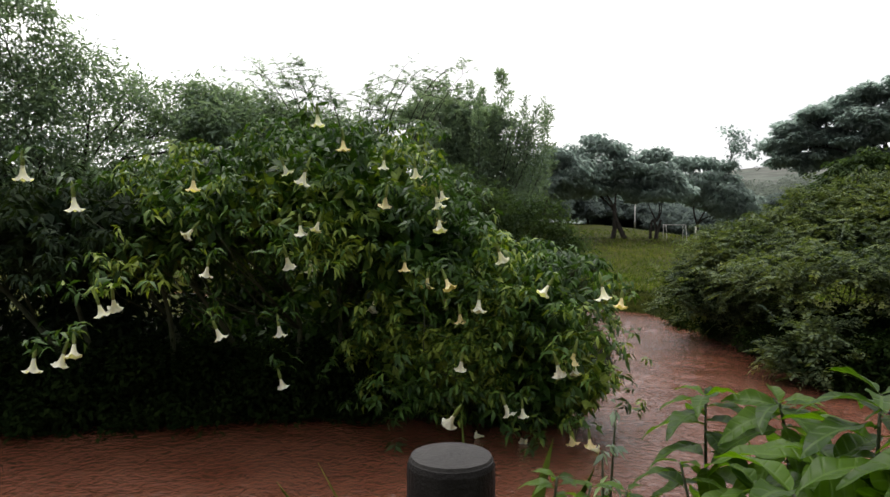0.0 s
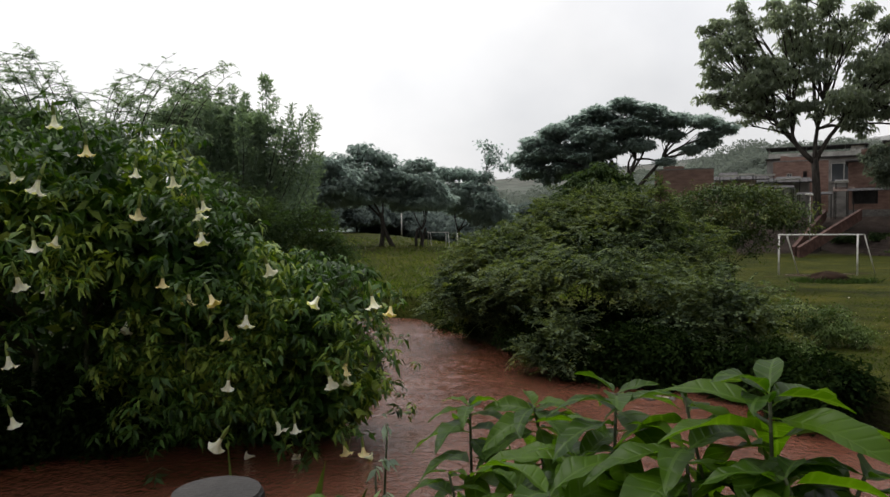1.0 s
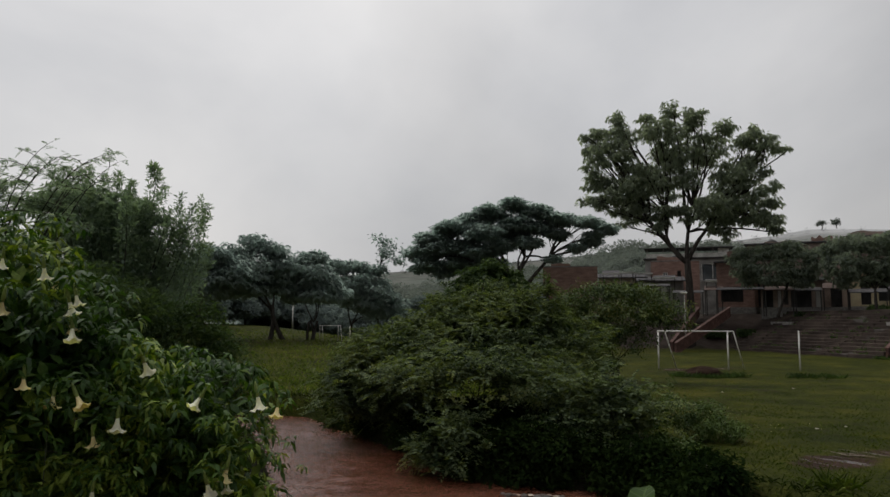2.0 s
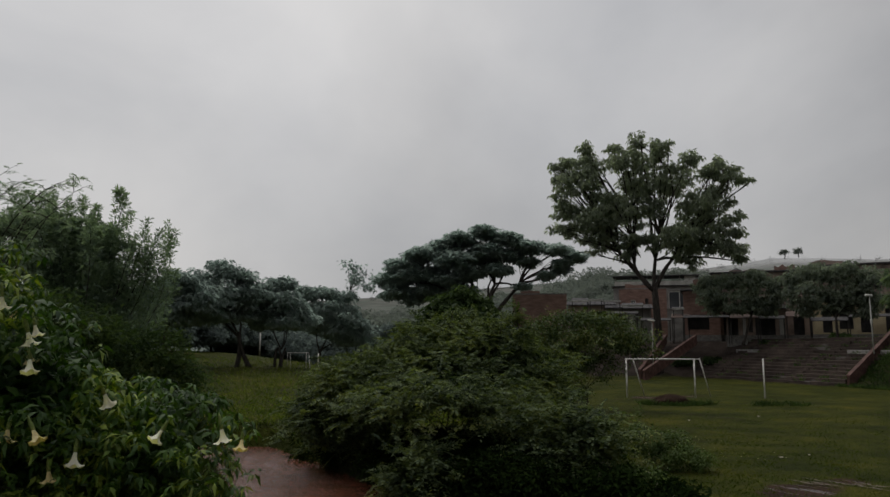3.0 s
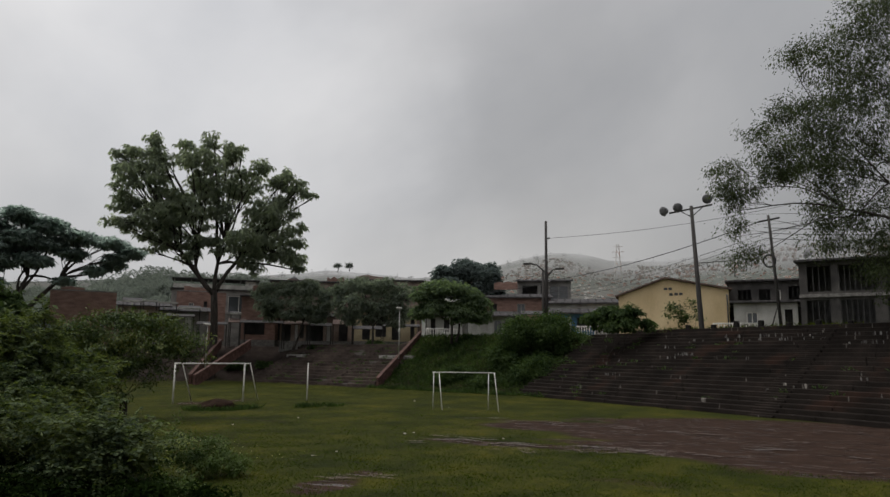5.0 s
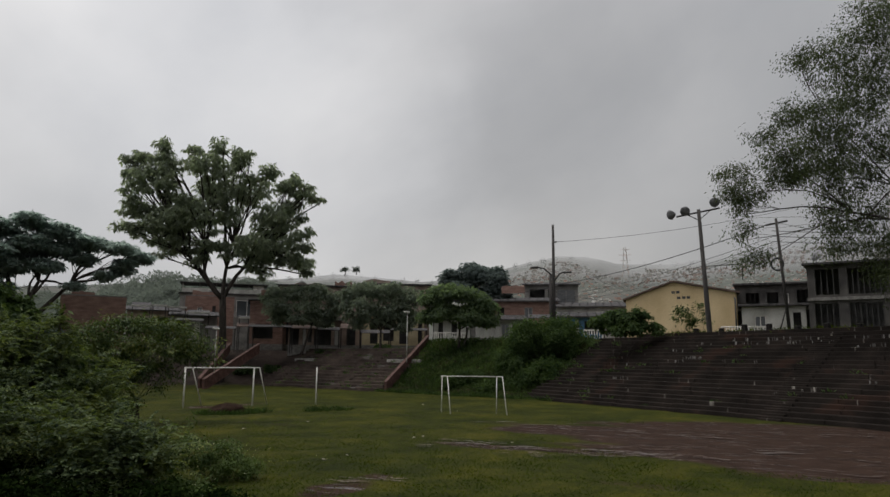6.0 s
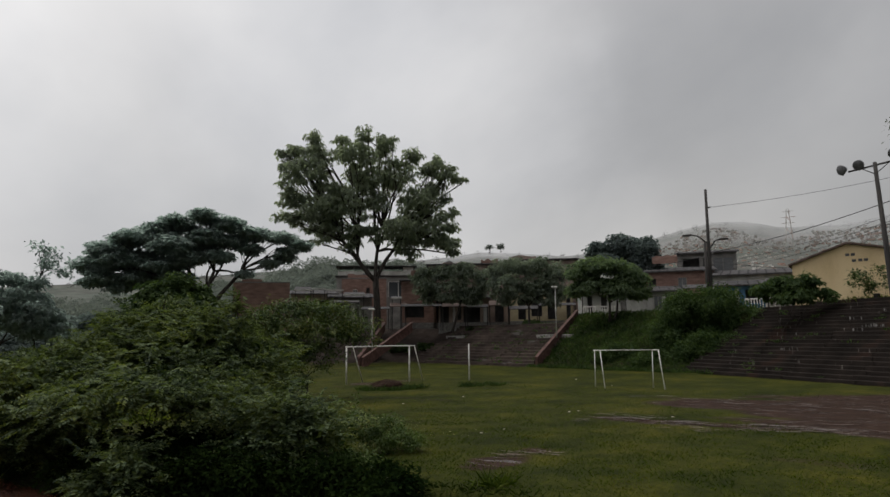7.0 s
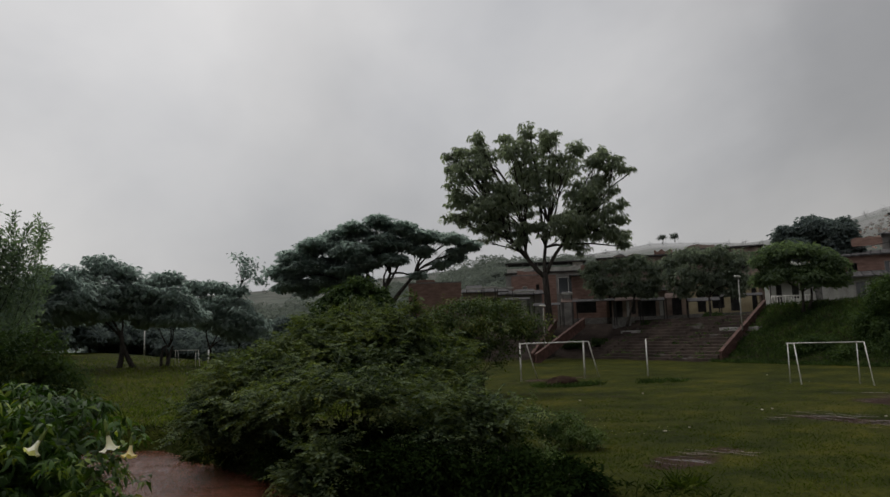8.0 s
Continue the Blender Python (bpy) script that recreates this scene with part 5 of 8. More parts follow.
bank_shrub(7.75, 12.9, [(-0.55, 0.25, 0.3, 0.18), (-0.7, 0.0, 0.32, 0.2), (-0.4, -0.05, 0.3, 0.2), (-0.75, -0.25, 0.25, 0.15)], 110, "small leafy shrub leaning out of the bank", 64)
bank_shrub(10.2, 11.7, [(-0.37, 1.06, 0.5, 0.27), (0.17, 0.95, 0.5, 0.27), (0.66, 0.8, 0.5, 0.27), (0.12, 0.55, 0.55, 0.3), (0.96, 0.5, 0.37, 0.22), (-0.48, 0.55, 0.37, 0.3)], 260, "low leafy shrub at the edge of the pitch", 65)
# undergrowth on both banks, its dark leaf colour standing for shade below the shrubs
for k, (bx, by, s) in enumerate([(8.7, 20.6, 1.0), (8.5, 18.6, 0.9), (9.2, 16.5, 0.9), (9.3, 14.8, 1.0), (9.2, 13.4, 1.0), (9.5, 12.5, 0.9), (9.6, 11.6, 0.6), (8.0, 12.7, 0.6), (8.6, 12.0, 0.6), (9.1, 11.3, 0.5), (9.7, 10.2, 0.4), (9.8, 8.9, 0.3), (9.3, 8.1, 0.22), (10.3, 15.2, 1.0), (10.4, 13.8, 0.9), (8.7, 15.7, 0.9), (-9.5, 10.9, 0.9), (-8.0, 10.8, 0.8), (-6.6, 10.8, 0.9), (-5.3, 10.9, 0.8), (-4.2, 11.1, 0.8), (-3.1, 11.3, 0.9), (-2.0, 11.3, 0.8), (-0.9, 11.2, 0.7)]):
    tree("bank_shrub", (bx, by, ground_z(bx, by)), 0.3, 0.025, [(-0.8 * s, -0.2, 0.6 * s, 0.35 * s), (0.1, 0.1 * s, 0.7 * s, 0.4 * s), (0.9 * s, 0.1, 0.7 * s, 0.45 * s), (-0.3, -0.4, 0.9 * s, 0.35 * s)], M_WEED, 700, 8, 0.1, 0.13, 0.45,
         "dark undergrowth trailing into the red stream, shade put into its leaves", 120 + k, category="shrub", group="bank undergrowth", bark=M_TWIG, stems=3, inner=0.35, twigs=4, low=-1, ref=0, four=True, pad=6, split=3, wide=0.3)
WEEDS = [((11.3, 12.2), [(-1.0, 0.65, 0.5, 0.35), (-0.2, 0.62, 0.5, 0.4), (0.5, 0.5, 0.5, 0.35), (-0.5, 0.2, 0.8, 0.35), (0.2, 1.0, 0.12, 0.2)], 900, "low flowering weeds along the edge of the pitch"),
         ((12.3, 11.2), [(-0.9, 0.55, 0.5, 0.35), (-0.2, 0.62, 0.45, 0.4), (0.5, 0.45, 0.5, 0.35), (1.0, 0.25, 0.35, 0.25), (-0.3, 1.1, 0.1, 0.2)], 900, "low flowering weeds along the edge of the pitch"),
         ((10.6, 10.6), [(-0.4, 0.0, 0.6, 0.25), (0.5, 0.05, 0.6, 0.2)], 300, "low dark weeds on the bank above the stream")]
for k, ((bx, by), lumps, tips, lab) in enumerate(WEEDS):
    tree("weed_clump", (bx, by, ground_z(bx, by)), 0.25, 0.012, lumps, M_FIELDWEED, tips, 9, 0.07, 0.075, 0.4, lab, 80 + k, category="weeds", group="bank weeds", bark=M_TWIG, stems=4, inner=0.4, twigs=8, low=-1, keep_out=0.6, four=True, pad=5)
tree("small_leafy_tree", (21.2, 23.0, ground_z(21.2, 23.0)), 0.9, 0.035,
     [(-1.8, 3.43, 0.9, 0.4), (-0.71, 3.78, 1.0, 0.35), (0.42, 3.95, 1.0, 0.32), (1.47, 3.76, 0.9, 0.32), (2.31, 3.21, 0.7, 0.35), (-1.77, 2.62, 1.0, 0.5), (-0.68, 2.95, 1.1, 0.5), (0.45, 3.1, 1.1, 0.45), (1.61, 2.9, 0.9, 0.4), (2.42, 2.55, 0.5, 0.28), (-0.86, 1.92, 1.1, 0.45), (0.45, 2.25, 0.8, 0.3), (-1.27, 1.35, 0.9, 0.45), (-0.6, 0.95, 0.6, 0.35), (-2.32, 2.85, 0.6, 0.6), (0.7, 1.4, 0.35, 0.2), (1.4, 1.9, 0.3, 0.15)],
     M_YGREEN, 2600, 7, 0.13, 0.15, 0.42, "small domed tree with yellow-green leaf tips and dark stems", 70, stems=7, inner=0.45, twigs=8, ref=0, split=3, droop=0.6, keep_out=0.65, low=-0.5, pad=6, wide=0.32, flat=0.35)

# thin upright shoots that stand out of the bank shrubs
for k, (sx, sy, h) in enumerate([(11.2, 15.4, 3.2), (11.9, 15.6, 3.5), (9.0, 17.2, 2.8), (10.7, 17.6, 3.3), (10.4, 16.6, 3.6), (11.5, 16.6, 3.5), (8.6, 18.6, 2.4), (11.6, 17.4, 3.6), (10.0, 18.6, 3.1)]):
    tree("shrub_shoot", (sx, sy, ground_z(sx, sy)), h, 0.022, [(0.0, h * 0.72, 0.3, 0.25), (0.15, h * 0.86, 0.28, 0.2), (-0.12, h * 0.97, 0.22, 0.16), (0.05, h * 1.06, 0.15, 0.12)], M_SHRUB, 40, 9, 0.08, 0.1, 0.4, "thin upright stem with feathery leaves", 90 + k, category="shrub",
         group="upright shoots", bark=M_BARK, inner=0.2, twigs=6, low=-1, keep_out=0.3, frond=(0.4, 0.1, 7), pad=3, split=1)

for k, (az, d, ref, rows) in enumerate([(74.6, 53, 1.2, [(-1.6, 0.1, 1.4, 0.9), (0, 0.5, 1.5, 1.0), (1.4, 0.3, 1.3, 0.9), (0.3, -0.4, 1.8, 0.9)]),
                                        (67.6, 56.5, 1.0, [(-0.9, 0.0, 0.7, 0.35), (0.2, 0.2, 0.7, 0.4), (1.0, 0.0, 0.7, 0.35)]), (70.4, 54, 0.5, [(-1.0, 0.0, 0.7, 0.35), (0.2, 0.2, 0.8, 0.45), (1.1, 0.2, 0.8, 0.5)])]):
    tree("terrace_bush", place(az, d), 0.4, 0.06, rows, M_SLOPE, 1500, 8, 0.2, 0.2, 0.5, "rank dark growth on the grass slope", 110 + k, category="bush", low=-1, ref=ref)

for k, (az, d, w) in enumerate([(50.2, 75.5, 0.8), (52.4, 75.5, 0.6), (56.3, 75.0, 0.6), (60.9, 75.0, 0.6)]):
    tree("street_bush", place(az, d), 0.3, 0.04, [(-0.8 * w, 0.35, 0.7 * w, 0.4), (0.1, 0.5 * w, 0.8 * w, 0.5 * w), (0.9 * w, 0.3, 0.7 * w, 0.35)], M_SLOPE, 0, 0, 0, 0.25, 0.45, "dark low bush between the terrace and the houses", 160 + k, category="bush", group="street bushes", low=-1,
         droop=0.6, inner=0.4, split=2, clump=(80, 0.25, 0.15, 14, 4))

# two small trees on the crest of the far hill
for k, (az, el) in enumerate([(57.65, 6.65), (58.6, 6.7)]):
    foot = polar(az, 790, 2.65 + 790 * math.tan(radians(el)))
    tree("ridge_tree", foot, 5.0, 0.5, [(0, 7.0, 3.2, 2.6), (-1.8, 5.6, 2.2, 1.8), (1.8, 5.8, 2.2, 1.8)], M_FARWOOD, 120, 6, 0.8, 1.2, 0.6, "small misty tree alone on the crest of the hill", 140 + k, group="ridge trees", twigs=2, pad=4, split=2)


# ---- the pitch: goals, posts, mound ----
def goal(at, turn, width, height, depth, label, a_frame=False):
    root = thing("football_goal", at, label, "goal", "football goals")
    root.rotation_euler = (0, 0, turn)
    r = 0.032
    for x in (0, width):
        if a_frame:
            part("post", Geo().tube([(x, 0, -0.08), (x + 0.02, 0, height)], 0.025, 8).mesh("post", M_WHITE, True), root)
            part("brace", Geo().tube([(x + 0.3, -0.3, height), (x + 0.5, -depth, -0.08)], 0.025, 8).mesh("brace", M_WHITE, True), root)
            part("top_stay", Geo().tube([(x + 0.02, 0, height), (x + 0.3, -0.3, height)], 0.024, 8).mesh("top_stay", M_WHITE, True), root)
        else:
            part("post", Geo().tube([(x, 0, -0.05), (x, 0, height)], 0.044, 10).mesh("post", M_WHITE, True), root)
            part("top_stay", Geo().tube([(x, 0, height), (x + 0.55, 0.45, height)], r, 8).mesh("top_stay", M_WHITE, True), root)
            part("brace", Geo().tube([(x + 0.55, 0.45, height), (x + 1.45, depth, -0.05)], r, 8).mesh("brace", M_WHITE, True), root)
    part("crossbar", Geo().tube([(-0.05, 0, height), (width + 0.05, 0, height)], 0.024 if a_frame else 0.038, 10).mesh("crossbar", M_WHITE, True), root)
    return root


goal((29.05, 28.1, 0), math.atan2(26.396 - 28.1, 32.561 - 29.05), 3.9, 2.1, 1.15, "chipped white steel football goal with slanting back stays")
goal((33.26, 15.03, 0), math.atan2(12.09 - 14.93, 34.43 - 33.3), 2.78, 1.84, 0.9, "small white A-frame football goal on worn grass", True)
goal((*polar(19.2, 57).xy, place(19.2, 57).z), math.atan2(-1.0, 1.3), 1.5, 1.1, 0.6, "small far white football goal on rough grass", True)


def pole(name, at, h, r, mat, label, category="post", group="", top=None):
    root = thing(name, at, label, category, group)
    part("shaft", Geo().tube([(0, 0, -0.2), (0, 0, h * 0.5), (0.0 if top is None else top, 0, h)], [r, r * 0.95, r * 0.9], 10).mesh("shaft", mat, True), root)
    return root


pole("marker_post", (35.48, 24.14, 0), 2.15, 0.042, M_WHITE, "single white marker post on the pitch")
for az, d, h in ((12.6, 75, 3.2), (17.1, 78, 3.0)):
    pole("fence_post", place(az, d), h, 0.07, M_WHITE, "tall thin pale post at the edge of the grass", "post", "pale posts")
pole("fence_post", place(21.6, 60), 1.1, 0.07, M_WHITE, "short pale post in the grass", "post", "pale posts")


def mound(at, r, h, seed, label):
    bm = bmesh.new()
    bmesh.ops.create_icosphere(bm, subdivisions=4, radius=1)
    for v in bm.verts:
        q = 1 + 0.18 * noise.noise(v.co * 2.2 + Vector((seed, 0, 0))) + 0.07 * noise.noise(v.co * 9)
        v.co = Vector((v.co.x * r * q, v.co.y * r * 0.8 * q, max(-0.1, v.co.z * h * q)))
    me = bpy.data.meshes.new("soil_mound")
    bm.to_mesh(me), bm.free()
    me.polygons.foreach_set("use_smooth", np.ones(len(me.polygons), dtype=bool))
    me.materials.append(M_EARTH)
    return tagged(new("soil_mound", me), label, "mound")


mound((0, 0, 0), 1.05, 0.5, 4.0, "heap of dark soil with weeds in front of the goal").location = (27.7, 23.9, -0.03)


# thin puddles lie in the ruts of the mud
M_PUDDLE = ramp_mat("muddy_puddle", [(0.055, 0.04, 0.032), (0.095, 0.073, 0.06)], 1.5, 0.38, 0.1, 9, spec=0.8)
M_GRIT = ramp_mat("pale_washed_grit", [(0.07, 0.055, 0.04), (0.15, 0.12, 0.095), (0.24, 0.2, 0.165)], 5.0, 0.8, 0.5, 30)


def puddle(cx, cy, length, width, seed, mat=M_PUDDLE, name="puddle", label="thin silvery puddle in the trampled mud", lift=0.045):
    """A ragged sliver of standing water that follows the ground."""
    q = np.random.default_rng(seed)
    along = Vector((0.12 + q.normal() * 0.08, -0.99, 0)).normalized()
    side = Vector((along.y, -along.x, 0))
    n = 18
    left, right = [], []
    for k in range(n + 1):
        s = k / n
        w = width * math.sin(math.pi * min(0.985, max(0.015, s))) ** 0.6 * q.uniform(0.25, 1.0)
        mid = along * (length * (s - 0.5)) + side * (width * 0.9 * math.sin(s * 7 + seed))
        for row, d in ((left, w), (right, -w * q.uniform(0.3, 1.0))):
            t = mid + side * d
            x, y = cx + t.x, cy + t.y
            row.append((t.x, t.y, ground_z(x, y) + 0.04 * noise.noise(Vector((x * 0.8, y * 0.8, 0.0))) + lift))
    faces = [(k, k + 1, n + 2 + k, n + 1 + k) for k in range(n)]
    ob = new(name, mesh_of(name, left + right, faces, mat, True))
    ob.location = (cx, cy, 0)
    return tagged(ob, label, name.replace("_", " "), name.replace("_", " ") + " on the pitch")


q = np.random.default_rng(12)
count = 0
while count < 60:
    cx, cy = 19.5 + 13 * q.random() ** 1.5, q.uniform(-9, 11)
    if signed_distance(np.array([cx]), np.array([cy]), MUD)[0] < 0.4:
        continue
    puddle(cx, cy, q.uniform(0.3, 1.5) * q.uniform(0.5, 1.4), q.uniform(0.03, 0.15), 500 + count)
    count += 1
for k in range(14):
    puddle(21.3 + q.normal() * 0.7, q.uniform(2.4, 10.4), q.uniform(0.5, 1.5), q.uniform(0.05, 0.13), 600 + k)


# pale grit washed out of the turf in thin broken streaks
for k in range(90):
    u = q.random()
    puddle(20.9 + 0.7 * math.sin(u * 9) + q.normal() * 0.55, 10.0 - 7.6 * u, q.uniform(0.12, 0.7), q.uniform(0.02, 0.07), 700 + k, M_GRIT, "grit_patch", "thin streak of pale grit washed over the worn turf", 0.035)
for k in range(14):
    u = q.random()
    puddle(13.7 + 0.9 * u + q.normal() * 0.25, 8.9 - 1.4 * u, q.uniform(0.2, 0.6), q.uniform(0.02, 0.06), 760 + k, M_GRIT, "grit_patch", "thin streak of pale grit washed over the worn turf", 0.035)


# ---- centre steps: red parapets and white lamps ----
def parapet(foot, top, label):
    foot, top = Vector(foot), Vector(top)
    d = (top - foot)
    flat = Vector((d.x, d.y, 0))
    root = thing("stair_parapet", foot, label, "parapet", "stair parapets")
    root.rotation_euler = (0, 0, math.atan2(flat.y, flat.x))
    L = flat.length
    h = 0.75
    prof = [(0, -0.2), (L, d.z - 0.1), (L, d.z + h), (0, h)]
    g = Geo()
    g.rings([[(x, y, z) for x, z in prof] for y in (-0.11, 0.11)])
    part("wall", g.mesh("wall", M_RED), root)
    cap = Geo()
    cap.rings([[(x, y, z) for x, z in [(-0.05, h), (L, d.z + h), (L, d.z + h + 0.09), (-0.05, h + 0.09)]] for y in (-0.15, 0.15)])
    part("coping", cap.mesh("coping", M_RED), root)
    return root


parapet((51.9, 28.55, 0), (59.7, 28.45, 4.05), "worn red-painted stair parapet climbing the terrace")
parapet((47.0, 43.4, 0), (56.1, 45.1, 3.2), "worn red-painted stair parapet beside the big tree")
parapet((48.2, 45.0, 0), (57.3, 49.8, 3.3), "worn red-painted stair parapet beside the big tree")


def white_lamp(at, h, label):
    root = thing("street_lamp", at, label, "street lamp", "white lamps")
    part("shaft", Geo().tube([(0, 0, -0.2), (0, 0, h)], [0.045, 0.032], 8).mesh("shaft", M_PALE, True), root)
    part("lamp_head", Geo().box(-0.45, -0.12, h, 0.25, 0.12, h + 0.14, 0.04).mesh("lamp_head", M_WHITE), root)
    part("junction_box", Geo().box(-0.07, -0.07, h * 0.5, 0.07, 0.07, h * 0.5 + 0.3, 0.02).mesh("junction_box", M_PALE), root)
    return root


white_lamp((52.6, 27.0, 2.6), 3.9, "white lamp post with a small flat head beside the steps")
white_lamp((46.9, 42.2, 1.6), 3.4, "white lamp post with a small flat head beside the big tree")


# ---- houses along the street ----
def wall_with_holes(L, H, holes, thick):
    """A wall of length L and height H, one connected skin, with openings cut right through; holes: (x0, x1, z0, z1)."""
    xs = sorted({0, L, *[h[0] for h in holes], *[h[1] for h in holes]})
    zs = sorted({0, H, *[h[2] for h in holes], *[h[3] for h in holes]})
    nx, nz = len(xs) - 1, len(zs) - 1

    def solid(i, k):
        if not (0 <= i < nx and 0 <= k < nz):
            return False
        cx, cz = (xs[i] + xs[i + 1]) / 2, (zs[k] + zs[k + 1]) / 2
        return not any(h[0] < cx < h[1] and h[2] < cz < h[3] for h in holes)

    g = Geo()
    g.v = [(x, y, z) for y in (0, thick) for z in zs for x in xs]

    def at(i, k, s):
        return s * (nx + 1) * (nz + 1) + k * (nx + 1) + i

    for i in range(nx):
        for k in range(nz):
            if not solid(i, k):
                continue
            g.f.append((at(i, k, 0), at(i + 1, k, 0), at(i + 1, k + 1, 0), at(i, k + 1, 0)))
            g.f.append((at(i, k, 1), at(i, k + 1, 1), at(i + 1, k + 1, 1), at(i + 1, k, 1)))
            for di, dk, p, q in ((-1, 0, (i, k + 1), (i, k)), (1, 0, (i + 1, k), (i + 1, k + 1)), (0, -1, (i, k), (i + 1, k)), (0, 1, (i + 1, k + 1), (i, k + 1))):
                if not solid(i + di, k + dk):
                    g.f.append((at(*p, 0), at(*p, 1), at(*q, 1), at(*q, 0)))
    return g


def house(name, az0, az1, d, z0, h, depth, wall, label, openings=(), roof="flat", roof_mat=None, skew=0.0, over=0.25, storeys=()):
    """A house whose front spans two azimuths at a distance. openings: (x0, x1, z0, z1, kind) as shares of the front."""
    a, b = polar(az0, d), polar(az1, d + skew)
    L = (b - a).length
    root = thing(name, (a.x, a.y, z0), label, "house", "houses along the street")
    root.rotation_euler = (0, 0, math.atan2(b.y - a.y, b.x - a.x))
    holes = [(o[0] * L, o[1] * L, o[2] * h, o[3] * h) for o in openings]
    t = 0.2
    part("wall", wall_with_holes(L, h, holes, t).mesh("wall", wall), root)
    part("wall", Geo().box(0, t, 0, t, depth, h).mesh("wall", wall), root)
    part("wall", Geo().box(L - t, t, 0, L, depth, h).mesh("wall", wall), root)
    part("wall", Geo().box(t, depth - t, 0, L - t, depth, h).mesh("wall", wall), root)
    # dark-coloured floor and partition give the openings their room shade
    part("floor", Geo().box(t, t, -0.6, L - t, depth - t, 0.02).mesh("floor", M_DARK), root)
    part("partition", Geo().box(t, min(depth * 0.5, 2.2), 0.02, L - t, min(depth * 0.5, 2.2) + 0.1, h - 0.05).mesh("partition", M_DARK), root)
    part("plinth", Geo().box(-0.02, -0.04, -1.2, L + 0.02, depth, -0.004).mesh("plinth", M_CONCRETE), root)
    for s in storeys:
        part("floor_slab", Geo().box(-0.05, -0.12, s * h, L + 0.05, -0.004, s * h + 0.22).mesh("floor_slab", M_BROWN if d < 100 and d > 62.5 else M_CONCRETE), root)
    for (x0, x1, q0, q1), o in zip(holes, openings):
        kind = o[4]
        if kind == "window":
            w = part("window", Geo().box(x0 + 0.05, 0.1, q0 + 0.05, x1 - 0.05, 0.115, q1 - 0.05).mesh("window", M_GLASS), root)
            g = Geo()
            xm = (x0 + x1) / 2
            for u0, u1 in ((x0, x0 + 0.07), (xm - 0.035, xm + 0.035), (x1 - 0.07, x1)):
                g.box(u0, 0.06, q0, u1, 0.098, q1)
            g.box(x0 + 0.07, 0.055, q1 - 0.07, x1 - 0.07, 0.096, q1), g.box(x0 + 0.07, 0.055, q0, x1 - 0.07, 0.096, q0 + 0.07)
            part("window_frame", g.mesh("window_frame", M_WHITE if d > 90 or d < 66 else M_GREYWALL), w)
            part("window_sill", Geo().box(x0 - 0.08, -0.1, q0 - 0.09, x1 + 0.08, -0.004, q0 - 0.01).mesh("window_sill", M_CONCRETE), w)
        elif kind == "door":
            dd = part("door", Geo().box(x0 + 0.03, 0.08, q0 + 0.02, x1 - 0.03, 0.13, q1 - 0.03, 0.015).mesh("door", M_PALE if o[2] < 0.01 and len(o) < 6 else o[5]), root)
            part("door_handle", Geo().tube([(x1 - 0.15, 0.07, (q0 + q1) / 2), (x1 - 0.15, 0.03, (q0 + q1) / 2)], 0.03, 6).mesh("door_handle", M_STEEL), dd)
        elif kind == "grille":
            g = Geo()
            nb = max(3, int((x1 - x0) / 0.3))
            for k in range(nb + 1):
                x = x0 + (x1 - x0) * k / nb
                g.box(x - 0.02, 0.05, q0, x + 0.02, 0.09, q1)
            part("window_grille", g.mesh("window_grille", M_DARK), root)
    rm = roof_mat or M_ROOF
    if roof == "flat":
        part("roof", Geo().box(-over, -over * 1.6, h, L + over, depth + over, h + 0.18, 0.03).mesh("roof", rm), root)
    elif roof == "shed":
        g = Geo()
        k = 0.14 * depth
        g.rings([[(x, -over * 2, h - 0.12), (x, depth + over, h - 0.12 + k), (x, depth + over, h + k), (x, -over * 2, h)] for x in np.linspace(-over, L + over, 2)])
        part("roof", g.mesh("roof", rm), root)
        for x in np.arange(-over + 0.4, L + over, 0.8):
            part("roof_rib", Geo().rings([[(x + dx, -over * 2, h + dz), (x + dx, depth + over, h + k + dz)] for dx, dz in ((-0.05, 0.002), (0, 0.06), (0.05, 0.002))], False).mesh("roof_rib", rm), root)
    elif roof == "gable":
        k = 0.16 * L
        g = Geo()
        e = h + 0.42
        g.rings([[(0, y, h), (L, y, h), (L, y, e), (L * 0.44, y, h + k)] for y in (0, t)])
        part("gable", g.mesh("gable", wall), root)
        for x0, x1, e0, e1 in ((-over, L * 0.44, h - 0.1, h + k), (L + over, L * 0.44, e - 0.06, h + k)):
            g = Geo()
            g.rings([[(x0, y, e0 + 0.02), (x1, y, e1 + 0.02), (x1, y, e1 + 0.16), (x0, y, e0 + 0.16)] for y in (-over, depth + over)])
            part("roof", g.mesh("roof", M_TILE), root)
    elif roof == "none":
        part("parapet", Geo().box(-0.02, -0.02, h, L + 0.02, t + 0.02, h + 0.12).mesh("parapet", M_CONCRETE), root)
        part("roof_deck", Geo().box(0, t + 0.03, h - 0.2, L, depth, h - 0.02).mesh("roof_deck", M_CONCRETE), root)
    return root


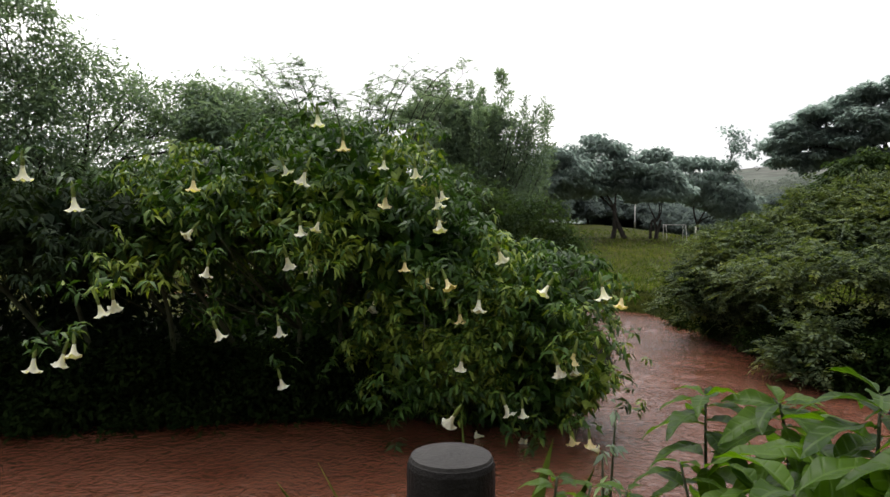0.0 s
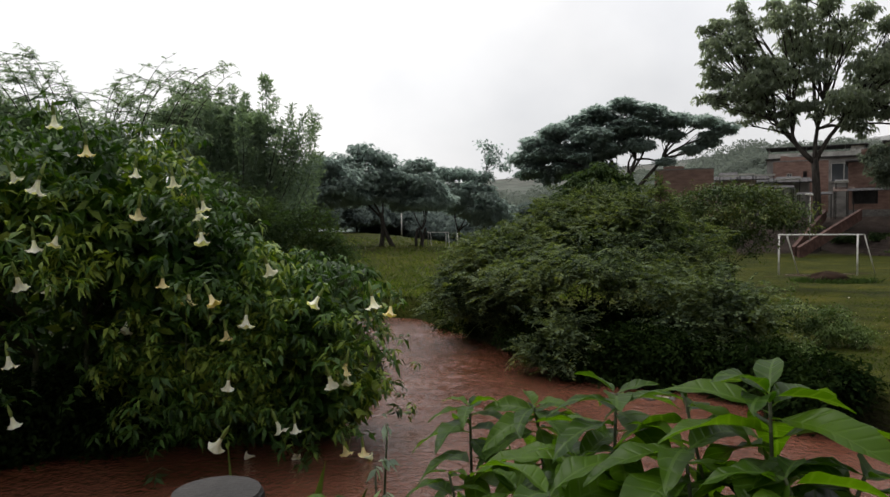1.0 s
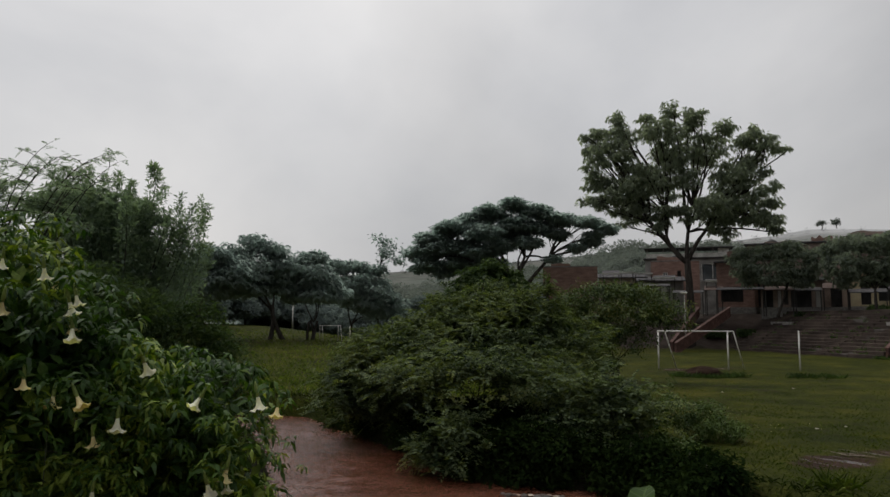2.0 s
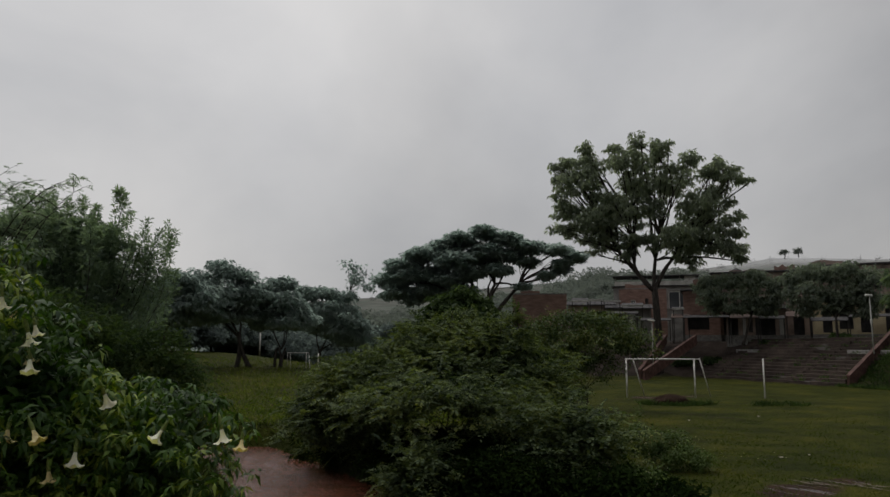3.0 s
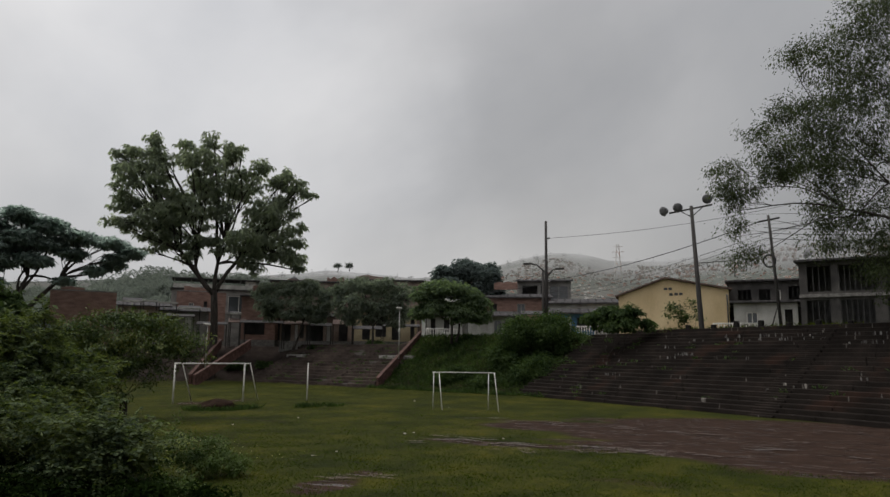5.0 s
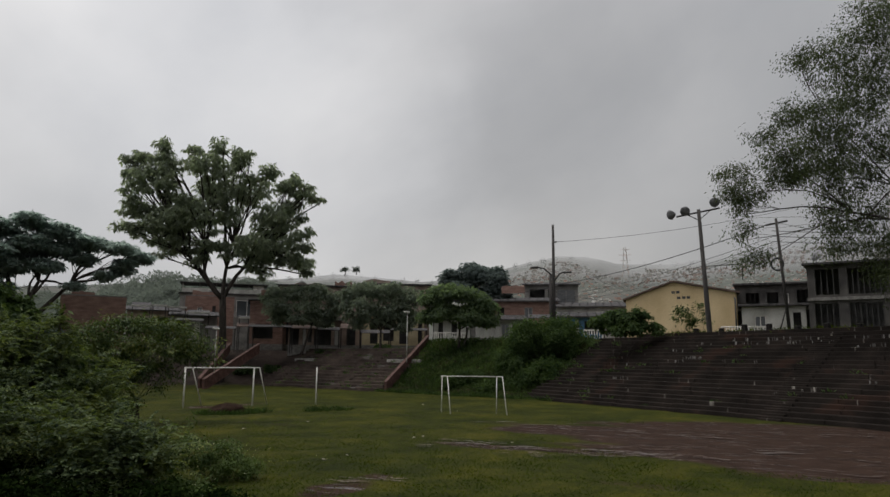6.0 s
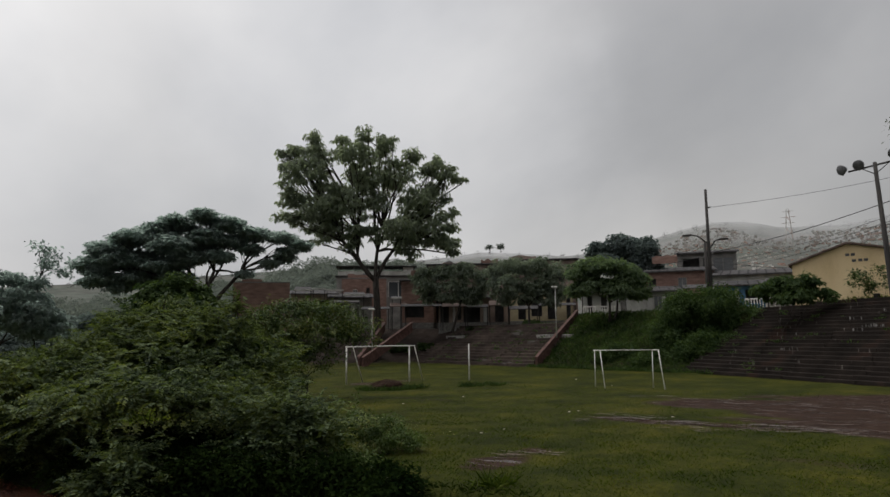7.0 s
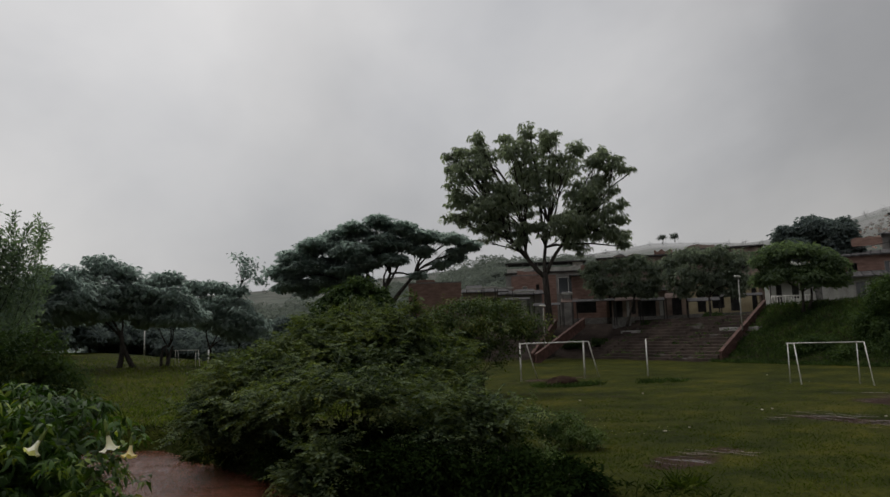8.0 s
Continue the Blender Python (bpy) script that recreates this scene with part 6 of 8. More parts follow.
def awning(az0, az1, d, z, out, drop, mat, label, edge=None):
    a, b = polar(az0, d, z), polar(az1, d, z)
    L = (b - a).length
    root = thing("sheet_awning", a, label, "awning", "awnings")
    root.rotation_euler = (0, 0, math.atan2(b.y - a.y, b.x - a.x))
    g = Geo()
    g.rings([[(x, 0, -0.06), (x, -out, -drop - 0.06), (x, -out, -drop), (x, 0, 0)] for x in (0, L)])
    part("sheet", g.mesh("sheet", mat), root)
    if edge:
        part("edge_strip", Geo().box(-0.05, -out - 0.06, -drop - 0.16, L + 0.05, -out - 0.004, -drop + 0.04, 0.01).mesh("edge_strip", edge), root, "pale edge strip")
    for x in (0.1, L - 0.1):
        part("prop", Geo().tube([(x, -out + 0.1, -drop - 0.05), (x, -out + 0.1, STREET_Z - z - 1.2)], 0.05, 6).mesh("prop", M_DARKWOOD), root)
    return root


# az = azimuth in degrees
house("brick_house", 37.2, 41.5, 75, 3.4, 4.9, 6, M_BRICK, "plain unplastered brick block with a flat roof edge", [(0.78, 0.84, 0.15, 0.55, "grille")], "none")
house("low_house", 41.6, 45.2, 90, 4.2, 3.9, 6, M_BROWN, "low brown house under a pale-edged sheet roof", [(0.2, 0.4, 0.3, 0.75, "grille"), (0.6, 0.85, 0.0, 0.8, "grille")], "shed")
house("low_house", 44.6, 48.0, 85, 4.2, 3.14, 6, M_GREYWALL, "low grey house with a ragged dark sheet roof", [(0.1, 0.3, 0.3, 0.75, "grille"), (0.5, 0.65, 0.0, 0.8, "door")], "shed")
house("brick_house", 45.6, 49.2, 94, 4.2, 6.1, 6, M_BRICK, "two-storey brick house with a white-framed window", [(0.25, 0.35, 0.62, 0.77, "window"), (0.55, 0.62, 0.55, 0.8, "grille")], "none")
house("pale_house", 45.2, 51.6, 104, 4.2, 7.2, 7, M_GREYWALL, "dim grey three-storey house with an open roof terrace", [(0.1, 0.25, 0.6, 0.85, "grille"), (0.35, 0.55, 0.6, 0.85, "grille"), (0.65, 0.9, 0.55, 0.9, "window")], "flat", storeys=(0.55,))
house("brick_house", 50.4, 53.0, 82, 4.2, 4.8, 6, M_BRICK, "narrow raw brick house with dark openings", [(0.1, 0.7, 0.12, 0.46, "grille"), (0.78, 0.9, 0.6, 0.8, "grille")], "flat")
house("brown_house", 52.6, 59.0, 83, 4.2, 6.7, 8, M_BROWN, "wide brown two-storey house behind a street tree",
      [(0.1, 0.15, 0.5, 0.7, "grille"), (0.3, 0.36, 0.46, 0.78, "door", M_TILE), (0.42, 0.5, 0.5, 0.75, "grille"), (0.62, 0.68, 0.52, 0.72, "grille"), (0.82, 0.9, 0.5, 0.75, "grille"), (0.1, 0.3, 0.0, 0.42, "grille"), (0.45, 0.58, 0.0, 0.42, "grille"), (0.84, 0.95, 0.0, 0.4, "grille")],
      "flat", M_ROOF)
house("grey_house", 53.4, 57.6, 78.5, 4.1, 2.72, 4, M_BROWN, "low brown street front with shuttered openings",
      [(0.03, 0.2, 0.0, 0.85, "grille"), (0.27, 0.33, 0.0, 0.75, "door"), (0.37, 0.44, 0.1, 0.75, "grille"), (0.48, 0.8, 0.0, 0.88, "grille"), (0.86, 0.96, 0.0, 0.7, "door")], "shed")
house("cream_house", 59.2, 64.2, 80, 4.2, 3.29, 7, M_CREAM, "cream-painted street front with wide dark openings",
      [(0.13, 0.25, 0.05, 0.9, "grille"), (0.34, 0.51, 0.15, 0.9, "grille"), (0.6, 0.74, 0.05, 0.9, "grille"), (0.9, 0.97, 0.0, 0.8, "grille")], "flat")
house("brown_house", 58.9, 64.6, 84.5, 4.2, 7.23, 7, M_BROWN, "dark brown upper storey with small openings over the cream house",
      [(0.15, 0.2, 0.66, 0.82, "grille"), (0.45, 0.52, 0.66, 0.82, "grille"), (0.75, 0.82, 0.66, 0.82, "grille")], "flat", M_ROOF)
house("white_house", 64.9, 72.4, 69, 4.3, 2.3, 6, M_PALE, "long low white-painted wall with a dark window and door",
      [(0.06, 0.11, 0.0, 0.85, "grille"), (0.2, 0.26, 0.3, 0.85, "grille"), (0.4, 0.46, 0.1, 0.85, "door", M_CONCRETE), (0.74, 0.82, 0.3, 0.8, "window")], "shed")
house("brick_house", 69.6, 75.0, 75, 4.3, 4.6, 7, M_BRICK, "brick upper floor under a white-edged sheet roof", [(0.1, 0.2, 0.6, 0.85, "grille"), (0.5, 0.62, 0.6, 0.85, "window")], "shed")
house("grey_house", 72.3, 76.6, 84, 4.3, 7.3, 7, M_GREYWALL, "grey upper storey with open windows under a sloping roof", [(0.1, 0.38, 0.66, 0.92, "grille"), (0.44, 0.5, 0.66, 0.92, "grille"), (0.6, 0.95, 0.7, 0.92, "window")], "shed")
house("low_house", 74.6, 80.6, 71, 4.4, 3.6, 7, M_PALE, "low pale house with a wet grey sheet roof", [(0.08, 0.2, 0.55, 0.8, "grille"), (0.5, 0.58, 0.55, 0.75, "window"), (0.7, 0.9, 0.3, 0.8, "grille")], "shed")
house("blue_house", 75.0, 78.4, 64, 4.4, 2.2, 5, M_BLUE, "faded blue shop front under a dark sheet roof", [(0.1, 0.26, 0.25, 0.85, "grille"), (0.38, 0.48, 0.1, 0.85, "door", M_PALE), (0.6, 0.9, 0.3, 0.8, "grille")], "shed")
yellow = house("yellow_house", 80.3, 88.4, 60, 4.4, 3.3, 11, M_YELLOW, "yellow-ochre gabled house with small vent holes", [(0.06, 0.12, 0.0, 0.6, "door", M_YELLOW)], "gable")
# vent holes as blocks proud of the wall, hole shade in their colour
for k, (x, z) in enumerate([(3.6, 3.75), (3.95, 3.75), (4.0, 3.3), (4.4, 3.32), (4.75, 3.32)]):
    part("vent", Geo().box(x, -0.03, z, x + 0.27, 0.0 - 0.004, z + 0.2, 0.01).mesh("vent", M_DARK), yellow)
part("drainpipe", Geo().tube([(8.35, -0.08, 0), (8.35, -0.08, 3.2), (8.3, -0.02, 3.35)], 0.06, 8).mesh("drainpipe", M_STEEL, True), yellow)
house("white_house", 88.7, 93.0, 60, 4.5, 2.5, 7, M_PALE, "white ground floor with a barred window", [(0.2, 0.38, 0.34, 0.72, "window"), (0.8, 0.92, 0.0, 0.8, "grille")], "flat")
house("balcony_house", 88.4, 93.6, 62, 4.5, 4.35, 7, M_DARKWALL, "dim upper storey with a balcony under a long low roof", [(0.12, 0.3, 0.62, 0.86, "grille"), (0.4, 0.55, 0.62, 0.86, "grille"), (0.62, 0.68, 0.66, 0.84, "window"), (0.78, 0.95, 0.6, 0.9, "grille")], "flat", M_ROOF, storeys=(0.53,))
house("dark_house", 93.2, 106, 55, 4.5, 4.9, 8, M_DARKWALL, "dark two-storey house with a white slab edge between floors",
      [(0.03, 0.15, 0.06, 0.46, "grille"), (0.2, 0.36, 0.0, 0.46, "grille"), (0.42, 0.55, 0.0, 0.46, "grille"), (0.62, 0.8, 0.05, 0.46, "grille"), (0.04, 0.16, 0.58, 0.94, "grille"), (0.2, 0.38, 0.58, 0.94, "grille"), (0.42, 0.6, 0.58, 0.94, "grille"), (0.66, 0.9, 0.58, 0.94, "grille")],
      "flat", M_ROOF, storeys=(0.5,))
house("low_house", 106, 118, 54, 4.5, 3.0, 8, M_PALE, "pale low house behind the spreading tree", [(0.1, 0.25, 0.3, 0.8, "window"), (0.4, 0.5, 0.0, 0.8, "door"), (0.65, 0.85, 0.3, 0.8, "window")], "flat")
awning(50.4, 53.6, 78.5, 6.2, 2.8, 0.35, M_ROOF, "sagging dark sheet awning before the brick house")
awning(45.0, 47.0, 81, 6.8, 1.6, 0.3, M_ROOF, "ragged dark sheet awning beside the big tree")
for az0, az1, d, z, drop in ((41.9, 43.2, 87, 8.75, 0.5), (43.3, 44.3, 86, 8.5, 0.2), (44.4, 45.7, 86.5, 8.35, 0.15), (45.8, 47.4, 84, 7.9, 0.4), (49.6, 50.4, 80.5, 7.2, 0.3)):
    awning(az0, az1, d, z, 2.4, drop, M_ROOF, "dark sheet lean-to with a pale front edge", M_PALE)

for az0, az1, d, z, out, drop in ((53.7, 55.6, 77.5, 6.2, 3.2, 0.5), (55.7, 57.4, 77.2, 6.0, 2.8, 0.4), (57.5, 59.1, 77.6, 6.4, 3.0, 0.6), (47.2, 49.4, 80, 6.0, 2.8, 0.35), (59.1, 61.4, 78.5, 5.85, 2.9, 0.45), (61.5, 64.4, 78.7, 6.1, 2.7, 0.35), (49.5, 50.8, 79.5, 6.4, 2.7, 0.5), (64.9, 66.6, 68, 6.9, 1.4, 0.3), (72.6, 74.4, 66, 6.9, 1.6, 0.4), (78.5, 80.2, 63, 7.0, 1.6, 0.4)):
    awning(az0, az1, d, z, out, drop, M_ROOF if drop < 0.5 else M_TILE, "patched rusty sheet awning over the street front")


def roof_canopy(az0, az1, d, z0, z1, label):
    """A thin roof on posts over an open roof terrace with a low parapet."""
    a, b = polar(az0, d, z0), polar(az1, d, z0)
    L, h = (b - a).length, z1 - z0
    root = thing("roof_canopy", a, label, "canopy")
    root.rotation_euler = (0, 0, math.atan2(b.y - a.y, b.x - a.x))
    part("sheet", Geo().box(-0.3, -0.4, h, L + 0.3, 4.5, h + 0.12, 0.02).mesh("sheet", M_ROOF), root)
    part("parapet", Geo().box(0, -0.02, 0, L, 0.14, h * 0.45).mesh("parapet", M_PALE), root)
    for x in np.linspace(0.1, L - 0.1, 6):
        part("prop", Geo().box(x - 0.06, 0.16, 0, x + 0.06, 0.28, h).mesh("prop", M_CONCRETE), root)
    part("screen", Geo().box(L * 0.85, 0.3, 0.02, L * 0.98, 0.36, h - 0.05).mesh("screen", M_WHITE), root)


roof_canopy(45.3, 51.5, 103.6, 11.59, 12.85, "open roof terrace under a thin sheet roof on posts")


def roof_tank(at, r, h, mat, label):
    root = thing("water_tank", at, label, "water tank", "roof tanks")
    part("body", Geo().tube([(0, 0, 0), (0, 0, h * 0.85), (0, 0, h)], [r, r * 0.96, r * 0.6], 14).mesh("body", mat, True), root)
    part("lid", Geo().tube([(0, 0, h), (0, 0, h + 0.08)], [r * 0.4, r * 0.38], 10).mesh("lid", M_DARK, True), root)


for az, d, z, mat in ((54.3, 86, 10.6, M_DARK), (47.4, 97, 10.1, M_DARK)):
    roof_tank(polar(az, d, z), 0.6, 1.1, mat, "round plastic water tank on a flat roof")


def wall_stub(az, d, z, w, h, mat, label):
    """Unfinished masonry on a roof or at the street's edge, with a broken top."""
    root = thing("wall_stub", polar(az, d, z), label, "wall", "wall stubs")
    root.rotation_euler = (0, 0, -radians(az))
    xs = np.linspace(-w / 2, w / 2, 6)
    tops = [h * random.uniform(0.7, 1.0) for _ in xs]
    part("masonry", Geo().rings([[(x, -0.08, -0.1), (x, 0.08, -0.1), (x, 0.08, t), (x, -0.08, t)] for x, t in zip(xs, tops)]).mesh("masonry", mat), root)


for az, d, z, w, h, mat in ((38.6, 75.4, 8.3, 2.0, 0.5, M_BRICK), (47.0, 94.6, 9.9, 3.0, 1.2, M_BRICK), (51.8, 82.6, 9.7, 1.8, 0.8, M_BRICK), (55.0, 83.6, 10.5, 3.5, 0.9, M_BROWN), (57.6, 83.6, 10.5, 2.0, 1.3, M_BRICK), (60.4, 85, 11.5, 3.0, 0.7, M_BROWN), (71.4, 76, 9.9, 2.5, 0.8, M_BRICK)):
    wall_stub(az, d, z, w, h, mat, "broken unplastered masonry with an uneven top")


# ---- poles, floodlights and cables ----
def utility_pole():
    root = thing("utility_pole", (66.0, 18.1, 4.3), "tall dark utility pole with two lamp arms", "utility pole")
    part("shaft", Geo().tube([(0, 0, -0.5), (0, 0, 11.5)], [0.2, 0.12], 10).mesh("shaft", M_DARKWOOD, True), root)
    part("shaft", Geo().tube([(-0.15, 0.3, -0.5), (-0.12, 0.28, 6.6)], [0.16, 0.13], 10).mesh("shaft", M_DARKWOOD, True), root)
    az = radians(74.6)
    r = Vector((math.cos(az), -math.sin(az), 0))
    for s, z, L in ((-1, 7.2, 1.5), (1, 6.7, 1.0)):
        arm = part("lamp_arm", Geo().tube([Vector((0, 0, z - 0.8)), r * (s * L * 0.6) + Vector((0, 0, z)), r * (s * L) + Vector((0, 0, z + 0.12))], 0.07, 6).mesh("lamp_arm", M_DARKWOOD, True), root)
        c = r * (s * (L + 0.3)) + Vector((0, 0, z + 0.12))
        part("lamp_head", Geo().box(-0.16, -0.42, -0.1, 0.16, 0.42, 0.08, 0.05).mesh("lamp_head", M_DARKWOOD), arm, at=c)
    for z in (5.0, 5.5, 9.8):
        part("insulator", Geo().tube([(0.12, -0.1, z), (0.3, -0.25, z + 0.05)], [0.06, 0.09], 8).mesh("insulator", M_CONCRETE, True), root)
    return root


utility_pole()


def floodlight_mast():
    foot = polar(86.4, 50, 4.4)
    root = thing("floodlight_mast", foot, "leaning dark mast with three round floodlights on a crossarm", "floodlight")
    az = radians(86.4)
    r = Vector((math.cos(az), -math.sin(az), 0))
    top = -r * 0.35 + Vector((0, 0, 8.55))
    part("shaft", Geo().tube([r * 0.05 + Vector((0, 0, -2.2)), r * 0.0, top], [0.2, 0.18, 0.11], 10).mesh("shaft", M_DARKWOOD, True), root)
    part("crossarm", Geo().tube([top - r * 1.45 + Vector((0, 0, -0.42)), top + r * 1.35 + Vector((0, 0, 0.02))], 0.06, 6).mesh("crossarm", M_DARKWOOD, True), root)
    for s in (-1, 1):
        part("arm_stay", Geo().tube([top + Vector((0, 0, -0.75)), top + r * s * 0.75 + Vector((0, 0, -0.2 + s * 0.1))], 0.03, 5).mesh("arm_stay", M_DARKWOOD, True), root)
    view = Vector((math.sin(az), math.cos(az), 0))
    for off, z, tilt in ((-1.75, -0.25, 0.9), (-0.85, -0.05, 0.15), (1.05, 0.45, 0.1)):
        c = top + r * off + Vector((0, 0, z))
        aim = (view * -1 + r * -tilt + Vector((0, 0, -0.35))).normalized()
        lamp = part("floodlight", Geo().tube([c - aim * 0.3, c - aim * 0.22, c, c + aim * 0.14, c + aim * 0.16], [0.09, 0.16, 0.29, 0.33, 0.3], 18).mesh("floodlight", M_STEEL, True), root)
        part("bracket", Geo().tube([c + Vector((0, 0, -0.35)), c - aim * 0.2], 0.05, 6).mesh("bracket", M_DARKWOOD, True), lamp)
    return root


floodlight_mast()


def leaning_pole():
    foot = polar(91.9, 50, 4.4)
    root = thing("utility_pole", foot, "leaning dark utility pole with a coil of cable", "utility pole")
    az = radians(91.9)
    r = Vector((math.cos(az), -math.sin(az), 0))
    part("shaft", Geo().tube([(0, 0, -0.5), -r * 0.42 + Vector((0, 0, 7.6))], [0.11, 0.08], 10).mesh("shaft", M_DARKWOOD, True), root)
    part("stay", Geo().tube([-r * 0.75 + Vector((0, 0, -0.2)), -r * 0.1 + Vector((0, 0, 1.9))], 0.04, 6).mesh("stay", M_DARKWOOD, True), root)
    c = -r * 0.7 + Vector((0, -0.2, 4.6))
    ring = [c + r * 0.36 * math.cos(a) + Vector((0, 0, 0.4 * math.sin(a))) for a in np.linspace(0, 2 * math.pi, 20)]
    part("cable_coil", Geo().tube(ring, 0.06, 6).mesh("cable_coil", M_CABLE, True), root)
    part("crossarm", Geo().tube([-r * 1.05 + Vector((0, 0, 7.2)), r * 0.25 + Vector((0, 0, 7.4))], 0.06, 6).mesh("crossarm", M_DARKWOOD, True), root)


leaning_pole()


def cable(a, b, sag, r, label):
    a, b = Vector(a), Vector(b)
    pts = [a.lerp(b, s) - Vector((0, 0, sag * 4 * s * (1 - s))) - a for s in np.linspace(0, 1, 14)]
    ob = new("overhead_cable", Geo().tube(pts, r, 5).mesh("overhead_cable", M_CABLE, True))
    ob.location = a
    return tagged(ob, label, "cable", "overhead cables")


P1, P2 = Vector((66.0, 18.1, 4.3)), polar(91.9, 50, 4.4)
P2T = P2 + Vector((0, 0.72, 7.3))
cable(P1 + Vector((0, 0, 5.6)), P2T, 0.5, 0.03, "sagging black cable between two poles")
cable(P1 + Vector((0, 0, 9.8)), P2T + Vector((20, -3, 5)), 0.5, 0.018, "thin black cable running up to a far pole")
cable(P1 + Vector((0, 0, 5.4)), (62.0, 33.0, 8.2), 0.4, 0.025, "sagging black cable along the house fronts")
cable(P1 + Vector((0, 0, 5.0)), (64.0, 10.5, 7.9), 0.25, 0.025, "black service cable down to a roof")
for dz in (0.0, 0.35, 0.7):
    cable(P2T + Vector((0, 0, -1.2 + dz)), polar(108, 52, 10.2 + dz), 0.4, 0.02, "thin black cable along the street")
    cable(P1 + Vector((0, 0, 3.8 + dz)), P2T + Vector((0, 0, -1.6 + dz)), 0.5, 0.016, "thin black cable along the street")


def pylon():
    root = thing("lattice_pylon", polar(80.3, 600, 62), "steel lattice transmission tower on the misty hill", "pylon")
    g = Geo()
    for sx, sy in ((-1, -1), (1, -1), (1, 1), (-1, 1)):
        g.tube([(sx * 3.2, sy * 3.2, 0), (sx * 0.8, sy * 0.8, 35)], 0.14, 4)
    for i in range(7):
        z0, z1 = i * 5, i * 5 + 5
        w0, w1 = 3.2 - 2.4 * z0 / 35, 3.2 - 2.4 * z1 / 35
        for s in (-1, 1):
            g.tube([(s * w0, -w0, z0), (s * w1, w1, z1)], 0.08, 4), g.tube([(-w0, s * w0, z0), (w1, s * w1, z1)], 0.08, 4)
    # the tower takes the haze-paled town colour
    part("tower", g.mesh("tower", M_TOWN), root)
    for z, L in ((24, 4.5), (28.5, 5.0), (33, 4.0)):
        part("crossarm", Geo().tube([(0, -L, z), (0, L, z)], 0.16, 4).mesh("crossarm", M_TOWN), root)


pylon()

# low posts, railing and roof things along the top of the terrace
def beside_terrace(s, back, z=STREET_Z):
    p = Vector((30.2, -9.8, 0)) + along_r * s + out_r * back
    return Vector((p.x, p.y, z))


for k, s in enumerate([3.0, 5.2, 7.0, 9.5, 11.8, 13.6, 15.4, 17.2, 18.9, 20.6, 22.6]):
    h = random.uniform(0.45, 0.8)
    ob = new("stub_post", Geo().box(-0.15, -0.13, -0.3, 0.15, 0.13, h * 0.8, 0.03).mesh("stub_post", M_POST))
    ob.location, ob.rotation_euler = beside_terrace(s, 7.9), (0, 0, math.atan2(along_r.y, along_r.x))
    tagged(ob, "short broken concrete stub post on the terrace edge", "post", "stub posts")
kerb = new("terrace_kerb", Geo().box(0, -0.15, -0.3, 27.5, 0.15, 0.22, 0.03).mesh("terrace_kerb", M_STAND))
kerb.location, kerb.rotation_euler = beside_terrace(0, 7.75), (0, 0, math.atan2(along_r.y, along_r.x))
tagged(kerb, "dark weathered kerb along the terrace edge", "kerb", kind="structure")


def railing(a, b, h, n, label):
    a, b = Vector(a), Vector(b)
    root = thing("railing", a, label, "railing", "white railings")
    for z in (0.06, h):
        part("rail", Geo().tube([Vector((0, 0, z)), b - a + Vector((0, 0, z))], 0.05, 6).mesh("rail", M_WHITE, True), root)
    for k in range(n + 1):
        p = (b - a) * (k / n)
        part("baluster", Geo().tube([p + Vector((0, 0, -0.15)), p + Vector((0, 0, h))], 0.035, 6).mesh("baluster", M_WHITE, True), root)


railing(polar(87.2, 57, 4.45), polar(90.3, 57, 4.45), 0.85, 16, "white railing before the white house")
railing(polar(65.0, 66.5, 4.25), polar(67.6, 66.5, 4.25), 0.9, 14, "white railing before the white wall")
railing(polar(77.0, 62, 4.4), polar(79.0, 62, 4.4), 0.9, 10, "white railing before the blue shop")


def dish(at, label):
    root = thing("satellite_dish", at, label, "satellite dish")
    rings = []
    for s in np.linspace(0.02, 1, 5):
        rings.append([(0.45 * s * math.cos(a), 0.1 - 0.16 * s * s, 0.45 * s * math.sin(a)) for a in np.linspace(0, 2 * math.pi, 17)[:-1]])
    bowl = part("bowl", Geo().rings(rings, False).mesh("bowl", M_STEEL, True), root)
    bowl.location, bowl.rotation_euler = (0, 0, 0.6), (0.5, 0, 0.7)
    part("mast", Geo().tube([(0, 0, -0.05), (0, 0.05, 0.55)], 0.03, 6).mesh("mast", M_STEEL, True), root)


dish(polar(93.9, 55, 9.55), "dark satellite dish on a flat roof edge")
antenna = thing("roof_antenna", polar(88.9, 63, 9.45), "comb-shaped television antenna on a roof", "antenna")
part("mast", Geo().tube([(0, 0, 0), (0, 0, 1.7)], 0.04, 6).mesh("mast", M_DARKWOOD, True), antenna)
part("boom", Geo().tube([(0, 0, 1.35), (0.1, 3.2, 1.25)], 0.035, 6).mesh("boom", M_DARKWOOD, True), antenna)
for k in range(7):
    part("element", Geo().tube([(0.02, 0.3 + k * 0.45, 1.32), (0.02, 0.3 + k * 0.45, 0.95)], 0.025, 5).mesh("element", M_DARKWOOD, True), antenna)


